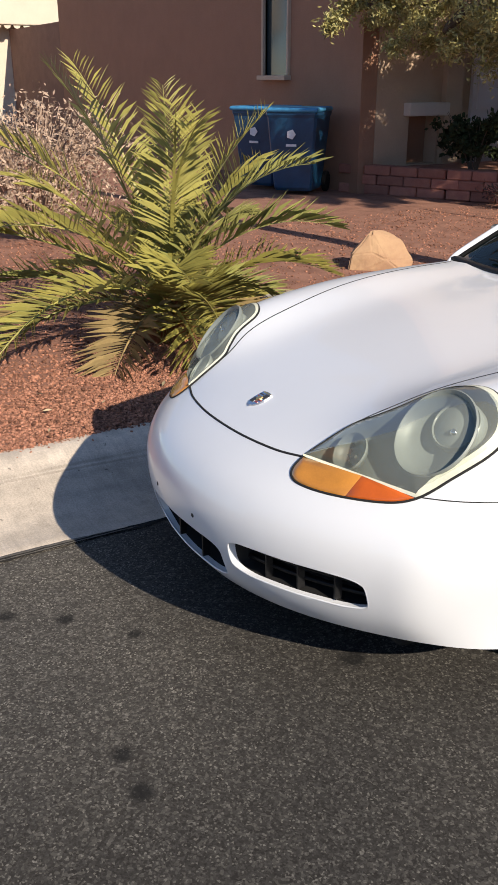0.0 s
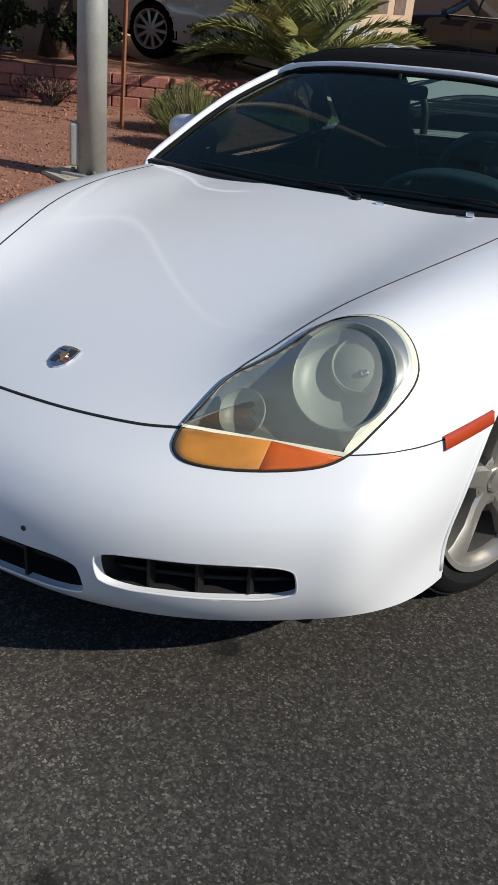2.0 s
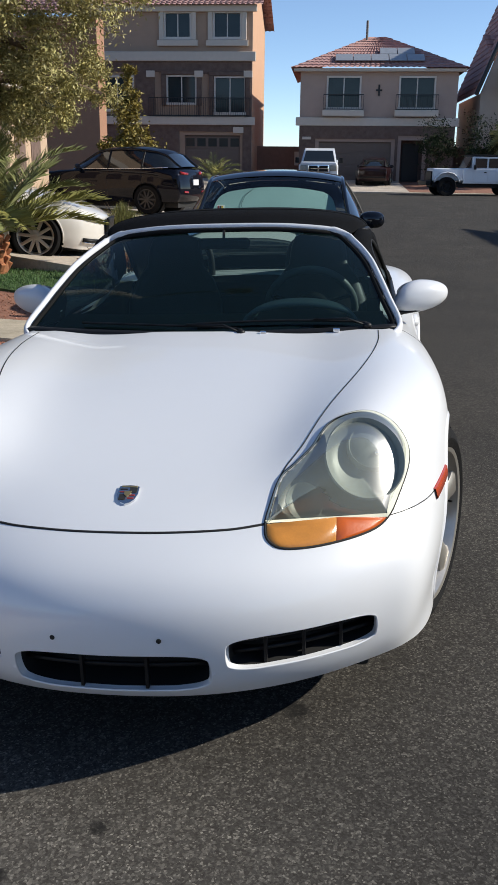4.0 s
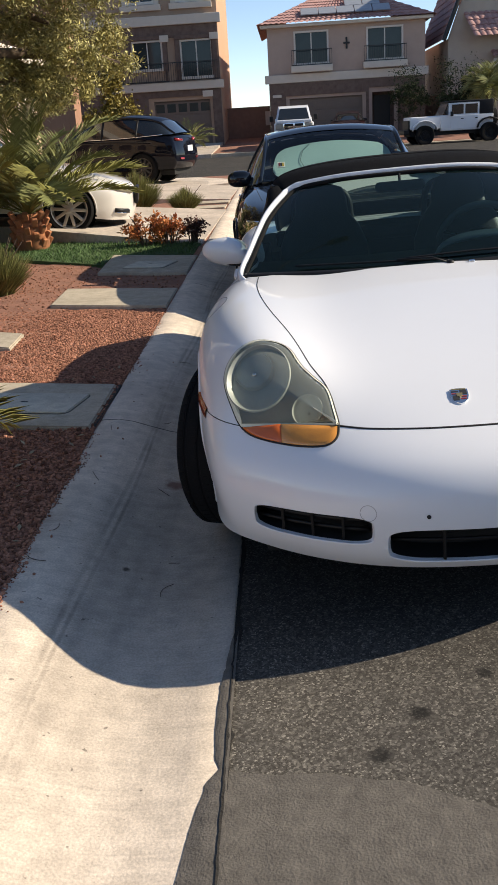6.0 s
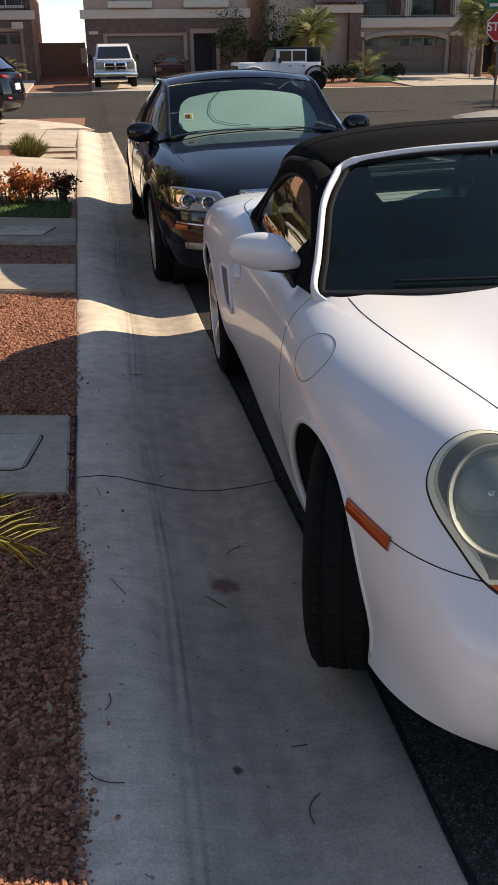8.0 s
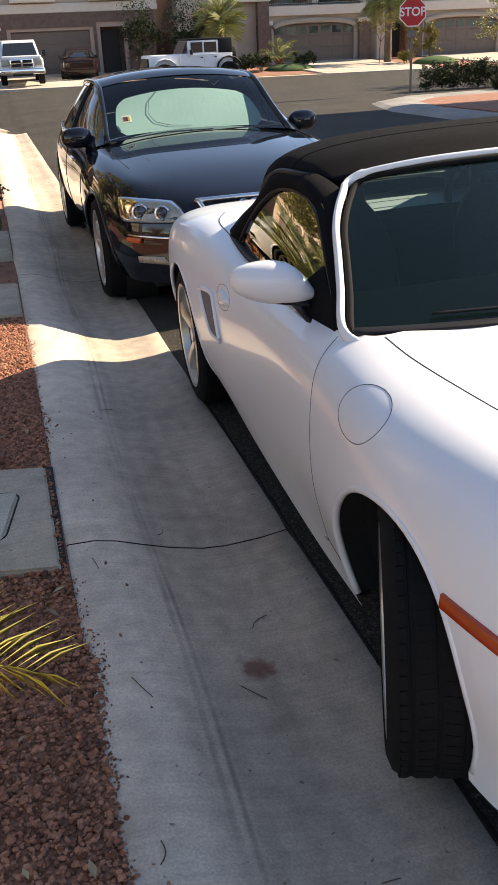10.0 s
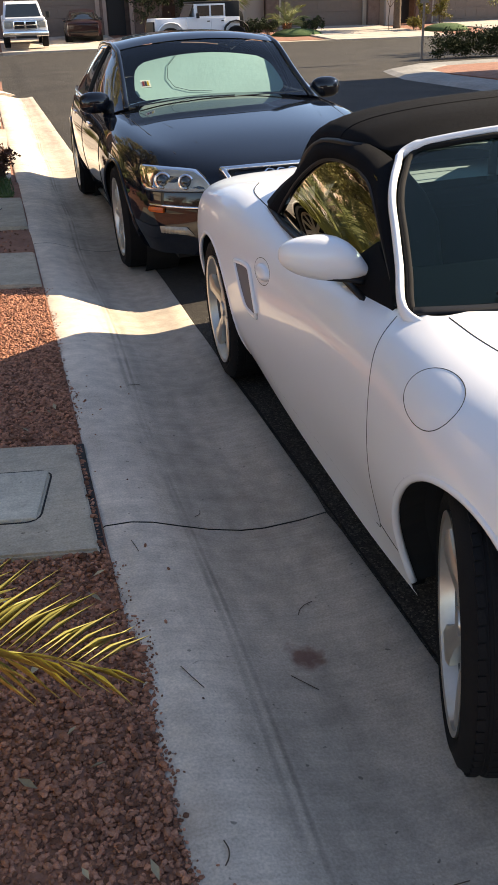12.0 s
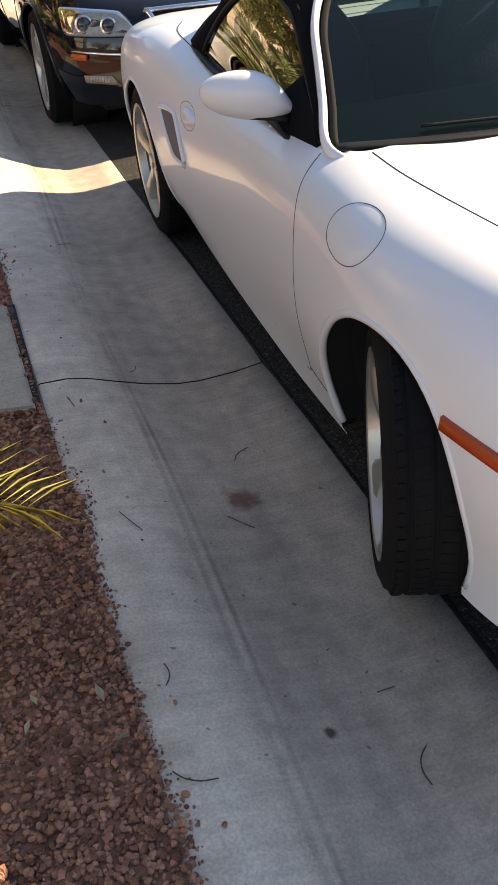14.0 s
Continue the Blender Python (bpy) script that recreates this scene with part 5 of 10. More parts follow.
    part("mirror_foot", tube_bm([(s * 0.70, 0.90, 0.838), (s * 0.735, 0.93, 0.842), (s * 0.79, 0.955, 0.847), (s * 0.86, 0.985, 0.855)], [0.032, 0.032, 0.030, 0.014], 10, flat=0.40), M_BLACKTRIM, mirror, smooth=True)

# cabin
def dash_pt(u, w):
    a = abs(u)
    y = 0.55 + 0.10 * a ** 2 + w * (0.52 - 0.08 * a)
    z = 0.80 + 0.035 * math.sin(w * math.pi * 0.8) - 0.25 * max(0, w - 0.85) * 4
    z += 0.035 * math.exp(-((u - 0.52) / 0.22) ** 2) * math.exp(-((w - 0.75) / 0.2) ** 2)
    return Vector((0.66 * u, y, z))


link("dashboard", *patch(dash_pt, 30, 16), M_DASH, CAR)
hood_shell = link("instrument_hood", *patch(lambda u, w: Vector((0.335 + (0.225 - 0.03 * w) * math.sin(u * 1.5), 0.71 + 0.13 * w + 0.03 * abs(u) ** 2, 0.826 + (0.082 + 0.012 * math.sin(w * 3.1)) * math.cos(u * 1.5) ** 0.8)), 28, 6), M_HOODGREY, CAR, "grey padded instrument hood")
sd = hood_shell.modifiers.new("thick", "SOLIDIFY")
sd.thickness, sd.offset = 0.014, -1
part("cabin_floor", boxed(-0.66, 0.55, 0.19, 0.66, 2.35, 0.24), M_CAVITY, CAR)
part("firewall", boxed(-0.62, 0.62, 0.22, 0.62, 0.66, 0.79), M_CAVITY, CAR)
part("rear_shelf", boxed(-0.60, 2.0, 0.24, 0.60, 2.06, 0.84, 0.02), M_DASH, CAR)
part("rear_carpet", boxed(-0.62, 1.86, 0.78, 0.62, 2.36, 0.86, 0.02), M_DASH, CAR)
for s in (1, -1):
    # stretched past the door to stop sun leaking through
    part("door_card", boxed(s * 0.69 - 0.03, 0.45, 0.16, s * 0.69 + 0.03, 2.0, 0.80, 0.01), M_DASH, CAR)
    seat = part("seat", boxed(s * 0.36 - 0.24, 1.20, 0.30, s * 0.36 + 0.24, 1.72, 0.48, 0.06, None, 4), M_SEAT, CAR, smooth=True)
    bm = bmesh.new()
    rows = []
    for z, hw, y, d in ((0.42, 0.22, 1.66, 0.08), (0.60, 0.245, 1.70, 0.075), (0.78, 0.24, 1.75, 0.07), (0.88, 0.20, 1.78, 0.06), (0.95, 0.145, 1.80, 0.05), (1.03, 0.135, 1.815, 0.048), (1.08, 0.115, 1.825, 0.04), (1.10, 0.06, 1.83, 0.02)):
        rows.append([bm.verts.new((s * 0.36 + hw * math.cos(2 * math.pi * k / 20), y + d * math.sin(2 * math.pi * k / 20) + 0.03 * math.cos(2 * math.pi * k / 20) ** 2 * -1, z)) for k in range(20)])
    for a, b in zip(rows, rows[1:]):
        for k in range(20):
            bm.faces.new((a[k], a[(k + 1) % 20], b[(k + 1) % 20], b[k]))
    bm.faces.new(rows[-1])
    part("seat_back", bm, M_SEAT, CAR, smooth=True)
    part("roll_hoop", tube_bm(spline([(s * 0.52, 1.93, 0.82), (s * 0.51, 1.93, 1.0), (s * 0.44, 1.93, 1.06), (s * 0.28, 1.93, 1.06), (s * 0.21, 1.93, 1.0), (s * 0.20, 1.93, 0.82)], 6), 0.018, 8), M_BLACKTRIM, CAR, smooth=True)
sw = Matrix.Translation((0.36, 1.10, 0.835)) @ pose(0, 0, 0, -65)
ring = [sw @ Vector((0.185 * math.cos(2 * math.pi * k / 40), 0.185 * math.sin(2 * math.pi * k / 40), 0)) for k in range(40)]
wheel_ob = part("steering_wheel", tube_bm(ring, 0.016, 8, True), M_WHEELGREY, CAR, smooth=True)
part("wheel_boss", lathe_bm([(0.075, -0.03), (0.08, 0.0), (0.06, 0.02), (0.01, 0.025)], 24, sw), M_DASH, wheel_ob, smooth=True)
for a in (90, 200, 340):
    part("wheel_spoke", tube_bm([sw @ Vector((0.06 * math.cos(radians(a)), 0.06 * math.sin(radians(a)), 0)), sw @ Vector((0.18 * math.cos(radians(a)), 0.18 * math.sin(radians(a)), 0))], 0.018, 8, flat=0.5), M_DASH, wheel_ob)
part("inner_mirror", boxed(-0.11, 1.03, 1.09, 0.11, 1.055, 1.135, 0.02, None, 3), M_BLACKTRIM, CAR, smooth=True)
for y, z in ((1.985, 1.02), (2.10, 0.975)):
    part("window_bar", tube_bm([(x, y - 0.02 * x * x, z - 0.03 * x * x) for x in (-0.34, -0.2, 0, 0.2, 0.34)], 0.007, 6), M_WHEELGREY, CAR, smooth=True)
part("mirror_stalk", tube_bm([(0, 1.045, 1.12), (0, 1.06, 1.165)], 0.006, 8), M_BLACKTRIM, CAR)
# ---- the other cars ----
def lofted_body(spec, level):
    """Skirt and lid of a closed car body, nose towards -y, front axle at y = 0."""
    fx, rows, sc, sy, wd, hg, sp, cr, tl = (spec[k] for k in ("front_x", "rows", "side_c", "side_y", "wide", "high", "spine", "crest", "tail"))
    F, S = len(fx) - 1, len(sy)
    ymin, ymax = spec["ends"]
    pt = {}
    K5 = len(rows)
    for k in range(K5):
        y0, c, z0 = rows[k]
        for i, x in enumerate(fx):
            f = x / fx[-1]
            pt["s", k, i] = Vector((f * wd[k](ymin), y0 + c * f ** 2.6, z0 + (hg[k](ymin) - z0) * f ** 2))
        for j, y in enumerate(sy):
            pt["s", k, F + 1 + j] = Vector((wd[k](y), y, hg[k](y)))
        for i, x in enumerate(fx[::-1]):
            f = x / fx[-1]
            pt["s", k, F + 1 + S + i] = Vector((f * wd[k](ymax), tl[k] - 0.12 * f ** 2.6, hg[k](ymax)))
    frac = [0.0, 0.27, 0.52, 0.74, 0.9, 1.0]
    for j in range(S):
        e = pt["s", K5 - 1, F + 1 + j]
        for i in range(F):
            f = frac[i]
            zc, zf = sp(sc[j]), cr(sy[j])
            b = [0, 0.08, 0.35, 0.8, 1.0][i]
            pt["l", i, j] = Vector((e.x * f, sc[j] + (sy[j] - sc[j]) * f * f, zc + (zf - zc) * b))
    verts, faces, index = [], [], {}
    last = F + 1 + S + F

    def vid(key, side):
        if key[0] == "l":
            i, j = key[1], key[2]
            if j < 0:
                return vid(("s", K5 - 1, i), side)
            if j >= S:
                return vid(("s", K5 - 1, last - i), side)
            if i == F:
                return vid(("s", K5 - 1, F + 1 + j), side)
        p = pt[key]
        k = (key, 1 if p.x < 1e-6 else side)
        if k not in index:
            index[k] = len(verts)
            verts.append((p.x * side, p.y, p.z))
        return index[k]
    for side in (1, -1):
        def quad(*keys):
            f = [vid(k, side) for k in keys]
            faces.append(f if side > 0 else f[::-1])
        for k in range(K5 - 1):
            for a in range(last):
                quad(("s", k, a), ("s", k, a + 1), ("s", k + 1, a + 1), ("s", k + 1, a))
        for j in range(-1, S):
            for i in range(F):
                quad(("l", i, j), ("l", i + 1, j), ("l", i + 1, j + 1), ("l", i, j + 1))
    return smooth_cage(verts, faces, level)


def plain_wheel(parent, at, side, R, w, rim_r, spokes, rim_mat, seg=40):
    o = empty("wheel")
    o.parent = parent
    o.matrix_local = pose(*at, 0, 0, 0 if side > 0 else 180)
    turn = Matrix.Rotation(radians(90), 4, "Y")
    h = w / 2
    part("tyre", lathe_bm([(rim_r, -h + .02), (rim_r + .03, -h), (R - .03, -h), (R, -h + .03), (R, h - .03), (R - .03, h), (rim_r + .03, h), (rim_r, h - .02)], seg, turn, caps=False), M_RUBBER, o, smooth=True, angle=40)
    bm = bmesh.new()
    lathe_bm([(rim_r * .9, -h + .03), (rim_r + .004, -h + .01), (rim_r * .92, 0), (rim_r * .95, h - .03), (rim_r + .005, h - .004), (rim_r - .012, h - .008), (rim_r * .86, h - .05)], seg, turn, bm, caps=False)
    rim = part("rim", bm, rim_mat, o, smooth=True, angle=40)
    # dark disc paints the shade behind the spokes
    part("wheel_dark", lathe_bm([(0.02, h - .075), (rim_r * .9, h - .075), (rim_r * .9, h - .07), (0.02, h - .07)], seg, turn), M_CAVITY, o)
    for k in range(spokes):
        bm = bmesh.new()
        b_box(bm, h - .05, rim_r * .1, -rim_r * .09, h - .018, rim_r * .95, rim_r * .09, 0.008)
        bmesh.ops.transform(bm, matrix=Matrix.Rotation(2 * math.pi * k / spokes, 4, "X"), verts=bm.verts)
        part("spoke", bm, rim_mat, rim)
    part("hub_cap", lathe_bm([(rim_r * .2, h - .055), (rim_r * .2, h - .016), (rim_r * .12, h - .012)], 20, turn), rim_mat, rim)
    return o


def closed_car(spec, m, label, level=3):
    root = tagged(empty(spec["name"], m), label, spec.get("category", "car"))
    me = lofted_body(spec, level)
    n = len(me.vertices)
    c = np.empty(n * 3)
    me.vertices.foreach_get("co", c)
    c = c.reshape(-1, 3)
    nn = np.empty(n * 3)
    me.vertices.foreach_get("normal", nn)
    nn = nn.reshape(-1, 3)
    fs = [tuple(p.vertices) for p in me.polygons]
    if nn[np.argmin(c[:, 1])][1] > 0:
        nn, fs = -nn, [f[::-1] for f in fs]
    R, arch = spec["R"], spec["R"] + 0.035
    wb = spec["wheelbase"]
    keep = {"body": [], "bumper": [], "hood": []}
    for f in fs:
        q = c[list(f)].mean(0)
        if abs(q[0]) > 0.55 and (math.hypot(q[1], q[2] - R) < arch or math.hypot(q[1] - wb, q[2] - R) < arch):
            continue
        if q[1] < -arch * 0.7 and q[2] < spec["bumper_z"]:
            g = "bumper"
        elif q[1] < spec["cowl"][0] and q[2] > spec["bumper_z"] and abs(q[0]) < spec["hood_w"] and q[1] > spec["rows"][-1][0] + 0.05:
            g = "hood"
        else:
            g = "body"
        keep[g].append(f)
    parts = {}
    for g, ff in keep.items():
        if not ff:
            continue
        ids = sorted({i for f in ff for i in f})
        at = {i: k for k, i in enumerate(ids)}
        ob = link(g, c[ids], [tuple(at[i] for i in f) for f in ff], spec["paint"], root)
        ob.data.normals_split_custom_set_from_vertices([tuple(nn[i]) for i in ids])
        parts[g] = ob
    tree = BVHTree.FromPolygons([tuple(q) for q in c], fs)
    tw = spec["track"]
    for s in (1, -1):
        for y in (0, wb):
            plain_wheel(root, (s * tw, y, R), s, R, spec["tyre_w"], spec["rim_r"], spec["spokes"], spec["rim_mat"])
            part("arch_liner", lathe_bm([(arch + .012, s * 0.02), (arch + .012, -s * 0.20), (0.03, -s * 0.20)], 40, pose(s * (tw - 0.02), y, R) @ Matrix.Rotation(radians(90), 4, "Y"), caps=False), M_CAVITY, root)
            lip = []
            for k in range(33):
                a = radians(-8 + 196 * k / 32)
                hit = tree.ray_cast(Vector((s * 2, y + arch * math.cos(a), R + arch * math.sin(a))), Vector((-s, 0, 0)))[0]
                if hit and abs(hit.x) > 0.5:
                    lip.append(hit)
            if len(lip) > 4:
                part("arch_lip", tube_bm(lip, 0.012, 6), spec["paint"], parts["body"], smooth=True)
    part("underbody", boxed(-tw + 0.16, -0.6, 0.17, tw - 0.16, wb + 0.75, 0.30), M_CAVITY, root)
    # greenhouse: glass shell, painted roof and pillars
    st = spec["green"]            # rows of (y, belt half width, belt z, roof half width, roof edge z, roof middle z)
    tab = [curve_of([(q[0], q[k]) for q in st]) for k in range(1, 6)]
    y0, y1 = st[0][0], st[-1][0]

    def green(u, w):
        y = y0 + (y1 - y0) * w
        bw, bz, rw, rz, rm = (t(y) for t in tab)
        a = abs(u)
        if a < 0.6:
            x, z = rw * a / 0.6, rm + (rz - rm) * (a / 0.6) ** 2.2
        else:
            f = (a - 0.6) / 0.4
            x, z = rw + (bw - rw) * f + 0.02 * math.sin(math.pi * f), rz + (bz - rz) * f
        return Vector((math.copysign(x, u), y, z))
    NU, NW = 40, 40
    vs, ff = patch(green, NU, NW)
    ya, yb = spec["roof"]
    glass, roof = [], []
    for f in ff:
        q = sum((Vector(vs[i]) for i in f), Vector()) / 4
        u = abs(-1 + 2 * (f[0] % (NU + 1) + .5) / NU)
        (roof if u < 0.63 and ya < q.y < yb else glass).append(f)
    if spec.get("see_in"):
        ws = [f for f in glass if (sum(vs[i].y for i in f) / 4) < ya + 0.02 and abs(-1 + 2 * (f[0] % (NU + 1) + .5) / NU) < 0.6]
        rest = [f for f in glass if f not in set(ws)]
        g1 = link("windscreen", vs, ws, M_SALOONGLASS, root)
        g1.visible_shadow = False
        link("side_glass", vs, rest, M_DARKGLASS, root)
    else:
        link("glasshouse", vs, glass, M_DARKGLASS, root)
    lifted = [v + Vector((0, 0, 0.006)) for v in vs]
    link("roof", lifted, roof, spec["paint"], root)
    wr = (ya - y0) / (y1 - y0)
    wr2 = (yb - y0) / (y1 - y0)
    for s in (1, -1):
        part("pillar", tube_bm([green(s * 0.6, wr * k / 8) for k in range(9)] + [green(s * 0.61, wr + (wr2 - wr) * k / 8) for k in range(1, 9)] + [green(s * 0.6, wr2 + (1 - wr2) * k / 8) for k in range(1, 9)], spec.get("pillar", 0.03), 8), spec["paint"], root, smooth=True)
        for y in spec["posts"]:
            w = (y - y0) / (y1 - y0)
            part("pillar", tube_bm([green(s * (0.6 + 0.4 * k / 6), w) + Vector((s * 0.003, 0, 0)) for k in range(7)], 0.03, 6, flat=0.6), M_BLACKTRIM, root, smooth=True)
        part("belt_trim", tube_bm([green(s, 0.08 + 0.84 * k / 16) + Vector((s * 0.004, 0, 0.006)) for k in range(17)], 0.010, 6), spec.get("trim", M_BLACKTRIM), root, smooth=True)
        for y in spec["seams"]:
            line = []
            for k in range(14):
                z = 0.30 + (spec["green"][len(st) // 2][2] - 0.32) * k / 13
                hit = tree.ray_cast(Vector((s * 2, y, z)), Vector((-s, 0, 0)))[0]
                if hit:
                    line.append(hit)
            if len(line) > 2:
                part("door_gap", tube_bm(line, 0.004, 5), M_GAP, root)
        for y in [spec["seams"][k] + 0.16 for k in range(len(spec["seams"]) - 1)]:
            hit = tree.ray_cast(Vector((s * 2, y + 0.55, 0.80)), Vector((-s, 0, 0)))[0]
            if hit:
                part("door_handle", boxed(-0.014, -0.09, -0.014, 0.02, 0.09, 0.014, 0.008, Matrix.Translation(hit)), spec.get("handle", spec["paint"]), root)
        if spec.get("mirror"):
            my, mz, mx = spec["mirror"]
            bm = bmesh.new()
            bmesh.ops.create_uvsphere(bm, u_segments=24, v_segments=14, radius=1)
            for v in bm.verts:
                yy = v.co.y * (0.07 if v.co.y < 0 else 0.03)
                v.co = Vector((s * mx + 0.115 * math.copysign(abs(v.co.x) ** .8, v.co.x), my + yy, mz + 0.075 * math.copysign(abs(v.co.z) ** .8, v.co.z)))
            mo = part("door_mirror", bm, spec["mirror_mat"], root, smooth=True)
            part("mirror_foot", tube_bm([(s * (mx - 0.17), my + 0.01, mz - 0.06), (s * (mx - 0.05), my, mz - 0.03)], 0.025, 6, flat=.6), M_BLACKTRIM, mo)
    return root, tree, parts


def sedan_spec(**over):
    spec = dict(name="sedan", front_x=[0, .2, .4, .6, .75, .85], ends=(-0.62, 3.78),
                rows=[(-0.86, .30, .20), (-0.90, .32, .32), (-0.905, .32, .46), (-0.89, .31, .58), (-0.845, .28, .70)],
                side_c=[-0.60, -0.32, 0.0, 0.38, 0.75, 1.2, 1.8, 2.4, 2.94, 3.35, 3.62], side_y=[-0.42, -0.22, 0.03, 0.40, 0.85, 1.3, 1.85, 2.4, 2.94, 3.30, 3.55],
                wide=[curve_of([(-0.62, .74), (-0.3, .83), (0, .86), (1, .85), (2.5, .86), (3.2, .84), (3.78, .70)]),
                      curve_of([(-0.62, .78), (-0.3, .88), (0, .91), (1, .90), (2.5, .91), (3.2, .89), (3.78, .75)]),
                      curve_of([(-0.62, .79), (-0.3, .90), (0, .935), (1, .935), (2.5, .94), (3.2, .91), (3.78, .77)]),
                      curve_of([(-0.62, .78), (-0.3, .89), (0, .93), (1, .94), (2.5, .94), (3.2, .905), (3.78, .76)]),
                      curve_of([(-0.62, .74), (-0.3, .83), (0, .87), (1, .885), (2.5, .885), (3.2, .85), (3.78, .71)])],
                high=[curve_of([(-0.62, .21), (0, .24), (1.5, .22), (3.78, .26)]), curve_of([(-0.62, .33), (3.78, .38)]), curve_of([(-0.62, .47), (1.5, .50), (3.78, .54)]),
                      curve_of([(-0.62, .59), (0, .67), (1.5, .70), (3.78, .72)]), curve_of([(-0.62, .69), (0, .80), (1, .87), (2.5, .90), (3.2, .90), (3.78, .86)])],
                spine=curve_of([(-0.845, .70), (-0.6, .79), (0, .90), (0.5, .955), (0.75, .98), (1.5, 1.0), (2.9, 1.02), (3.35, 1.01), (3.62, .98)]),
                crest=curve_of([(-0.6, .735), (-0.42, .79), (0, .86), (0.5, .91), (1, .93), (2.5, .94), (3.3, .94), (3.62, .91)]),
                tail=[4.02, 4.10, 4.12, 4.12, 4.09], R=0.335, wheelbase=2.94, track=0.80, tyre_w=0.25, rim_r=0.25, spokes=10, rim_mat=M_RIM,
                bumper_z=0.52, hood_w=0.68, cowl=(0.72, 0.97), paint=M_BLACKPAINT,
                green=[(0.70, .78, .92, .62, .955, .985), (1.0, .83, .925, .60, 1.12, 1.15), (1.45, .855, .93, .575, 1.345, 1.40), (1.9, .865, .935, .575, 1.385, 1.44), (2.4, .865, .94, .575, 1.365, 1.42), (2.8, .85, .945, .57, 1.27, 1.32), (3.2, .80, .95, .58, 1.09, 1.12), (3.42, .76, .95, .60, .985, 1.0)],
                roof=(1.43, 2.78), posts=(1.75,), seams=(0.62, 1.75, 2.75), mirror=(0.95, 0.98, 0.895), mirror_mat=M_BLACKPAINT)
    spec.update(over)
    return spec


# black saloon right behind the roadster
SALOON_AT = pose(-0.065, 4.66, -0.06, 0, -0.7, 0.77)
saloon, a_tree, a_parts = closed_car(sedan_spec(name="saloon", trim=M_CHROME, see_in=True, handle=M_CHROME, pillar=0.022, roof=(1.37, 2.78),
                                                  green=[(0.70, .80, .92, .70, .945, .985), (1.0, .84, .925, .665, 1.10, 1.135), (1.40, .86, .93, .63, 1.305, 1.36), (1.9, .865, .935, .62, 1.35, 1.405), (2.4, .865, .94, .615, 1.335, 1.39), (2.8, .85, .945, .60, 1.25, 1.30), (3.2, .80, .95, .60, 1.08, 1.11), (3.42, .76, .95, .60, .985, 1.0)]), SALOON_AT, "glossy black saloon with a silver sun shade behind its windscreen", 4)


def on_front(x, z, lift=0.0):
    q, n, _, _ = a_tree.ray_cast(Vector((x, -3, z)), Vector((0, 1, 0)))
    if n.y > 0:
        n = -n
    return q + n * lift


def front_fan(line, lifts, scales):
    cx, cz = sum(p[0] for p in line) / len(line), sum(p[1] for p in line) / len(line)
    vs, fs, m = [], [], len(line)
    for s, l in zip(scales, lifts):
        vs += [on_front(cx + (x - cx) * s, cz + (z - cz) * s, l) for x, z in line]
    for r_ in range(len(scales) - 1):
        fs += [(r_ * m + k, r_ * m + (k + 1) % m, (r_ + 1) * m + (k + 1) % m, (r_ + 1) * m + k) for k in range(m)]
    fs.append(tuple((len(scales) - 1) * m + k for k in range(m)))
    return vs, fs


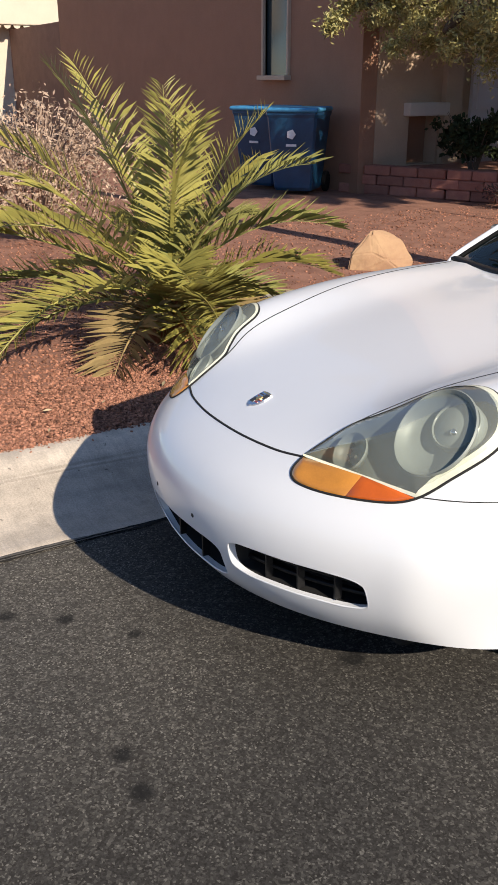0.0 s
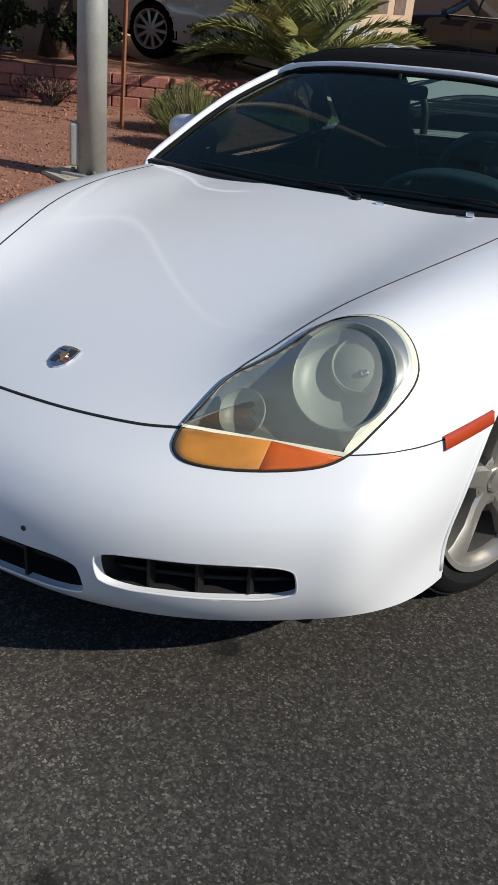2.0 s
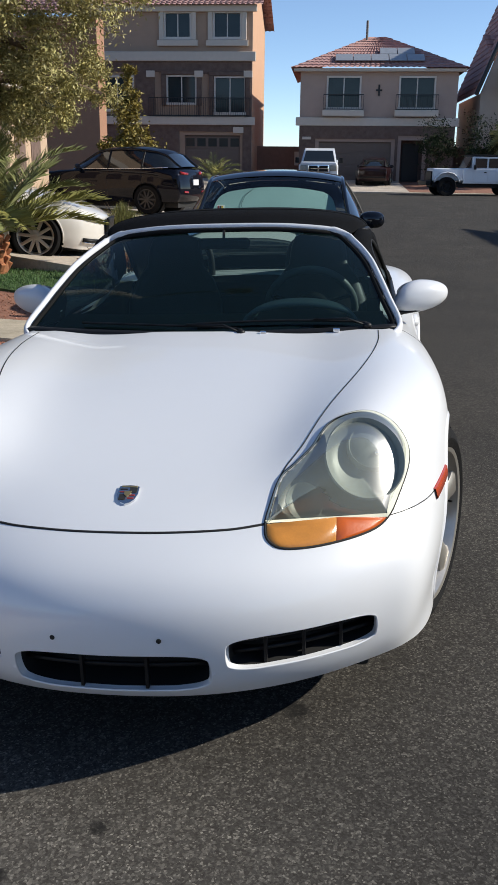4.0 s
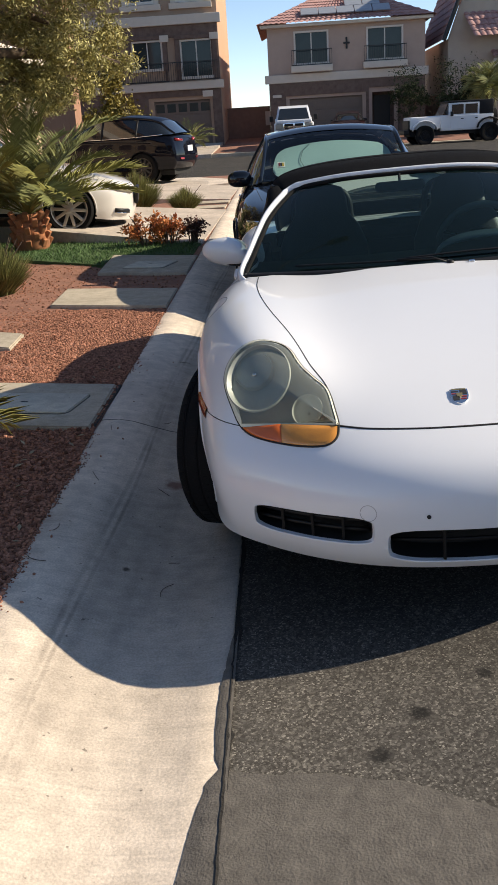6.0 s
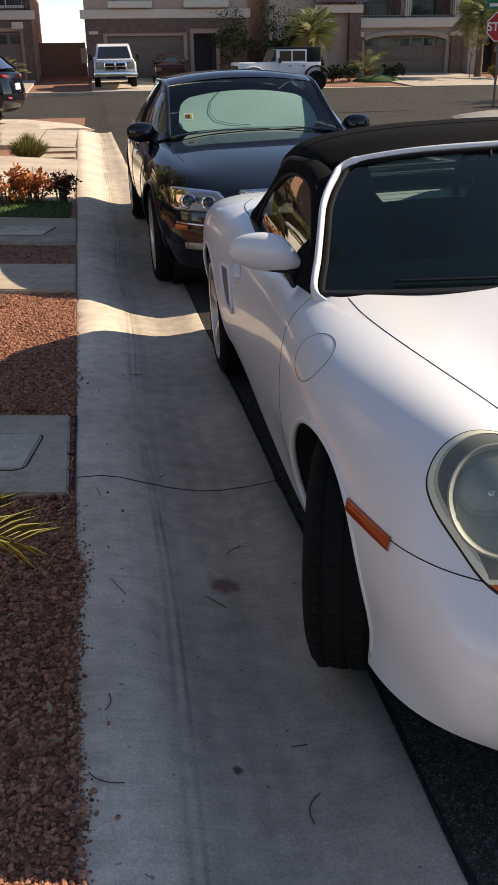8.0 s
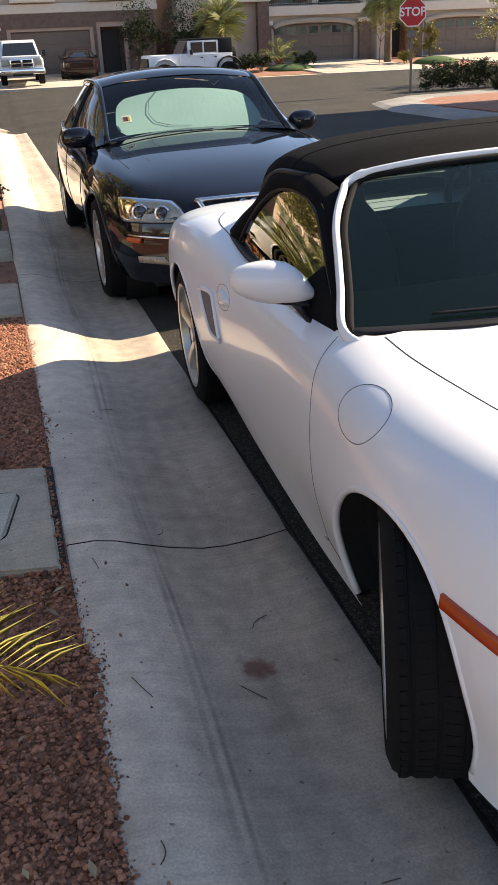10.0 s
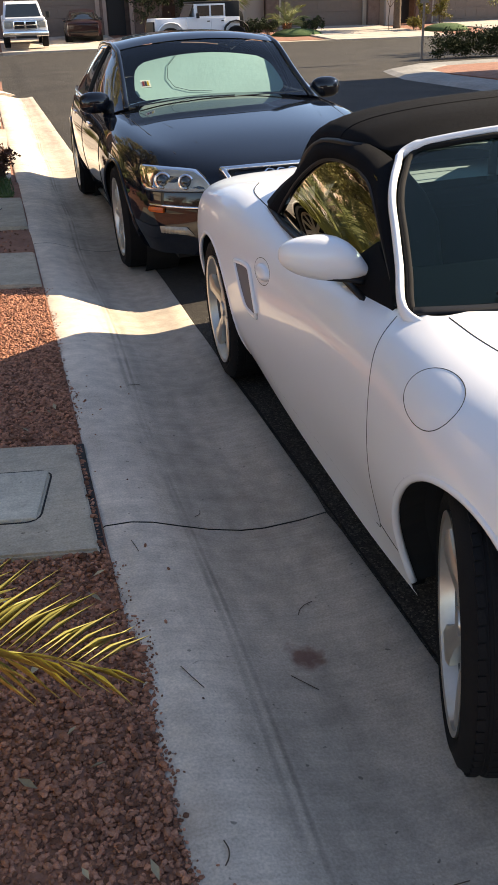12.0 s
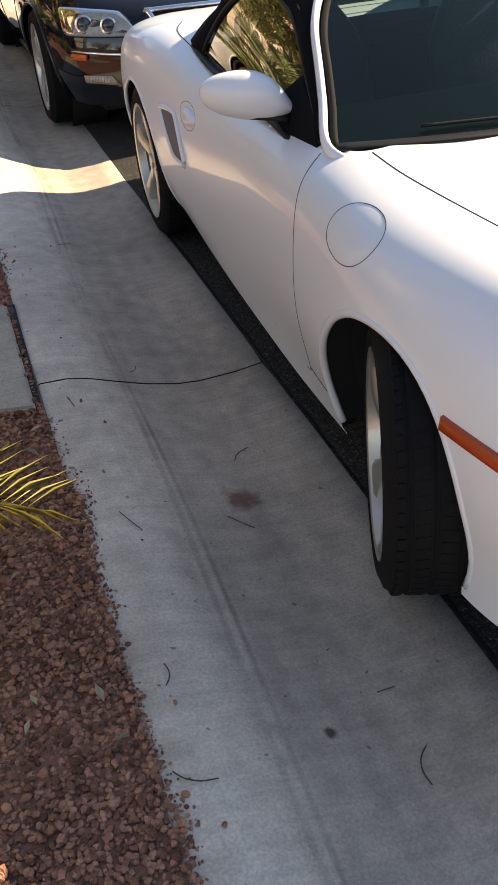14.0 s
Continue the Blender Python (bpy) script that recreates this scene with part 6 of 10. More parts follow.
M_LAMPSILVER = material("lamp chrome bowl", (0.42, 0.39, 0.33), 0.35, metal=0.45, vary=0.3, scale=30, bump=0.3, bump_scale=60)
for s in (1, -1):
    hl = [(p.x * s, p.y) for p in spline([(0.435, 0.600, 0), (0.46, 0.592, 0), (0.60, 0.588, 0), (0.74, 0.588, 0), (0.80, 0.596, 0), (0.808, 0.65, 0), (0.803, 0.705, 0), (0.78, 0.722, 0), (0.66, 0.716, 0), (0.53, 0.704, 0), (0.50, 0.690, 0)], 4, True)]
    lamp = link("headlight", *front_fan(hl, (0.006, 0.002, 0.002), (1.0, 0.9, 0.4)), M_LAMPSILVER, saloon, "clear headlight with round projector")
    part("lamp_edge", tube_bm([on_front(x, z, 0.006) for x, z in hl], 0.005, 6, True), M_BLACKTRIM, lamp)
    for cx, cz, rr in ((0.705, 0.650, 0.050), (0.585, 0.645, 0.046)):
        q = on_front(cx * s, cz, 0.004)
        mm = Matrix.Translation(q) @ Vector((0.12 * s, -1, 0.12)).to_track_quat("Z", "Y").to_matrix().to_4x4()
        part("projector", lathe_bm([(rr, 0.0), (rr, 0.012), (rr * .82, 0.018), (rr * .78, 0.006), (rr * .5, 0.012), (rr * .2, 0.02), (0.002, 0.021)], 28, mm), M_CHROME, lamp, smooth=True, angle=45)
        part("projector_lens", lathe_bm([(rr * .74, 0.010), (rr * .6, 0.018), (rr * .3, 0.024), (0.002, 0.026)], 24, mm), M_DARKGLASS, lamp, smooth=True)
    lens = link("lens", *front_fan(hl, (0.008, 0.022, 0.026, 0.026), (1.0, 0.95, 0.7, 0.3)), M_CLEAR, lamp)
    lens.visible_shadow = False
    strip = [on_front(x * s, z, 0.012) for x, z in ((0.40, 0.500), (0.50, 0.500), (0.60, 0.503), (0.70, 0.508), (0.78, 0.512))]
    part("chrome_strip", tube_bm(strip, 0.008, 6), M_CHROME, saloon, smooth=True)
    part("indicator", tube_bm([on_front(x * s, z, 0.008) for x, z in ((0.715, 0.483), (0.75, 0.484), (0.785, 0.486))], 0.018, 6), M_ORANGE, saloon, "orange corner reflector")
    fog = [(0.56, 0.335), (0.74, 0.345), (0.745, 0.385), (0.60, 0.385)]
    fl = link("fog_light", *front_fan([(x * s, z) for x, z in fog], (0.004, 0.012), (1.0, 0.9)), M_LAMPSILVER, saloon, "ribbed fog light")
    for k in range(9):
        part("fog_rib", tube_bm([on_front((0.60 + 0.0155 * k) * s, 0.345, 0.013), on_front((0.595 + 0.0155 * k) * s, 0.38, 0.013)], 0.0022, 5), M_LAMPSILVER, fl)
grille = [(-0.33, 0.70), (0.33, 0.70), (0.345, 0.66), (0.28, 0.36), (0.22, 0.30), (-0.22, 0.30), (-0.28, 0.36), (-0.345, 0.66)]
gr = link("grille", *front_fan(grille, (0.004, 0.004), (1.0, 0.96)), M_CAVITY, saloon)
part("grille_frame", tube_bm([on_front(p.x, p.y, 0.012) for p in spline([(x, z, 0) for x, z in grille], 4, True)], 0.016, 8, True), M_CHROME, gr, smooth=True)
for k in range(9):
    z = 0.33 + 0.042 * k
    w = 0.21 + 0.12 * min(1, k / 6)
    part("grille_slat", tube_bm([on_front(x, z, 0.010) for x in np.linspace(-w, w, 7)], 0.007, 6), M_BLACKTRIM, gr)
for k in range(4):
    cx = -0.105 + 0.07 * k
    ring = [on_front(cx + 0.042 * math.cos(a), 0.645 + 0.042 * math.sin(a), 0.018) for a in np.linspace(0, 2 * math.pi, 24, endpoint=False)]
    part("emblem_ring", tube_bm(ring, 0.005, 6, True), M_CHROME, gr)
part("plate_holder", boxed(-0.16, -0.945, 0.42, 0.16, -0.915, 0.52, 0.006), M_BLACKTRIM, saloon)
# sun shade, sticker, wipers


def shade_pt(u, w):
    return Vector((u * (0.60 - 0.075 * w) * (1 - 0.14 * abs(2 * w - 1) ** 4), 0.955 + 0.36 * w - 0.02 * u * u, 0.985 + 0.275 * w - 0.015 * u * u - 0.03 * w * u * u))


sh = link("sun_shade", *patch(shade_pt, 16, 10), M_SHADE, saloon, "reflective silver-green sun shade")
part("shade_seam", tube_bm([shade_pt(u, w) + Vector((0, -0.006, 0.006)) for u, w in ((-0.42, 1.0), (-0.52, 0.75), (-0.55, 0.45), (-0.48, 0.22), (-0.30, 0.10), (0.0, 0.05))], 0.0018, 5), M_DASH, sh)
q = shade_pt(-0.86, 0.30) + Vector((0, -0.035, 0.03))
stick = part("window_sticker", boxed(-0.036, -0.003, -0.036, 0.036, 0.003, 0.036, 0, Matrix.Translation(q) @ pose(0, 0, 0, -50)), M_SIGNWHITE, saloon, "small printed window sticker")
for dx, mt in ((-0.017, M_REDENAMEL), (0.0, M_BADGEBLACK), (0.017, material("sticker yellow", (0.6, 0.4, 0.02), 0.6))):
    part("sticker_bar", boxed(dx - 0.007, -0.006, -0.022, dx + 0.007, -0.0032, 0.022, 0, Matrix.Translation(q) @ pose(0, 0, 0, -50)), mt, stick)
part("dash_top", boxed(-0.70, 0.75, 0.80, 0.70, 1.3, 0.94, 0.03), M_DASH, saloon)
for a, b in (((-0.6, 0.73, 0.958), (0.12, 0.765, 0.982)), ((0.0, 0.73, 0.972), (0.66, 0.78, 0.972))):
    part("wiper", tube_bm([a, ((a[0] + b[0]) / 2, a[1] + 0.035, max(a[2], b[2]) + 0.004), b], 0.005, 6), M_BLACKTRIM, saloon)
for s in (1, -1):
    part("hood_crease", tube_bm([Vector(a_tree.ray_cast(Vector((s * x, y, 3)), Vector((0, 0, -1)))[0]) for x, y in ((0.36, -0.72), (0.44, -0.4), (0.52, 0.0), (0.60, 0.4), (0.64, 0.62))], 0.002, 6), M_BLACKPAINT, a_parts["hood"], smooth=True)
    part("hood_gap", tube_bm([Vector(a_tree.ray_cast(Vector((s * x, y, 3)), Vector((0, 0, -1)))[0]) for x, y in ((0.46, -0.78), (0.60, -0.5), (0.68, -0.1), (0.72, 0.3), (0.75, 0.68))], 0.003, 5), M_GAP, saloon)

# white saloon on the sloping driveway: nose towards the street
wcar_m = pose(-3.75, 10.25, 0.10, 0, 0, 0) @ pose(0, 0, 0, 0, 0, 98) @ pose(0, 0, 0, 6.5, 0, 0)
white_saloon, w_tree, w_parts = closed_car(sedan_spec(name="sedan", paint=M_PEARL, mirror_mat=M_PEARL, trim=M_CHROME), wcar_m, "pearl white saloon parked nose out on the sloping driveway")
for s in (1, -1):
    lamp = part("headlight", tube_bm([Vector(w_tree.ray_cast(Vector((s * x, -3, z)), Vector((0, 1, 0)))[0]) for x, z in ((0.42, 0.60), (0.55, 0.62), (0.68, 0.64), (0.76, 0.66))], 0.045, 8, flat=0.8), M_LAMPSILVER, white_saloon, smooth=True)
    part("fog_light", tube_bm([Vector(w_tree.ray_cast(Vector((s * x, -3, z)), Vector((0, 1, 0)))[0]) for x, z in ((0.50, 0.33), (0.62, 0.335), (0.74, 0.345))], 0.04, 8, flat=0.8), M_BLACKTRIM, white_saloon, smooth=True)
    part("fog_trim", tube_bm([Vector(w_tree.ray_cast(Vector((s * x, -3, z)), Vector((0, 1, 0)))[0]) + Vector((0, -.03, 0)) for x, z in ((0.50, 0.305), (0.62, 0.30), (0.74, 0.315))], 0.012, 6), M_CHROME, white_saloon, smooth=True)
part("grille", boxed(-0.34, -0.935, 0.42, 0.34, -0.88, 0.66, 0.03), M_BLACKTRIM, white_saloon)
# dark wagon, tail towards the street
suv_spec = sedan_spec(name="suv", rim_mat=material("dark alloy", (0.05, 0.05, 0.052), 0.4, metal=0.6, vary=0.2, scale=9), paint=M_NAVY, mirror_mat=M_NAVY, category="car", R=0.37, rim_r=0.25, wheelbase=2.75, bumper_z=0.60,
                      high=[curve_of([(-0.62, .28), (3.78, .32)]), curve_of([(-0.62, .42), (3.78, .46)]), curve_of([(-0.62, .60), (3.78, .66)]), curve_of([(-0.62, .78), (0, .86), (3.78, .92)]), curve_of([(-0.62, .90), (0, 1.0), (1.5, 1.08), (3.78, 1.12)])],
                      rows=[(-0.80, .30, .27), (-0.86, .32, .42), (-0.87, .32, .6), (-0.85, .31, .76), (-0.80, .28, .90)], tail=[3.62, 3.72, 3.74, 3.70, 3.62],
                      spine=curve_of([(-0.80, .90), (-0.6, .98), (0, 1.06), (0.75, 1.12), (3.62, 1.15)]), crest=curve_of([(-0.6, .94), (0, 1.04), (1, 1.09), (3.62, 1.13)]), ends=(-0.62, 3.5),
                      side_c=[-0.60, -0.32, 0.0, 0.38, 0.75, 1.2, 1.8, 2.3, 2.75, 3.1, 3.35], side_y=[-0.42, -0.22, 0.03, 0.40, 0.85, 1.3, 1.85, 2.3, 2.75, 3.08, 3.32],
                      green=[(0.55, .80, 1.08, .64, 1.10, 1.13), (0.9, .84, 1.09, .62, 1.30, 1.33), (1.3, .86, 1.1, .60, 1.52, 1.58), (1.9, .87, 1.1, .60, 1.60, 1.66), (2.7, .86, 1.12, .58, 1.56, 1.63), (3.15, .83, 1.14, .56, 1.46, 1.52), (3.42, .79, 1.15, .56, 1.25, 1.28), (3.55, .76, 1.15, .56, 1.16, 1.18)],
                      roof=(1.3, 3.15), posts=(1.65, 2.6), seams=(0.55, 1.65, 2.6), mirror=(0.85, 1.15, 0.98), cowl=(0.55, 1.1), trim=M_CHROME)
suv, s_tree, _ = closed_car(suv_spec, pose(-6.7, 21.8, 0.16, 0, 0, -104) @ pose(0, 0, 0, 0, 0, 0), "dark blue sport utility wagon parked tail out on a driveway")
for s in (1, -1):
    part("tail_light", tube_bm([Vector(s_tree.ray_cast(Vector((s * x, 6, z)), Vector((0, -1, 0)))[0]) for x, z in ((0.40, 1.00), (0.55, 1.01), (0.68, 1.03))], 0.05, 8, flat=0.7), M_TAIL, suv, smooth=True)
    part("rear_reflector", tube_bm([Vector(s_tree.ray_cast(Vector((s * x, 6, z)), Vector((0, -1, 0)))[0]) for x, z in ((0.45, 0.55), (0.62, 0.56))], 0.025, 6), M_TAIL, suv)
part("rear_plate", boxed(-0.17, 3.715, 0.72, 0.17, 3.74, 0.86, 0.005), M_SIGNWHITE, suv)
# dark red car beside the pickup
red_car, r_tree, _ = closed_car(sedan_spec(name="sedan", paint=M_MAROON, mirror_mat=M_MAROON), pose(2.9, 50.0, 0.42, 0, 0, 175), "dark red saloon parked before a garage, tail to the street", 2)
part("tail_band", boxed(-0.72, 4.02, 0.74, 0.72, 4.10, 0.84, 0.02), M_MAROON, red_car)
part("rear_bumper_bar", boxed(-0.70, 4.05, 0.40, 0.70, 4.13, 0.46, 0.02), M_BLACKTRIM, red_car)


def box_truck_parts(root, specs):
    for name, b, mat, bev in specs:
        part(name, boxed(*b, bev, None, 3), mat, root, smooth=True, angle=35)


# white pickup, nose towards us
pick = tagged(empty("pickup_truck", pose(-0.25, 43.9, 0.35, 0, 0, 0)), "white full-size pickup truck facing the street on a driveway", "truck")
box_truck_parts(pick, [("body", (-0.98, -0.70, 0.50, 0.98, 4.6, 1.12), M_WHITE, 0.10), ("hood", (-0.90, -0.78, 1.05, 0.90, 0.75, 1.24), M_WHITE, 0.10), ("bed", (-0.97, 2.9, 1.0, 0.97, 4.6, 1.35), M_WHITE, 0.06), ("front_bumper", (-1.0, -0.98, 0.45, 1.0, -0.66, 0.68), M_CHROME, 0.06), ("grille", (-0.52, -0.86, 0.74, 0.52, -0.74, 1.10), M_CHROME, 0.05), ("lower_grille", (-0.45, -1.0, 0.38, 0.45, -0.85, 0.48), M_BLACKTRIM, 0.02)])
for x0, x1, z0, z1 in ((-0.46, -0.04, 0.93, 1.05), (0.04, 0.46, 0.93, 1.05), (-0.46, -0.04, 0.78, 0.89), (0.04, 0.46, 0.78, 0.89)):
    part("grille_opening", boxed(x0, -0.875, z0, x1, -0.84, z1, 0.01), M_BLACKTRIM, pick)
for s in (1, -1):
    part("headlight", boxed(s * 0.74 - 0.17, -0.80, 0.80, s * 0.74 + 0.17, -0.70, 1.06, 0.05, None, 3), M_LAMPSILVER, pick, smooth=True)
    part("door_mirror", boxed(s * 1.12 - 0.10, 0.85, 1.18, s * 1.12 + 0.10, 0.98, 1.45, 0.04, None, 3), M_BLACKTRIM, pick, smooth=True)
    for y in (0, 3.6):
        plain_wheel(pick, (s * 0.85, y, 0.40), s, 0.40, 0.27, 0.23, 8, M_RIM, 28)
bm = bmesh.new()
cab = [(0.55, 1.14), (1.35, 1.86), (2.0, 1.93), (2.75, 1.90), (2.95, 1.14)]
rows = [[bm.verts.new((s * (0.92 - 0.16 * (z - 1.14) / 0.8), y, z)) for y, z in cab] for s in (1, -1)]
bm.faces.new(rows[0]), bm.faces.new(rows[1][::-1])
for k in range(5):
    bm.faces.new((rows[0][k], rows[0][(k + 1) % 5], rows[1][(k + 1) % 5], rows[1][k]))
bmesh.ops.bevel(bm, geom=bm.edges[:], offset=0.06, segments=3, affect="EDGES")
part("cab", bm, M_WHITE, pick, smooth=True, angle=40)
bm = bmesh.new()
q = [(-0.80, 0.66, 1.22), (0.80, 0.66, 1.22), (0.68, 1.25, 1.76), (-0.68, 1.25, 1.76)]
a, b = [bm.verts.new(Vector(p) + Vector((0, -0.03, 0.03))) for p in q], [bm.verts.new(Vector(p) + Vector((0, 0.02, -0.02))) for p in q]
bm.faces.new(a), bm.faces.new(b[::-1])
for k in range(4):
    bm.faces.new((a[k], a[(k + 1) % 4], b[(k + 1) % 4], b[k]))
part("windscreen", bm, M_DARKGLASS, pick)

# white four-wheel drive along the far kerb, nose to the left
off_roader = tagged(empty("off_road_car", pose(5.45, 39.7, 0.14, 0, 0, -83)), "white boxy off-road car with black top and spare wheel", "car")
box_truck_parts(off_roader, [("body", (-0.72, 0.75, 0.55, 0.72, 3.15, 1.22), M_WHITE, 0.05), ("hood", (-0.66, -0.62, 0.66, 0.66, 0.82, 1.21), M_WHITE, 0.08), ("grille", (-0.55, -0.68, 0.62, 0.55, -0.56, 1.08), M_BLACKTRIM, 0.04), ("front_bumper", (-0.85, -0.95, 0.48, 0.85, -0.72, 0.68), M_BLACKTRIM, 0.04), ("rear_bumper", (-0.85, 3.18, 0.46, 0.85, 3.36, 0.66), M_BLACKTRIM, 0.04), ("chassis", (-0.55, -0.6, 0.38, 0.55, 3.1, 0.60), M_CAVITY, 0.02),
                       ("cabin", (-0.70, 1.12, 1.16, 0.70, 3.12, 1.72), M_WHITE, 0.06), ("roof", (-0.72, 1.08, 1.715, 0.72, 3.16, 1.80), M_BLACKTRIM, 0.05), ("rear_top", (-0.725, 2.50, 1.18, 0.725, 3.15, 1.76), M_BLACKTRIM, 0.04)])
for s in (1, -1):
    for y0, y1 in ((1.25, 1.78), (1.86, 2.42)):
        part("side_glass", boxed(s * 0.695, y0, 1.24, s * 0.712, y1, 1.64, 0.004), M_DARKGLASS, off_roader)
    for y0, y1 in ((1.20, 1.82), (1.84, 2.46)):
        part("door", boxed(s * 0.715, y0, 0.62, s * 0.735, y1, 1.17, 0.008), M_WHITE, off_roader)
        part("door_handle", boxed(s * 0.735, y1 - 0.16, 1.02, s * 0.755, y1 - 0.05, 1.06, 0.004), M_BLACKTRIM, off_roader)
    part("door_mirror", boxed(s * 0.86 - 0.09, 1.16, 1.16, s * 0.86 + 0.09, 1.26, 1.36, 0.03), M_BLACKTRIM, off_roader)
    for y in (0, 2.95):
        plain_wheel(off_roader, (s * 0.78, y, 0.42), s, 0.42, 0.28, 0.22, 5, M_BLACKTRIM, 28)
        bm = bmesh.new()
        line = [(s * 0.80, y + 0.56 * math.cos(radians(a)), 0.58 + 0.46 * math.sin(radians(a))) for a in (5, 30, 60, 90, 120, 150, 175)]
        b_tube(bm, line, 0.11, 8, flat=0.3)
        part("fender", bm, M_WHITE if y == 0 else M_BLACKTRIM, off_roader, smooth=True)
spare = plain_wheel(off_roader, (0, 3.32, 1.02), 1, 0.40, 0.26, 0.21, 5, M_BLACKTRIM, 28)
spare.name = "spare_wheel"
spare.matrix_local = pose(0, 3.34, 1.02, 0, 0, 90)
bm = bmesh.new()
q = [(-0.62, 0.86, 1.18), (0.62, 0.86, 1.18), (0.60, 1.12, 1.70), (-0.60, 1.12, 1.70)]
a, b = [bm.verts.new(Vector(p) + Vector((0, -0.02, 0))) for p in q], [bm.verts.new(Vector(p) + Vector((0, 0.03, 0))) for p in q]
bm.faces.new(a), bm.faces.new(b[::-1])
for k in range(4):
    bm.faces.new((a[k], a[(k + 1) % 4], b[(k + 1) % 4], b[k]))
part("windscreen", bm, M_DARKGLASS, off_roader)
# ---- ground, kerb, yard ----
DRIFT = -0.0135        # the kerb runs at a slight angle to the roadster


def tag(ob, label, category, kind="", group=""):
    return tagged(ob, label, category, group, kind)


road_z = curve_of([(-0.76, -0.070), (-0.4, -0.050), (0.0, -0.022), (0.4, 0.0), (0.9, 0.0), (2.0, 0.02), (4.0, 0.03)])


def ground_z(x, y):
    xs = x - DRIFT * y
    z = road_z(xs) if xs > -0.7345 else -0.12
    if y > 20:
        z += 0.14 * min(1.0, (y - 20) / 16)
    return z


xs = [-400, -120, -60, -30, -15, -8, -4, -2, -1.0, -0.733, -0.6, -0.4, -0.2, 0, 0.2, 0.4, 0.7, 1.0, 1.5, 2, 3, 4, 6, 9, 14, 25, 60, 120, 400]
ys = [-400, -100, -40, -20, -10, -6, -4, -3, -2, -1, 0, 1, 2, 4, 6, 9, 13, 17, 20, 22, 25, 28, 32, 36, 40, 46, 60, 120, 400]
shift = lambda x, y: DRIFT * max(-20, min(20, y)) if -1.5 < x < 3.5 else 0.0
verts = [(x + shift(x, y), y, ground_z(x + shift(x, y), y)) for y in ys for x in xs]
faces = [(j * len(xs) + i, j * len(xs) + i + 1, (j + 1) * len(xs) + i + 1, (j + 1) * len(xs) + i) for j in range(len(ys) - 1) for i in range(len(xs) - 1)]
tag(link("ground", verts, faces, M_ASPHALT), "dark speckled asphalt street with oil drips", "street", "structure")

kerb_prof = [(-1.502, -0.10), (-1.502, 0.010), (-1.482, 0.020), (-1.40, 0.020), (-1.33, 0.006), (-1.25, -0.022), (-1.15, -0.055), (-1.04, -0.080), (-0.96, -0.086), (-0.83, -0.078), (-0.738, -0.064), (-0.728, -0.072), (-0.725, -0.15)]
kerb = tag(empty("kerb"), "pale concrete roll kerb and gutter with tyre streaks", "kerb", "structure")
joints = [-13.0, -9.0, -4.9, 1.10, 5.2, 9.2, 13.2, 17.2, 20.2]
for y0, y1 in zip(joints, joints[1:]):
    n = max(8, int((y1 - y0) / 0.12))
    bm = bmesh.new()
    rows = []
    for k in range(n + 1):
        y = y0 + 0.004 + (y1 - y0 - 0.008) * k / n
        drop = 0.006 if k in (0, n) else 0.0
        row = []
        for i, (px, pz) in enumerate(kerb_prof):
            wob = 0.006 * noise.noise((px * 3, y * 2.3, 0)) if i >= 10 else 0.003 * noise.noise((y * 3, px, 5)) if i <= 2 else 0
            row.append(bm.verts.new((px + DRIFT * y + wob, y, pz - drop + 0.002 * noise.noise((px * 2, y, 3)))))
        rows.append(row)
    for a, b in zip(rows, rows[1:]):
        for i in range(len(a) - 1):
            bm.faces.new((a[i], a[i + 1], b[i + 1], b[i]))
    part("kerb_slab", bm, M_KERB, kerb, smooth=True, angle=50)
part("joint_filler", boxed(-1.536, 0.94, -0.1, -1.512, 1.71, 0.024), M_GAP, kerb)
part("joint_filler", boxed(-1.49, -13, -0.2, -0.745, 20, -0.115), M_GAP, kerb)

# the yard's soil, gently uneven, and the stones that lie on it
def yard_z(x, y):
    z = 0.004 + 0.012 * noise.noise((x * 1.3, y * 1.3, 0)) + 0.006 * noise.noise((x * 5, y * 5, 2))
    if x < -1.49:
        z += 0.014 * math.exp((x + 1.49) / 0.2)
    if x < -3.2:
        z += 0.02 * noise.noise((x * 0.7, y * 0.7, 7))
    return z


xs = [-1.492 - 0.10 * k for k in range(24)] + [-4.0 - 0.4 * k for k in range(20)] + [-13, -20, -40]
ys = [-14, -10, -8, -6] + [-5 + 0.2 * k for k in range(66)]
verts = [(x + DRIFT * y, y, yard_z(x, y)) for y in ys for x in xs]
faces = [(j * len(xs) + i + 1, j * len(xs) + i, (j + 1) * len(xs) + i, (j + 1) * len(xs) + i + 1) for j in range(len(ys) - 1) for i in range(len(xs) - 1)]
tag(link("yard", verts, faces, M_SOIL), "front yard of red soil and crushed rock", "yard", "structure")
verts = [(x, y, 0.0 + 0.14 * max(0, min(1, (y - 20) / 16))) for y in (8.0, 14, 20, 24.4) for x in (-1.62, -1.9, -3, -6, -10, -30)]
faces = [(j * 6 + i + 1, j * 6 + i, (j + 1) * 6 + i, (j + 1) * 6 + i + 1) for j in range(3) for i in range(5)]
tag(link("yard_beyond", verts, faces, M_SOIL), "red soil strip between the driveways", "yard", "structure")

rng = random.Random(4)


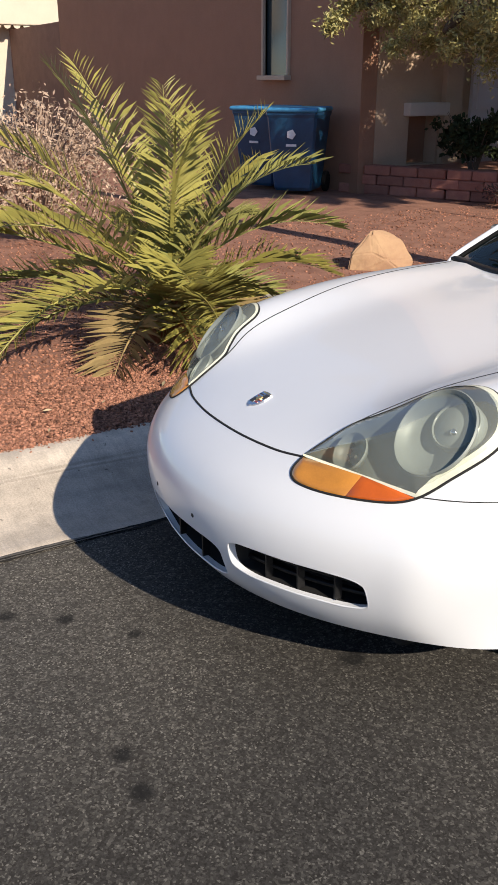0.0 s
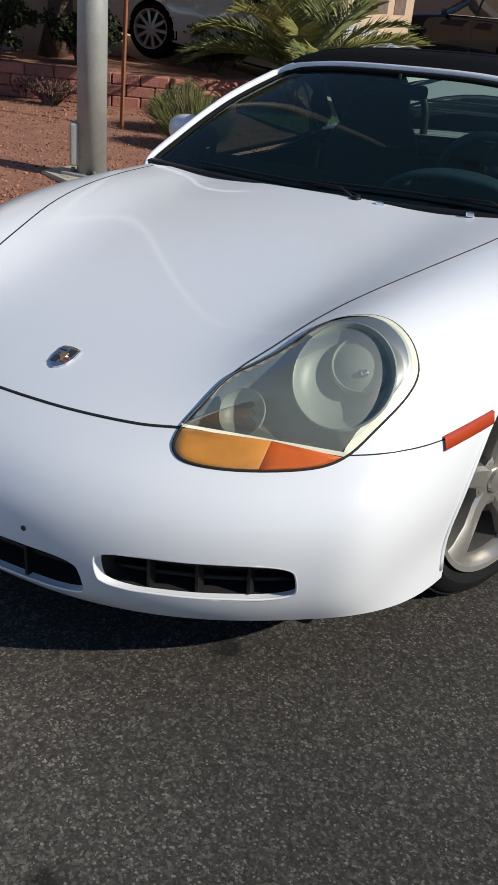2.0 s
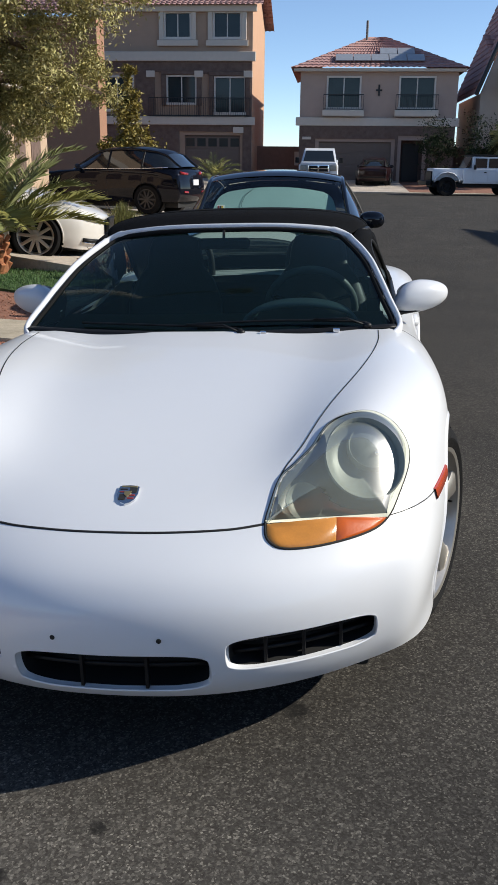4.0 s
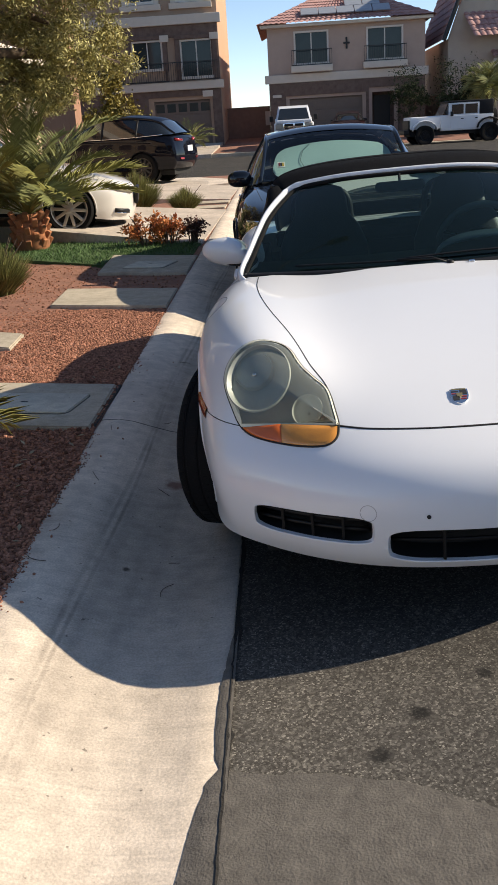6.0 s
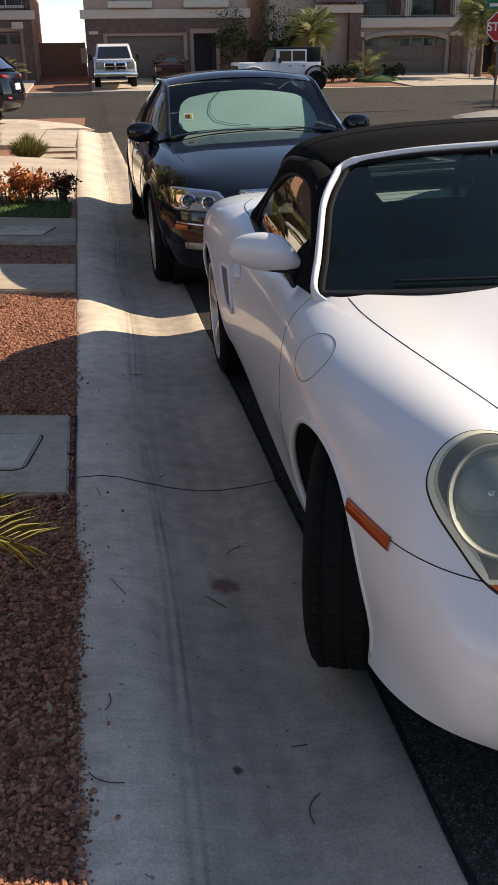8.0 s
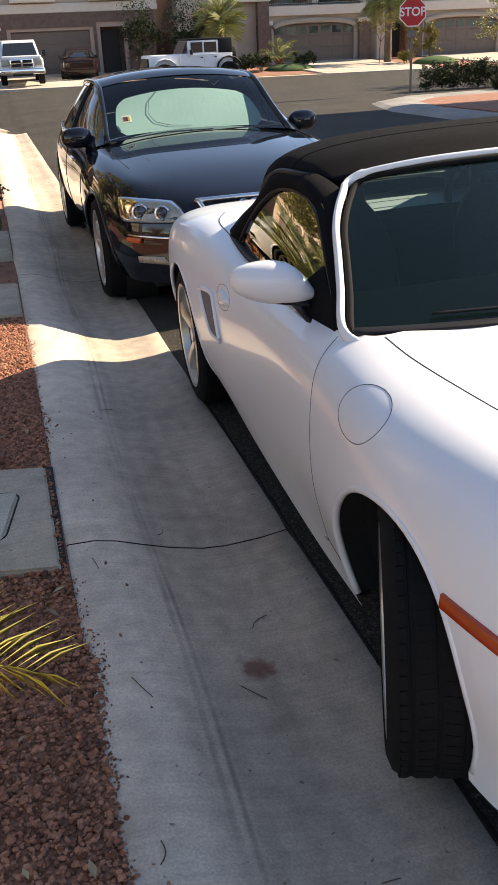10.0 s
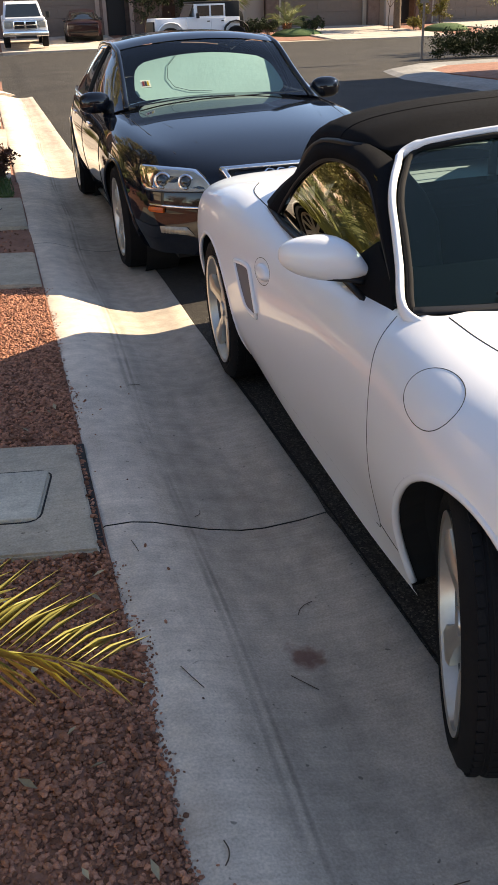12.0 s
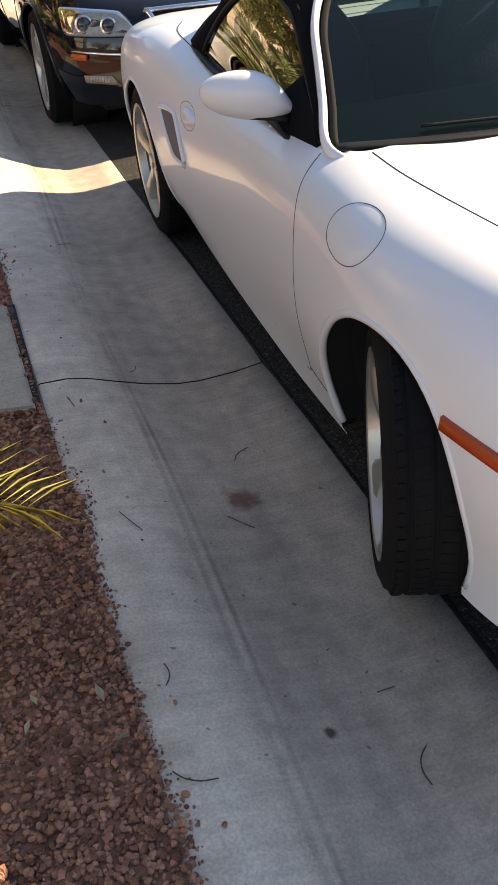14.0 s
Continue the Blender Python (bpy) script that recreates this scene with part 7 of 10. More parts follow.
def stone_shape(k):
    bm = bmesh.new()
    bmesh.ops.create_icosphere(bm, subdivisions=1, radius=1.0)
    r = random.Random(100 + k)
    ax = (r.uniform(0.75, 1.25), r.uniform(0.6, 1.0), r.uniform(0.45, 0.75))
    for v in bm.verts:
        n = 1 + 0.28 * noise.noise(v.co * 1.7 + Vector((k * 7.1, 0, 0)))
        v.co = Vector((v.co.x * ax[0] * n, v.co.y * ax[1] * n, v.co.z * ax[2] * n))
    vs, fs = [v.co.copy() for v in bm.verts], [tuple(v.index for v in f.verts) for f in bm.faces]
    bm.free()
    return vs, fs


stone_kinds = [stone_shape(k) for k in range(8)]


def in_quad(q, x, y):
    return inside(q, x, y)


slabs = [((-1.531, 0.935), (-1.541, 1.70), (-3.4, 2.07), (-3.4, 1.25)), ((-1.556, 4.00), (-1.566, 4.86), (-2.65, 5.12), (-2.60, 4.30)), ((-1.580, 5.73), (-1.596, 7.02), (-2.64, 7.40), (-2.55, 6.04)), ((-2.48, 2.74), (-2.515, 3.20), (-3.4, 3.60), (-3.4, 3.12))]
lawn = [(-1.64, 7.12), (-2.68, 7.48), (-2.60, 6.55), (-2.9, 6.83), (-3.34, 7.13), (-4.6, 8.0), (-5.2, 9.6), (-3.6, 9.8), (-2.5, 8.6), (-1.67, 8.2)]


def back_edge(y):
    """Where the loose rock ends on the back of the kerb: it spills over by a few centimetres, unevenly."""
    return -1.502 + DRIFT * y + 0.040 * max(0.0, min(1.0, (0.95 - y) / 0.5)) * (0.75 + 0.9 * noise.noise((y * 2.1, 4.4, 0)) + 0.35 * noise.noise((y * 9, 1.3, 0)))


def bed_z(x, y):
    """Top of the soil, or of the kerb where stones lie on it."""
    return 0.020 if x > -1.500 + DRIFT * y else yard_z(x - DRIFT * y, y)


def free_spot(x, y):
    return not any(in_quad(q, x, y) for q in slabs) and not in_quad(lawn, x, y)


def stones(name, n, area, size, seed, mat):
    r = random.Random(seed)
    vs, fs = [], []
    made = 0
    while made < n:
        x, y = area(r)
        if not free_spot(x, y):
            continue
        made += 1
        sv, sf = stone_kinds[r.randrange(8)]
        s = r.uniform(*size) * (1.45 if r.random() < 0.05 else 1)
        rot = Euler((r.uniform(-0.6, 0.6), r.uniform(-0.6, 0.6), r.uniform(0, 6.3))).to_matrix() * s
        base = Vector((x, y, bed_z(x, y) + s * 0.30))
        o = len(vs)
        vs += [rot @ v + base for v in sv]
        fs += [tuple(i + o for i in f) for f in sf]
    return link(name, vs, fs, mat, smooth=False)


tag(stones("gravel", 56000, lambda r: (lambda y: (back_edge(y) - abs(r.gauss(0, 0.62)), y))(r.uniform(-2.6, 4.2)), (0.0046, 0.0094), 5, M_STONE), "loose crushed red rock along the kerb", "gravel", "stuff")
tag(stones("gravel_field", 14000, lambda r: (r.uniform(-6.5, -1.6), r.uniform(-4.5, 7.2)), (0.006, 0.012), 6, M_STONE), "crushed red rock over the yard", "gravel", "stuff")
# strays on the concrete, and the stones nearest the walk
kerb_z = curve_of(kerb_prof[2:11])
for k in range(36):
    y = rng.uniform(-2.2, 2.6)
    x = back_edge(y) + 0.01 + abs(rng.gauss(0, 0.09))
    s = rng.uniform(0.003, 0.007)
    sv, sf = stone_kinds[k % 8]
    ob = link("stray_stone", [v * s for v in sv], sf, M_STONE1, smooth=False)
    ob.matrix_world = Matrix.Translation((x, y, kerb_z(x - DRIFT * y) + s * 0.35)) @ Euler((0.3, 0.4, rng.uniform(0, 6))).to_matrix().to_4x4()
    tag(ob, "small red stone strayed onto the concrete kerb", "stone", "", "stray stones")
shared = [bpy.data.meshes.new("stone") for _ in range(8)]
for me, (sv, sf) in zip(shared, stone_kinds):
    me.from_pydata([tuple(v * 0.0085) for v in sv], [], sf)
    me.materials.append(M_STONE1)
yard_ob = bpy.data.objects["yard"]
for k in range(300):
    while True:
        y = rng.uniform(-0.9, 1.9)
        x = back_edge(y) - abs(rng.gauss(0, 0.28))
        if free_spot(x, y):
            break
    ob = new("stone", shared[k % 8])
    ob.parent = yard_ob
    s = rng.uniform(0.8, 1.5)
    ob.matrix_local = Matrix.Translation((x, y, bed_z(x, y) + 0.008 * s)) @ Euler((rng.uniform(-.5, .5), rng.uniform(-.5, .5), rng.uniform(0, 6))).to_matrix().to_4x4() @ Matrix.Diagonal((s, s, s, 1))


def slab_of(quad, z0, z1, mat, name, label, parent=None, bevel=0.008):
    bm = bmesh.new()
    a = [bm.verts.new((x, y, z0)) for x, y in quad]
    b = [bm.verts.new((x, y, z1)) for x, y in quad]
    bm.faces.new(b)
    for k in range(len(quad)):
        bm.faces.new((a[k], a[(k + 1) % len(quad)], b[(k + 1) % len(quad)], b[k]))
    bmesh.ops.bevel(bm, geom=[e for e in bm.edges if all(v in b for v in e.verts)], offset=bevel, segments=2, affect="EDGES")
    ob = part(name, bm, mat, parent, "" if parent else label, smooth=True, angle=40)
    return ob if parent else tag(ob, label, "paving", "structure")


for q in slabs:
    slab_of(q, -0.1, 0.034, M_SLAB, "paving_slab", "grey concrete pad set in the gravel")
M_BOXLID = concrete_material("utility lid", (0.60, 0.56, 0.46))


def utility_box(cx, cy, w, d, ang, label):
    root = tag(empty("utility_box", pose(cx, cy, 0.034, 0, 0, ang)), label, "utility box")
    part("lid", boxed(-w / 2, -d / 2, -0.01, w / 2, d / 2, 0.009, 0.006), M_BOXLID, root)
    ring = [(w / 2 + 0.012, d / 2 + 0.012), (-w / 2 - 0.012, d / 2 + 0.012), (-w / 2 - 0.012, -d / 2 - 0.012), (w / 2 + 0.012, -d / 2 - 0.012)]
    line = []
    for (x, y) in ring:
        for k in range(5):
            a = math.atan2(y, x)
            s = {(1, 1): 0, (-1, 1): 90, (-1, -1): 180, (1, -1): 270}[(1 if x > 0 else -1, 1 if y > 0 else -1)]
            b = radians(s + 22.5 * k)
            line.append((x - math.copysign(0.05, x) + 0.05 * math.cos(b), y - math.copysign(0.05, y) + 0.05 * math.sin(b), 0.001))
    part("seam_ring", tube_bm(line, 0.0035, 6, True, flat=0.5), M_GAP, root)
    part("lift_hole", boxed(-0.02, -0.006, 0.0085, 0.02, 0.006, 0.0105), M_GAP, root)
    return root


utility_box(-1.985, 1.385, 0.62, 0.33, -10, "concrete utility box lid set in a pad")
utility_box(-2.05, 6.42, 0.46, 0.44, -14, "dark utility box lid set in a pad")
slab_of(lawn, -0.1, 0.03, M_TURF, "lawn", "small lawn of dark green turf", None, 0.02)
r = random.Random(8)
vs, fs = [], []
while len(fs) < 9000:
    x, y = r.uniform(-5.2, -1.6), r.uniform(5.9, 9.5)
    if not in_quad(lawn, x, y):
        continue
    a, h = r.uniform(0, 6.3), r.uniform(0.02, 0.045)
    o = len(vs)
    dx, dy = 0.004 * math.cos(a), 0.004 * math.sin(a)
    vs += [(x - dx, y - dy, 0.028), (x + dx, y + dy, 0.028), (x + r.uniform(-.02, .02), y + r.uniform(-.02, .02), 0.03 + h)]
    fs.append((o, o + 1, o + 2))
tag(link("grass", vs, fs, material("turf blades", (0.060, 0.125, 0.030), 0.7, rand=0.4, island=True), smooth=False), "short blades of green turf", "grass", "stuff")

# driveways and strips beyond
def ramp_slab(name, x0, y0, x1, y1, z0, z1, label, mat=None, y2=None, y3=None):
    bm = bmesh.new()
    q = [(x0, y0, z0), (x0, y1, z0), (x1, y3 if y3 else y1, z1), (x1, y2 if y2 else y0, z1)]
    top = [bm.verts.new(p) for p in q]
    low = [bm.verts.new((p[0], p[1], p[2] - 0.3)) for p in q]
    bm.faces.new(top)
    for k in range(4):
        bm.faces.new((low[k], low[(k + 1) % 4], top[(k + 1) % 4], top[k]))
    return tag(part(name, bm, mat or M_DRIVE), label, "driveway", "structure")


ramp_slab("driveway", -1.66, 8.2, -8.2, 12.9, 0.022, 0.55, "sunlit concrete driveway sloping up to the house", y2=10.7)
ramp_slab("driveway", -1.76, 15.4, -8.2, 21.8, 0.012, 0.35, "pale concrete driveway under the dark wagon")
for y0, y1, m, x1 in ((13.3, 13.9, M_SLAB, -2.6), (14.4, 15.0, M_SLAB, -2.8)):
    ramp_slab("path_slab", -1.72, y0, x1, y1, 0.03, 0.03, "concrete stepping pad between driveways", m)


# the worn edge where the asphalt meets the gutter, and a smoother sealed patch
M_SEAL = material("sealed asphalt", (0.16, 0.143, 0.122), 0.9, vary=0.5, scale=26, colour2=(0.075, 0.067, 0.058), bump=0.4, bump_scale=160)
M_CRACK = material("dark crumbled edge", (0.018, 0.016, 0.014), 0.95, vary=0.5, scale=30, bump=0.8, bump_scale=120)


def kerb_top(xs, y):
    for (x0, z0), (x1, z1) in zip(kerb_prof[1:], kerb_prof[2:]):
        if x0 < xs <= x1:
            return z0 + (z1 - z0) * (xs - x0) / (x1 - x0) + 0.002 * noise.noise((xs * 2, y, 3))
    return -0.066


verts, faces = [], []
n = 420
for k in range(n + 1):
    y = -6.0 + 8.5 * k / n
    w = 0.006 + 0.020 * max(0.0, noise.noise((y * 6, 1.7, 0)) + 0.1) + 0.010 * max(0, noise.noise((y * 23, 3, 0)))
    x = -0.729 + DRIFT * y
    back = x - 0.003 - 0.010 * max(0.0, noise.noise((y * 27, 8.1, 0)))
    for q, z in ((back, kerb_top(min(back - DRIFT * y, -0.738), y) + 0.0065), (x + w, ground_z(x + w, y) + 0.004)):
        verts.append((q, y, z))
faces = [(2 * k, 2 * k + 1, 2 * k + 3, 2 * k + 2) for k in range(n)]
tag(link("edge_crack", verts, faces, M_CRACK), "dark crumbled joint between gutter and asphalt", "crack", "structure")
# the sealer laps over the gutter's edge: a narrow stain, then a widening tongue
lap = curve_of([(-6.0, 0.14), (-2.6, 0.13), (-2.0, 0.105), (-1.7, 0.082), (-1.5, 0.052), (-1.43, 0.030), (-1.41, 0.012), (-1.39, 0.020), (-1.33, 0.030), (-1.2, 0.032), (-1.05, 0.028), (-0.92, 0.016), (-0.80, 0.003)])
verts, faces = [], []
n = 300
for k in range(n + 1):
    y = -6.0 + 5.2 * k / n
    w = max(0.002, lap(y) + 0.005 * noise.noise((y * 17, 2.2, 0)) + 0.003 * noise.noise((y * 60, 5, 0)))
    for f in (1.0, 0.75, 0.5, 0.25, 0.0):
        q = -0.722 - (w + 0.009) * f
        verts.append((q + DRIFT * y, y, kerb_top(min(q, -0.738), y) + (0.0015 if f == 1.0 else 0.004)))
faces = [(5 * k + i, 5 * k + i + 1, 5 * k + i + 6, 5 * k + i + 5) for k in range(n) for i in range(4)]
tag(link("sealer_lap", verts, faces, M_SEAL), "brown-grey sealer smeared over the edge of the gutter", "road patch", "structure")
verts, faces = [], []
edge = curve_of([(-0.73, -1.405), (-0.63, -1.43), (-0.5, -1.437), (-0.4, -1.465), (-0.32, -1.49), (-0.2, -1.545), (-0.12, -1.592), (0.02, -1.67), (0.2, -1.82), (0.35, -2.4)])
m, rows = 40, 24
for i in range(m + 1):
    x = -0.726 + 1.08 * i / m
    y1 = edge(x) + 0.014 * noise.noise((x * 14, 4.2, 0)) + 0.006 * noise.noise((x * 60, 1, 0))
    for j in range(rows + 1):
        y = y1 - 2.6 * j / rows
        verts.append((x + DRIFT * y + 0.01 * noise.noise((y * 9, x, 2)) * (i == m), y, max(ground_z(x + DRIFT * y, y), -0.066) + (0.006 if 0 < j else 0.0015)))
faces = [(i * (rows + 1) + j + 1, (i + 1) * (rows + 1) + j + 1, (i + 1) * (rows + 1) + j, i * (rows + 1) + j) for i in range(m) for j in range(rows)]
tag(link("asphalt_patch", verts, faces, M_SEAL), "smoother brown-grey sealed patch on the asphalt", "road patch", "structure")
# small stones and grit spilt from the yard over the back of the kerb
r = random.Random(77)
verts, faces = [], []
for k in range(2200):
    y = r.uniform(-3.2, 4.5)
    if 0.88 < y < 1.76 or 3.95 < y < 4.9:
        continue
    w = 0.009 + 0.036 * max(0.0, noise.noise((y * 2.6, 9, 0)) + 0.15)
    x = back_edge(y) - 0.005 + abs(r.gauss(0, w))
    s = r.uniform(0.0015, 0.0048) * (1.6 if r.random() < 0.08 else 1)
    sv, sf = stone_kinds[k % 8]
    rot = Euler((r.uniform(-0.6, 0.6), r.uniform(-0.6, 0.6), r.uniform(0, 6.3))).to_matrix() * s
    o = len(verts)
    verts += [rot @ v + Vector((x, y, kerb_z(x - DRIFT * y) + s * 0.3)) for v in sv]
    faces += [tuple(i + o for i in f) for f in sf]
tag(link("grit", verts, faces, M_STONE, smooth=False), "red-brown grit spilt over the edge of the kerb", "grit", "stuff")
# dry twigs and fallen leaves
M_DRYTWIG = material("dry twig", (0.09, 0.06, 0.04), 0.9, vary=0.4, scale=40)
M_DRYLEAF = material("dry fallen leaf", (0.46, 0.36, 0.22), 0.85, vary=0.4, scale=60, rand=0.35)
for k in range(7):
    y = rng.uniform(-1.2, 2.4)
    x = rng.uniform(-1.42, -0.95) + DRIFT * y
    L, a, c = rng.uniform(0.02, 0.055), rng.uniform(0, 6.3), rng.uniform(-0.35, 0.35)
    pts = [(x + L * t * math.cos(a + c * t), y + L * t * math.sin(a + c * t), kerb_z(x + L * t * math.cos(a + c * t) - DRIFT * y) + 0.005) for t in (-1, -0.4, 0.3, 1)]
    tag(part("twig", tube_bm(spline(pts, 3), 0.0013, 5), M_DRYTWIG), "thin dry twig lying on the concrete gutter", "twig", "", "dry twigs")
for x, y, L, a, c in ((-1.425, -0.455, 0.045, -0.5, 0.3), (-0.985, -0.50, 0.048, 1.2, -0.35), (-1.405, -0.20, 0.03, 1.4, 0.3)):
    pts = [(x + L * t * math.cos(a + c * t), y + L * t * math.sin(a + c * t), kerb_z(x + L * t * math.cos(a + c * t) - DRIFT * y) + 0.005) for t in (-1, -0.4, 0.3, 1)]
    tag(part("twig", tube_bm(spline(pts, 3), 0.0014, 5), M_DRYTWIG), "thin dry twig lying on the concrete kerb", "twig", "", "dry twigs")
for k in range(34):
    y = rng.uniform(-1.0, 2.2)
    x = -1.52 - abs(rng.gauss(0, 0.22)) + DRIFT * y
    if not free_spot(x, y):
        continue
    L = rng.uniform(0.012, 0.028)
    vs = [(-L, 0, 0.002), (0, L * 0.35, 0.006), (L, 0, 0.003), (0, -L * 0.35, 0.005), (0, 0, 0.0)]
    ob = link("fallen_leaf", vs, [(0, 4, 1), (1, 4, 2), (2, 4, 3), (3, 4, 0)], M_DRYLEAF)
    ob.matrix_world = Matrix.Translation((x, y, yard_z(x - DRIFT * y, y) + 0.017)) @ Euler((rng.uniform(-.4, .4), rng.uniform(-.4, .4), rng.uniform(0, 6))).to_matrix().to_4x4()
    tag(ob, "small dry straw-coloured leaf fallen on the gravel", "leaf", "", "fallen leaves")
# ---- plants ----
def frond_mesh(length, droop, leaf, pairs, seed, upright=0.0, lift=0.6, twist=0.0, curl=0.0):
    """One feather frond that grows from the origin along +x: a tapered midrib and two rows of folded leaflets."""
    r = random.Random(seed)
    vs, fs = [], []
    pts = []
    n = 16
    p = Vector((0, 0, 0))
    for k in range(n + 1):
        t = k / n
        a = lift - droop * t ** 1.5
        pts.append(p.copy())
        p = p + Vector((math.cos(a), curl * t, math.sin(a))) * (length / n)
    side = Vector((0, 1, 0))
    for k in range(n):                                   # midrib as a three-sided tapering rod
        w0, w1 = 0.014 * (1 - k / n) + 0.002, 0.014 * (1 - (k + 1) / n) + 0.002
        o = len(vs)
        for q, w in ((pts[k], w0), (pts[k + 1], w1)):
            vs += [q + Vector((0, w, 0)), q + Vector((0, -w, 0)), q + Vector((0, 0, w * 1.2))]
        fs += [(o, o + 3, o + 5, o + 2), (o + 1, o + 2, o + 5, o + 4), (o, o + 1, o + 4, o + 3)]
    for i in range(pairs):
        t = 0.14 + 0.86 * (i + 0.5) / pairs
        k = min(int(t * n), n - 1)
        q = pts[k].lerp(pts[k + 1], t * n - k)
        d = (pts[k + 1] - pts[k]).normalized()
        up = side.cross(d).normalized() * -1
        size = leaf * (0.45 + 1.1 * math.sin(math.pi * min(1, t * 0.82 + 0.12))) * r.uniform(0.85, 1.12)
        for s in (1, -1):
            fold = r.uniform(0.3, 0.75)
            sweep = r.uniform(0.40, 0.68) + 0.45 * t
            way = (side * s * math.cos(fold) + up * math.sin(fold)) * 1.0 + d * sweep
            way.normalize()
            tip = q + way * size + Vector((0, 0, -size * r.uniform(0.05, 0.22)))
            midp = q + way * size * 0.5
            w = way.cross(up).normalized() * (0.0021 + 0.0010 * r.random()) * (0.75 + leaf)
            o = len(vs)
            vs += [q, midp + w, tip, midp - w]
            fs += [(o, o + 1, o + 2), (o, o + 2, o + 3)]
    return vs, fs


def palm(m, label, n, length, leaf, pairs, mats, seed, trunk_h=0.25, trunk_r=0.16, spread=(0.1, 1.35), group="", young=3, boots=True, bend=(0.7, 1.25), reach=None):
    root = tagged(empty("palm", m), label, "palm", group)
    r = random.Random(seed)
    if boots:
        trunk = part("trunk", lathe_bm([(trunk_r * 0.8, -0.1), (trunk_r * 1.1, 0.02), (trunk_r, trunk_h * 0.6), (trunk_r * 0.7, trunk_h)], 18), M_BOOT, root, smooth=True)
        k = 0
        z = 0.02
        while z < trunk_h:
            for a in range(7):
                ang = a * 2 * math.pi / 7 + k * 0.45
                b = boxed(-0.02, -0.035, 0, 0.035, 0.035, 0.11, 0.012, Matrix.Translation((trunk_r * 0.92 * math.cos(ang), trunk_r * 0.92 * math.sin(ang), z)) @ pose(0, 0, 0, 0, 32, math.degrees(ang)))
                part("boot", b, M_BOOT, trunk)
            k += 1
            z += 0.085
    else:
        line = [(0.03 * math.sin(z * 2), 0, z * trunk_h) for z in np.linspace(0, 1, 14)]
        part("trunk", tube_bm(line, [trunk_r * (1.25 - 0.35 * k / 13) * (1.04 if k % 2 else 0.97) for k in range(14)], 14), M_BARK, root, smooth=True)
    for k in range(n):
        t = (k + 0.5) / n
        ang = k * 2.39996 + r.uniform(-0.25, 0.25)
        el = spread[0] + (spread[1] - spread[0]) * (1 - t) ** 1.25 + r.uniform(-0.1, 0.1)
        if k < young:
            el = r.uniform(1.0, 1.42)
        L = length * r.uniform(0.8, 1.1) * (0.85 if k < young else 1.0)
        if reach and math.cos(ang + reach[1]) * L * math.cos(el * 0.8) > reach[0]:
            L *= 0.62
        if reach and math.sin(ang) > 0.45 and k >= young:
            L *= 0.78
        vs, fs = frond_mesh(L, r.uniform(*bend) if k >= young else 0.5, leaf * r.uniform(0.85, 1.1), pairs, seed * 50 + k, lift=el, curl=r.uniform(-0.25, 0.25))
        mat = mats[0] if r.random() < 0.62 else mats[1]
        if len(mats) > 2 and t > 0.84:
            mat = mats[2]
        ob = link("frond", vs, fs, mat, root, smooth=False)
        ob.matrix_local = Matrix.Translation((0, 0, trunk_h * 0.95)) @ Matrix.Rotation(ang, 4, "Z")
    return root


def leaves(name, blobs, n, size, seed, mat, parent, narrow=0.45, hang=0.0, tight=1.0):
    """Many small folded leaves gathered in uneven clumps round the given centres."""
    r = random.Random(seed)
    vs, fs = [], []
    clumps = []
    for (cx, cy, cz, rx, ry, rz, w) in blobs:
        for _ in range(int(w / tight)):
            a, b, c = r.gauss(0, 1), r.gauss(0, 1), r.gauss(0, 1)
            l = math.sqrt(a * a + b * b + c * c) + 1e-6
            f = r.random() ** 0.4
            clumps.append((cx + rx * f * a / l, cy + ry * f * b / l, cz + rz * f * c / l, r.uniform(0.10, 0.26) * tight * (rx + ry + rz) / 3))
    for _ in range(n):
        cx, cy, cz, cr = clumps[r.randrange(len(clumps))]
        p = Vector((cx + r.gauss(0, cr), cy + r.gauss(0, cr), cz + r.gauss(0, cr * 0.8) - hang * abs(r.gauss(0, cr))))
        d = Vector((r.gauss(0, 1), r.gauss(0, 1), r.gauss(0.1, 0.8) - hang))
        d.normalize()
        s = size * r.uniform(0.6, 1.3)
        w = d.cross(Vector((r.gauss(0, 1), r.gauss(0, 1), r.gauss(0, 1)))).normalized() * s * narrow * 0.5
        o = len(vs)
        vs += [p, p + d * s * 0.5 + w, p + d * s, p + d * s * 0.5 - w]
        fs.append((o, o + 1, o + 2, o + 3))
    return link(name, vs, fs, mat, parent, smooth=False)


def branchy(bm, p, d, length, radius, depth, r, ends):
    q = p + d * length
    mid = p.lerp(q, 0.5) + Vector((r.gauss(0, .06), r.gauss(0, .06), r.gauss(0, .03))) * length
    b_tube(bm, [p, mid, q], [radius, radius * 0.85, radius * 0.7], 7 if depth > 1 else 5)
    ends.append(q)
    if depth <= 0:
        return
    for _ in range(3 if depth > 1 else 2):
        nd = (d + Vector((r.gauss(0, .55), r.gauss(0, .55), r.gauss(0.1, .35)))).normalized()
        branchy(bm, q, nd, length * r.uniform(0.6, 0.85), radius * 0.62, depth - 1, r, ends)


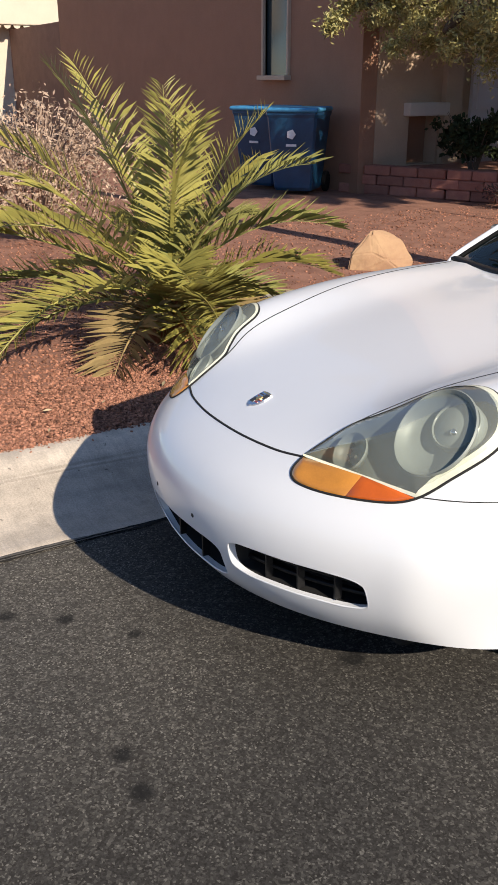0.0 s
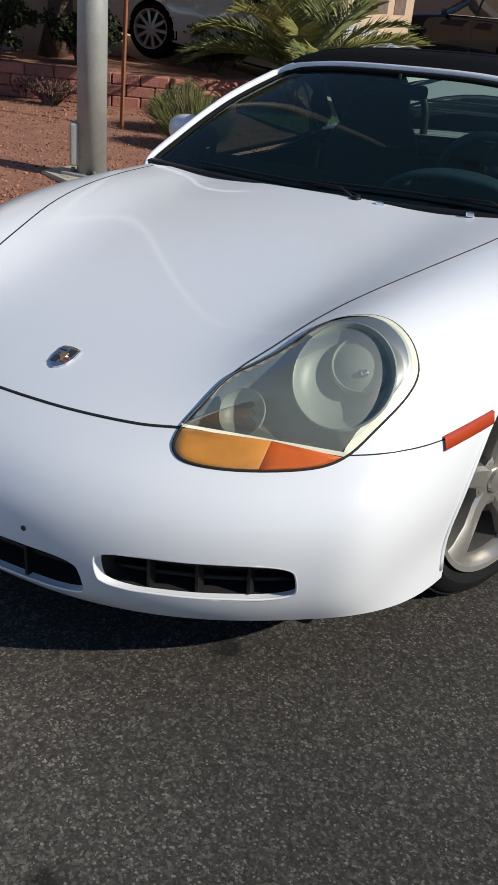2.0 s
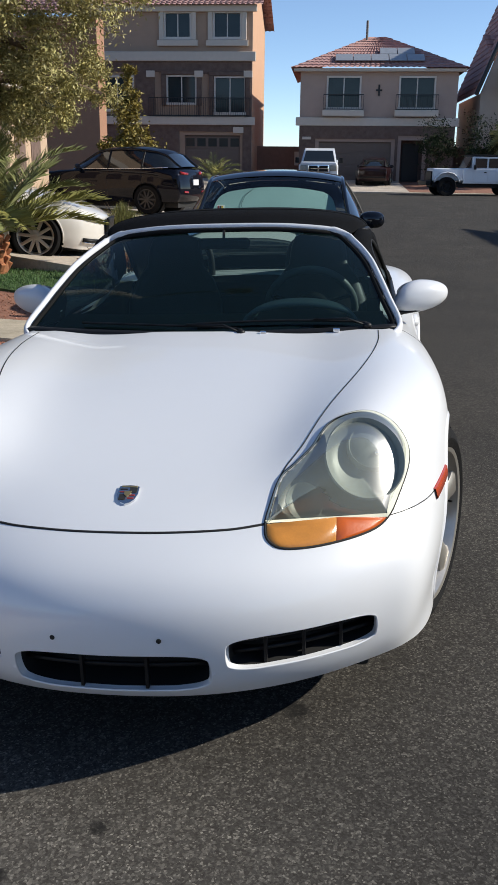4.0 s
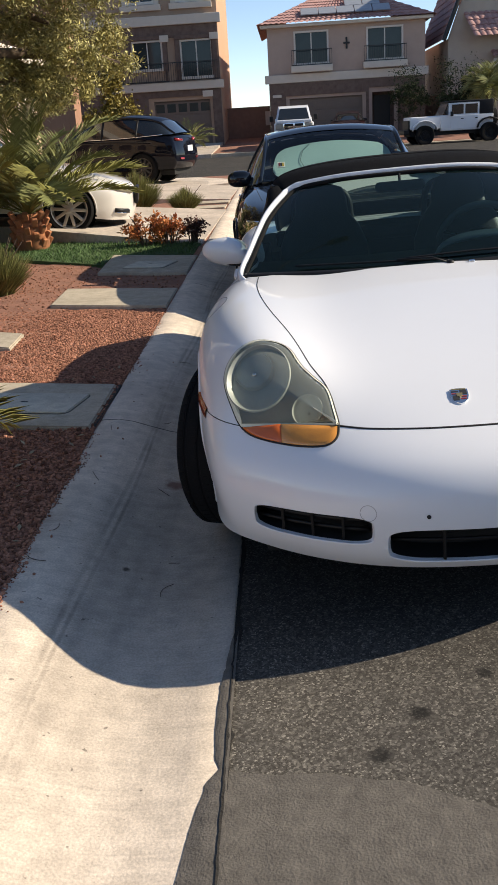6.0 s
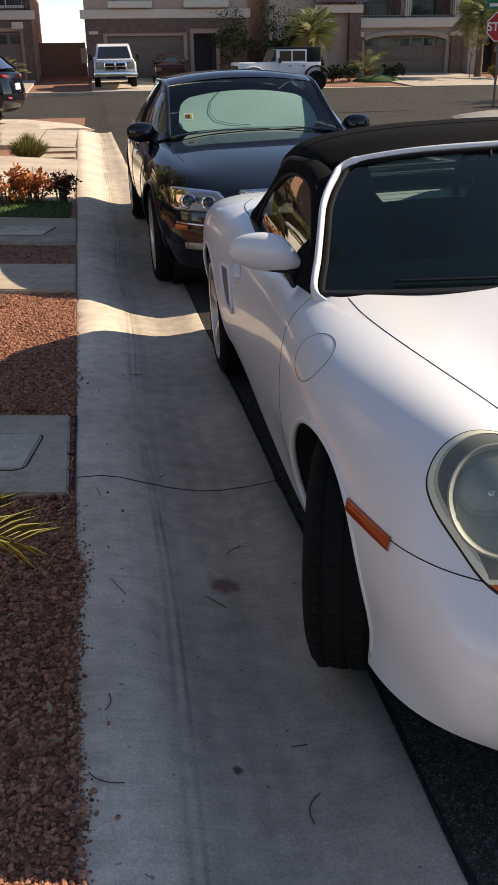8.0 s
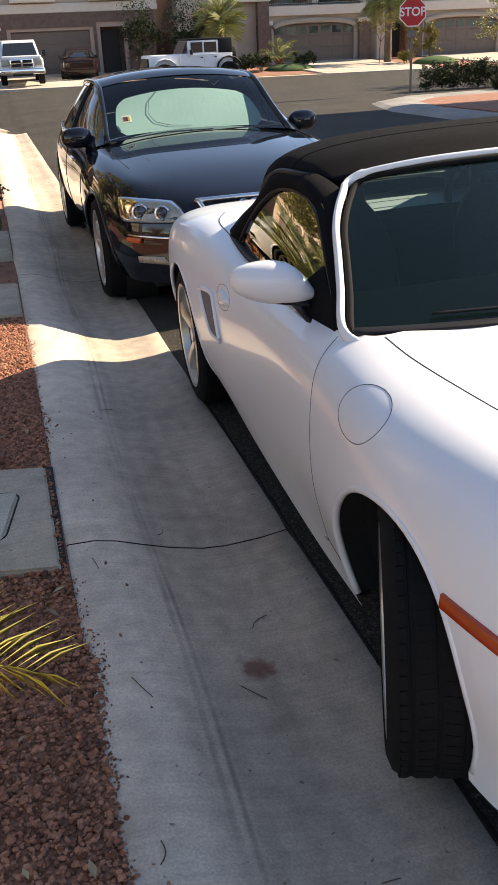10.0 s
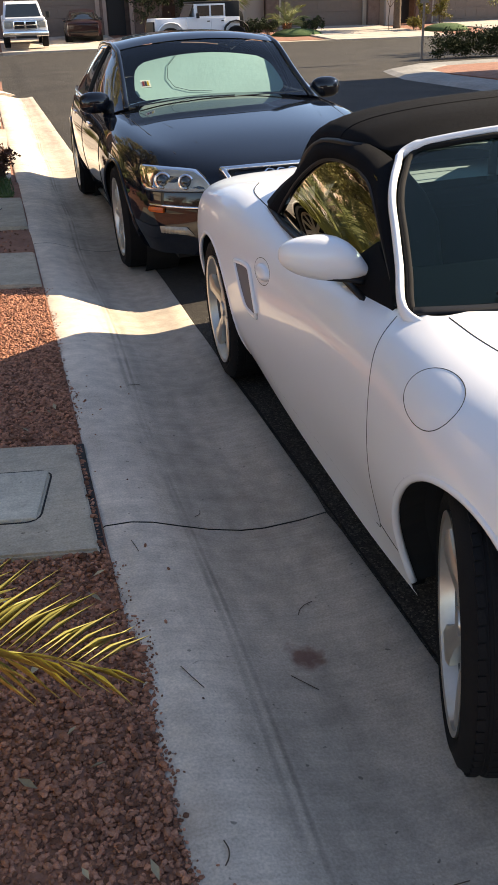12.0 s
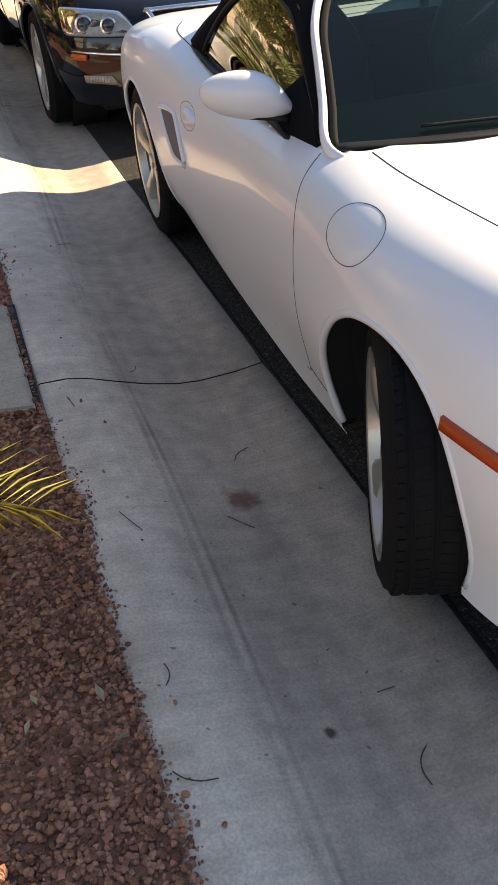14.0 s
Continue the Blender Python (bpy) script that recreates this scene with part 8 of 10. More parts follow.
def tree(m, label, height, trunk_r, crown, n, leaf, mat, seed, lean=(0, 0), narrow=0.4, hang=0.2, group="", boughs=()):
    root = tagged(empty("tree", m), label, "tree", group)
    r = random.Random(seed)
    bm = bmesh.new()
    ends = []
    branchy(bm, Vector((0, 0, -0.1)), Vector((lean[0], lean[1], 1)).normalized(), height, trunk_r, 3, r, ends)
    part("trunk", bm, M_BARK, root, smooth=True)
    for c in boughs:
        a, e = Vector((lean[0], lean[1], 1)).normalized() * height * 0.95, Vector(c[:3])
        mid = a.lerp(e, 0.5) + Vector((r.gauss(0, .15), r.gauss(0, .15), 0.35))
        part("bough", tube_bm(spline([a, mid, e, e + Vector((e.x - mid.x, e.y - mid.y, -0.3)) * 0.35], 5), [trunk_r * 0.5 * (1 - k / 18) + 0.012 for k in range(len(spline([a, mid, e, e], 5)))], 7), M_BARK, root, smooth=True)
    blobs = list(crown) + [(e.x, e.y, e.z, 0.45, 0.45, 0.35, 2) for e in ends[4:40]]
    leaves("crown", blobs, n, leaf, seed + 1, mat, root, narrow, hang, 0.5 if boughs else 1.0)
    return root


def shrub(m, label, rx, ry, h, n, leaf, mat, seed, narrow=0.4, twigs=14, name="shrub", group="", twig_mat=None, spiky=False):
    root = tagged(empty(name, m), label, "shrub", group)
    r = random.Random(seed)
    bm = bmesh.new()
    tips = []
    for k in range(twigs):
        a = r.uniform(0, 6.3)
        t = Vector((rx * 0.85 * math.cos(a) * r.uniform(.2, 1), ry * 0.85 * math.sin(a) * r.uniform(.2, 1), h * r.uniform(0.55, 1.0)))
        b_tube(bm, [(0.05 * math.cos(a), 0.05 * math.sin(a), -0.03), t * 0.5 + Vector((0, 0, h * 0.08)), t], [0.010, 0.007, 0.003], 5)
        tips.append(t)
    part("stem", bm, twig_mat or M_BARK, root)
    if n:
        if spiky:
            vs, fs = [], []
            for _ in range(n):
                a, f = r.uniform(0, 6.3), r.random()
                t = Vector((rx * f * math.cos(a), ry * f * math.sin(a), h * r.uniform(0.5, 1.05) * (1 - 0.4 * f)))
                b0 = Vector((t.x * 0.25 + r.gauss(0, .03), t.y * 0.25 + r.gauss(0, .03), 0))
                w = Vector((r.gauss(0, 1), r.gauss(0, 1), 0)).normalized() * leaf * narrow * 0.3
                o = len(vs)
                vs += [b0 - w, b0 + w, t]
                fs.append((o, o + 1, o + 2))
            link("foliage", vs, fs, mat, root, smooth=False)
        else:
            leaves("foliage", [(t.x * 0.8, t.y * 0.8, t.z * 0.72, rx * 0.42, ry * 0.42, h * 0.30, 3) for t in tips], n, leaf, seed + 3, mat, root, narrow)
    return root


PALM1 = palm(pose(-2.78, 0.24, 0.0, 0, 0, 0), "yellow-green young date palm with spreading feather fronds beside the kerb", 33, 1.62, 0.20, 46, (M_FRONDY, M_FROND, M_FRONDDRY), 3, 0.24, 0.13, (-0.05, 1.45), young=5, bend=(0.7, 1.3), reach=(0.98, 0.0))
ob = link("frond", *frond_mesh(1.24, 0.78, 0.20, 64, 997, lift=0.42, curl=-0.12), M_FRONDY, PALM1)
ob.matrix_local = Matrix.Translation((0, 0, 0.20)) @ Matrix.Rotation(radians(-8), 4, "Z")
shrub(pose(-2.78, 0.24, 0.0), "dry yellow suckers and fibre round the palm base", 0.42, 0.42, 0.50, 900, 0.05, M_FRONDY, 21, 0.3, 30, "palm_suckers", "", M_FRONDDRY, True)
palm(pose(-3.90, 8.45, 0.06, 0, 0, 70), "green date palm with a rust-coloured stubby trunk at the lawn", 36, 1.62, 0.25, 64, (M_FRONDGREEN, M_FROND), 5, 0.42, 0.21, (0.42, 1.42), young=6, bend=(0.6, 1.15))

# High outer clumps and the last three: added out of view, shading the yard.
CANOPY = [(0.4, -2.0, 1.72, 1.1, 1.0, 0.5, 15), (1.1, -1.2, 1.75, 0.9, 0.9, 0.5, 13), (-0.4, -2.6, 1.95, 0.8, 0.8, 0.45, 9), (2.55, -1.7, 1.62, 0.75, 0.75, 0.32, 18), (3.2, -1.2, 1.55, 0.7, 0.7, 0.32, 16), (0.2, -0.5, 3.0, 1.6, 1.5, 1.0, 22), (2.1, -1.2, 3.5, 1.5, 1.4, 0.7, 18),
          (4.2, 1.9, 3.3, 1.1, 1.2, 1.2, 24), (3.2, 1.7, 2.6, 1.0, 1.2, 0.9, 20), (2.4, 1.3, 3.2, 1.2, 1.2, 1.0, 18), (3.6, 0.9, 4.0, 1.4, 1.4, 0.8, 16), (1.4, 0.3, 3.3, 1.4, 1.4, 1.0, 16), (4.9, -1.3, 3.3, 1.1, 1.1, 0.45, 12), (4.1, -0.6, 3.5, 1.0, 1.0, 0.5, 10), (3.9, 2.1, 2.1, 0.9, 1.0, 0.7, 18), (3.1, 2.0, 1.8, 0.9, 1.0, 0.6, 16), (4.2, -2.3, 2.85, 0.9, 0.9, 0.55, 22), (3.2, -2.9, 3.0, 0.9, 0.9, 0.5, 22), (2.9, -1.6, 2.7, 0.9, 0.9, 0.5, 20)]
tree(pose(-7.37, 7.93, 0.35), "large olive-leaved desert tree with drooping boughs before the house", 1.35, 0.20, CANOPY, 300000, 0.066, M_LEAF, 31, (0.25, -0.1), 0.30, 0.5, boughs=CANOPY)
tree(pose(-5.85, 25.8, -0.1), "dense pointed yellow-green young tree beside the far house", 0.9, 0.07, [(0, 0, 1.1, 0.9, 0.9, 0.6, 24), (0, 0, 1.9, 0.8, 0.8, 0.6, 22), (0.05, 0, 2.7, 0.6, 0.6, 0.6, 16), (0, 0, 3.4, 0.4, 0.4, 0.5, 10), (0, 0, 4.0, 0.18, 0.18, 0.4, 5)], 15000, 0.12, M_LEAFYELLOW, 33, (0, 0), 0.45, 0.1)

shrub(pose(-3.35, 5.15, 0.0), "grey-green rounded desert shrub in the gravel", 0.42, 0.40, 0.55, 4500, 0.08800000000000001, M_LEAFGREY, 41, 0.35, 20, spiky=True)
shrub(pose(-3.9, 5.9, 0.0), "grey-green feathery shrub by the stone wall", 0.5, 0.45, 0.55, 4200, 0.08800000000000001, M_LEAFGREY, 42, 0.35, 20, spiky=True)
shrub(pose(-2.36, 8.2, 0.02), "rust-red low shrub at the driveway's edge", 0.30, 0.28, 0.42, 1500, 0.045, M_LEAFRED, 43, 0.5)
shrub(pose(-2.06, 8.25, 0.02), "bright orange-red low shrub at the driveway's edge", 0.30, 0.26, 0.40, 1500, 0.045, M_LEAFRED, 44, 0.5)
shrub(pose(-1.77, 8.28, 0.02), "dark purple-brown low shrub at the driveway's edge", 0.20, 0.18, 0.38, 900, 0.04, M_LEAFPURPLE, 45, 0.5)
shrub(pose(-2.45, 13.45, 0.02), "small yellow-green tufted shrub between pads", 0.40, 0.36, 0.42, 3300, 0.066, M_LEAFGREY, 46, 0.35, 12, spiky=True)
shrub(pose(-3.35, 13.6, 0.02), "yellow-green feathery shrub between driveways", 0.55, 0.50, 0.75, 5400, 0.08800000000000001, M_LEAFGREY, 47, 0.35, 16, spiky=True)
shrub(pose(-6.65, 0.56, 0.0), "tall dry pinkish shrub of dead twigs and seed heads", 1.1, 1.2, 1.35, 7000, 0.055, M_TWIG, 48, 0.35, 90, "dry_shrub", "", M_TWIG)
shrub(pose(-5.38, -0.72, 0.0), "tall dry pinkish shrub of dead twigs", 0.9, 0.9, 1.05, 4500, 0.055, M_TWIG, 49, 0.35, 70, "dry_shrub", "", M_TWIG)
shrub(pose(-7.10, 6.58, 0.34), "dark green rounded bush in the raised bed", 0.62, 0.55, 0.75, 3200, 0.07, M_LEAFDARK, 50, 0.6, 16)
shrub(pose(-6.48, 7.46, 0.34), "dark green rounded bush in the raised bed", 0.55, 0.5, 0.62, 2600, 0.07, M_LEAFDARK, 51, 0.6, 16)
shrub(pose(-5.35, 8.79, 0.36), "dark small-leaved bush in the raised bed", 0.60, 0.5, 0.55, 2400, 0.06, M_LEAFDARK, 52, 0.6, 16)
shrub(pose(-5.91, 6.2, 0.02), "low bush of bare brown twigs below the wall", 0.75, 0.30, 0.28, 500, 0.05, M_LEAFPURPLE, 53, 0.4, 50, "dry_shrub", "", M_BARK)
shrub(pose(-4.55, 6.81, 0.02), "straw-coloured grass clump at the wall", 0.35, 0.25, 0.30, 700, 0.12, M_FRONDDRY, 54, 0.25, 6, spiky=True)
# far side of the cross street
palm(pose(-5.9, 46.5, 0.36, 0, 0, 10), "small bushy palm before the far garage", 20, 1.5, 0.30, 24, (M_FROND, M_FRONDGREEN), 7, 0.4, 0.18, (0.1, 1.4))
palm(pose(12.9, 46.3, 0.36, 0, 0, 40), "small bushy palm on a round lawn", 20, 1.3, 0.30, 24, (M_FRONDGREEN, M_FROND), 8, 0.5, 0.18, (0.0, 1.4))
palm(pose(9.9, 46.6, 0.36, 0, 0, 5), "fan palm with a dense green head and bare trunk", 34, 1.35, 0.55, 22, (M_FRONDGREEN, M_FROND), 9, 2.6, 0.17, (-0.7, 1.3), boots=False)
palm(pose(19.15, 46.8, 0.36, 0, 0, 55), "tall fan palm with a pale bare trunk", 34, 1.3, 0.55, 22, (M_FRONDGREEN, M_FROND), 10, 3.3, 0.17, (-0.7, 1.3), boots=False)
tree(pose(6.0, 48.6, 0.36), "young dark green tree against the far house", 1.0, 0.06, [(0, 0, 2.2, 0.9, 0.7, 1.5, 30)], 5000, 0.11, M_LEAFDARK, 61, (0, 0), 0.5)
tree(pose(8.3, 47.6, 0.36), "dark green tree behind the off-road car", 1.0, 0.06, [(0, 0, 2.4, 1.3, 0.8, 1.6, 34)], 6000, 0.12, M_LEAFDARK, 62, (0, 0), 0.5)
tree(pose(18.3, 45.8, 0.36), "thin young tree with sparse yellow leaves", 1.2, 0.03, [(0, 0, 2.0, 0.5, 0.5, 0.7, 14)], 1500, 0.09, M_LEAFYELLOW, 63, (0, 0), 0.5)
for k, (x, y, h) in enumerate(((19.95, 45.6, 2.3), (21.1, 45.6, 2.2), (19.2, 44.6, 0.7))):
    shrub(pose(x, y, 0.36), "yellow-flowering upright shrub near the corner", 0.55, 0.5, h, 2600, 0.10, M_LEAFYELLOW, 70 + k, 0.5, 14, group="yellow shrubs")
for k, (x, y) in enumerate(((10.8, 45.6), (11.6, 45.2), (14.0, 45.6))):
    shrub(pose(x, y, 0.36), "dark green low bush at the far houses", 0.8, 0.6, 0.8, 2200, 0.09, M_LEAFDARK, 80 + k, 0.5, 12, group="far bushes")
for x, y, r in ((13.3, 45.9, 1.35), (20.9, 44.6, 1.2)):
    bm = lathe_bm([(r, -0.16), (r * 0.97, -0.08), (r * 0.8, 0.06), (r * 0.5, 0.16), (r * 0.2, 0.20), (0.02, 0.205)], 32, Matrix.Translation((x, y, 0.46)))
    tagged(part("lawn_mound", bm, M_TURF, None, smooth=True), "round green turf mound before a far house", "lawn")
hedge = tagged(empty("hedge", pose(12.65, 24.4, 0.06)), "clipped dark green hedge on the corner plot", "hedge")
leaves("foliage", [(x * 0.3, 0.02 * x, 0.42, 0.45, 0.42, 0.36, 16) for x in range(-6, 7)], 18000, 0.06, 90, M_LEAFDARK, hedge, 0.6)
shrub(pose(12.3, 22.6, 0.06), "grey agave-like rosette on the corner plot", 0.5, 0.5, 0.6, 260, 0.30, M_LEAFDARK, 91, 0.4, 3, "agave", "", None, True)
tree(pose(15.5, 26.0, 0.0), "airy green tree on the corner plot", 1.3, 0.06, [(0, 0, 2.4, 0.9, 0.9, 0.9, 22)], 4000, 0.09, M_LEAF, 92, (0, 0), 0.4)
# ---- yard things, houses, signs ----
bm = bmesh.new()
rr = random.Random(12)
for x, y, z in ((-0.25, -0.13, 0), (0.24, -0.15, 0), (0.27, 0.08, 0), (-0.22, 0.13, 0), (-0.24, -0.10, 0.13), (-0.07, -0.05, 0.33), (0.02, 0.03, 0.34), (0.15, -0.06, 0.26), (0.25, -0.11, 0.10), (0.23, 0.06, 0.12), (-0.20, 0.08, 0.15), (0.05, -0.16, 0.10), (-0.10, -0.15, 0.16), (0.12, 0.12, 0.2)):
    bm.verts.new((x + rr.gauss(0, .012), y + rr.gauss(0, .012), z * 0.92 - (0.06 if z == 0 else 0)))
bmesh.ops.convex_hull(bm, input=bm.verts)
bmesh.ops.bevel(bm, geom=bm.edges[:], offset=0.012, segments=2, affect="EDGES")
bmesh.ops.triangulate(bm, faces=bm.faces[:])
bmesh.ops.subdivide_edges(bm, edges=bm.edges[:], cuts=3, use_grid_fill=True)
for v in bm.verts:
    v.co += v.co.normalized() * (0.014 * noise.noise(v.co * 7) + 0.006 * noise.noise(v.co * 24))
rock = part("boulder", bm, M_BOULDER, None, smooth=True, angle=14)
rock.matrix_world = pose(-3.89, 2.65, 0.0, 0, 0, 60)
tagged(rock, "tan angular landscape boulder standing in the red gravel", "boulder")

pole = tagged(empty("street_lamp", pose(-3.06, 3.28, 0.0)), "weathered grey steel street lamp pole on a concrete foot", "street lamp")
part("shaft", lathe_bm([(0.108, 0.02), (0.104, 1.2), (0.095, 3.0), (0.07, 8.2)], 32), M_POLE, pole, smooth=True)
part("base_plate", boxed(-0.16, -0.16, 0.03, 0.16, 0.16, 0.055, 0.006), M_POLE, pole)
part("foot", lathe_bm([(0.24, -0.1), (0.24, 0.03), (0.22, 0.04)], 28), M_SLAB, pole, smooth=True, angle=40)
box_m = pose(0, 0, 0, 0, 0, 215)
part("hand_hole_box", boxed(0.08, -0.065, 0.10, 0.155, 0.065, 0.40, 0.018, box_m, 3), M_POLE, pole, smooth=True, angle=40)
part("arm", tube_bm(spline([(0, 0, 8.1), (0.6, 0, 8.5), (1.8, 0, 8.6)], 6), 0.035, 8), M_POLE, pole, smooth=True)
part("lamp_head", boxed(1.7, -0.14, 8.52, 2.3, 0.14, 8.66, 0.05), M_POLE, pole)
for a in (45, 135, 225, 315):
    part("anchor_bolt", lathe_bm([(0.016, 0.05), (0.016, 0.085), (0.008, 0.09)], 8, Matrix.Translation((0.185 * math.cos(radians(a)) * 0.72, 0.185 * math.sin(radians(a)) * 0.72, 0))), M_STEEL, pole)
st = part("stake", boxed(-0.016, -0.016, -0.1, 0.016, 0.016, 1.35, 0.003, Matrix.Translation((-4.43, 5.52, 0)) @ pose(0, 0, 0, 0, 1)), M_RUST)
tagged(st, "thin rusty iron stake in the gravel", "stake")


def wheelie_bin(m, label, lid_open=0):
    root = tagged(empty("wheeled_bin", m), label, "bin")
    bm = bmesh.new()
    rows = []
    for z, w, d in ((0.06, 0.24, 0.26), (0.10, 0.26, 0.29), (0.98, 0.335, 0.38), (1.02, 0.35, 0.40), (1.05, 0.35, 0.40)):
        rows.append([bm.verts.new((x * w, y * d, z)) for x, y in ((-1, -.92), (-.92, -1), (.92, -1), (1, -.92), (1, .92), (.92, 1), (-.92, 1), (-1, .92))])
    for a, b in zip(rows, rows[1:]):
        for k in range(8):
            bm.faces.new((a[k], a[(k + 1) % 8], b[(k + 1) % 8], b[k]))
    bm.faces.new(rows[0][::-1]), bm.faces.new(rows[-1])
    body = part("body", bm, M_BLUE, root)
    part("lid", boxed(-0.365, -0.43, 1.05, 0.365, 0.40, 1.11, 0.035, None, 3), M_BLUELID, root, smooth=True, angle=40)
    part("handle", tube_bm([(-0.30, 0.42, 0.98), (-0.30, 0.50, 1.02), (0.30, 0.50, 1.02), (0.30, 0.42, 0.98)], 0.018, 8), M_BLUE, root)
    for s in (1, -1):
        part("bin_wheel", lathe_bm([(0.13, -0.03), (0.14, -0.02), (0.14, 0.02), (0.13, 0.03)], 20, pose(s * 0.30, 0.34, 0.14, 0, 90, 0)), M_RUBBER, root, smooth=True, angle=40)
    part("print_emblem", lathe_bm([(0.065, 0), (0.065, 0.003), (0.03, 0.004)], 5, pose(0, -0.375, 0.78, 84, 0, 0)), M_SIGNWHITE, body)
    part("print_bar", boxed(-0.07, -0.372, 0.63, 0.07, -0.362, 0.66, 0, None), M_SIGNWHITE, body)
    return root


wheelie_bin(pose(-8.60, 4.81, 0.0, 0, 0, 42), "dark blue wheeled recycling bin with a white emblem")
wheelie_bin(pose(-9.40, 4.78, 0.0, 0, 0, 30), "blue wheeled bin beside the house wall")

# low wall of red blocks, and the raised bed behind it
wall_path = [(-8.43, 5.51), (-7.01, 6.20), (-4.88, 7.22), (-4.51, 8.06), (-4.65, 8.67)]
low_wall = tag(empty("garden_wall"), "low garden wall of rough red blocks", "wall", "structure")
for (x0, y0), (x1, y1) in zip(wall_path, wall_path[1:]):
    L = math.hypot(x1 - x0, y1 - y0)
    n = max(2, int(L / 0.32))
    for row in range(3):
        for k in range(n):
            t = (k + 0.5 + (0.25 if row % 2 else -0.25)) / n
            if t > 1.02 or (row == 2 and rng.random() < 0.06):
                continue
            w = L / n - 0.012
            h = rng.uniform(-0.006, 0.006)
            part("block", boxed(-w / 2, -0.10 + h, 0.0, w / 2, 0.10 + h, 0.122, 0.012, pose(x0 + (x1 - x0) * t, y0 + (y1 - y0) * t, 0.0 + row * 0.126, 0, 0, math.degrees(math.atan2(y1 - y0, x1 - x0)) + rng.uniform(-1, 1)), 1), M_REDBLOCK, low_wall)
bed = [(-8.1, 5.75), (-7.01, 6.27), (-4.98, 7.27), (-4.61, 8.11), (-4.75, 8.62), (-8.03, 9.45)]
slab_of(bed, 0.0, 0.34, M_SOIL, "raised_bed", "raised bed of red soil behind the low wall", None, 0.03)


def window(wall, x0, x1, z0, z1, y, frame_mat=None, parent=None, rail=False, name="window", slim=False):
    """A recessed window in a wall that faces -y."""
    w = empty(name)
    w.parent = wall
    t = 0.045 if slim else 0.10
    for nm, b in (("window_frame", (x0 - t, y - 0.05, z1, x1 + t, y + 0.10, z1 + t)), ("window_frame", (x0 - t, y - 0.05, z0, x0, y + 0.10, z1)), ("window_frame", (x1, y - 0.05, z0, x1 + t, y + 0.10, z1)), ("window_sill", (x0 - t * 1.5, y - 0.12, z0 - t * 1.5, x1 + t * 1.5, y + 0.10, z0))):
        part(nm, boxed(*b, 0.012), frame_mat or M_FRAME, w)
    mid = (x0 + x1) / 2
    if slim:
        part("pane", boxed(x0, y + 0.03, z0, x1, y + 0.045, z1), M_PANE, w)
        return w
    part("mullion", boxed(mid - 0.03, y + 0.02, z0, mid + 0.03, y + 0.10, z1), M_FRAME, w)
    for a, b in ((x0, mid - 0.03), (mid + 0.03, x1)):
        part("pane", boxed(a, y + 0.06, z0, b, y + 0.075, z1), M_PANE, w)
    part("blind", boxed(x0, y + 0.12, z0 + (z1 - z0) * 0.3, x1, y + 0.13, z1), M_FRAME, w)
    return w


def railing(wall, x0, x1, z0, z1, y, step=0.13):
    r_ = empty("balcony_rail")
    r_.parent = wall
    for z in (z0, z1):
        part("rail", boxed(x0, y - 0.02, z - 0.02, x1, y + 0.02, z + 0.02), M_IRON, r_)
    n = int((x1 - x0) / step)
    for k in range(n + 1):
        x = x0 + (x1 - x0) * k / n
        part("baluster", boxed(x - 0.01, y - 0.01, z0, x + 0.01, y + 0.01, z1), M_IRON, r_)


def garage_door(wall, x0, x1, z0, z1, y, windows=True):
    g = empty("garage_door")
    g.parent = wall
    rows_ = 4
    part("door_back", boxed(x0 - 0.1, y + 0.06, z0, x1 + 0.1, y + 0.10, z1 + 0.25), M_GARAGE, g)
    for k in range(rows_):
        a, b = z0 + (z1 - z0) * k / rows_, z0 + (z1 - z0) * (k + 1) / rows_ - 0.012
        part("panel", boxed(x0, y, a, x1, y + 0.05, b, 0.006), M_GARAGE, g)
        n = int((x1 - x0) / 0.62)
        for i in range(n):
            xa = x0 + (x1 - x0) * (i + 0.12) / n
            xb = x0 + (x1 - x0) * (i + 0.88) / n
            top = k == rows_ - 1 and windows
            part("pane" if top else "raised_field", boxed(xa, y - 0.012, a + 0.12, xb, y + 0.002, b - 0.10, 0.006), M_PANE if top else M_GARAGE, g)


def tile_roof(name, corners, parent, tile=0.30, course=0.42):
    """Barrel tiles over a sloping quad: corners eave-left, eave-right, ridge-right, ridge-left."""
    a, b, c, d = (Vector(p) for p in corners)
    W = (b - a).length
    S = ((d + c) / 2 - (a + b) / 2).length
    up = (b - a).cross(d - a).normalized()
    if up.z < 0:
        up = -up
    nx, ny = max(4, int(W / tile)), max(2, int(S / course))
    vs, fs = [], []
    seg = 4
    for j in range(ny):
        for e in (0, 1):
            t = (j + e) / ny
            l, r_ = a.lerp(d, t), b.lerp(c, t)
            for i in range(nx * seg + 1):
                f = i / (nx * seg)
                h = 0.05 * abs(math.sin(math.pi * i / seg)) + (0.045 if e == 0 else 0.0)
                vs.append(l.lerp(r_, f) + up * h)
    row = nx * seg + 1
    for j in range(ny):
        o = j * 2 * row
        fs += [(o + i, o + i + 1, o + row + i + 1, o + row + i) for i in range(nx * seg)]
        if j:
            p = o - row
            fs += [(p + i, p + i + 1, o + i + 1, o + i) for i in range(nx * seg)]
    return link(name, vs, fs, M_TILE, parent, smooth=False)


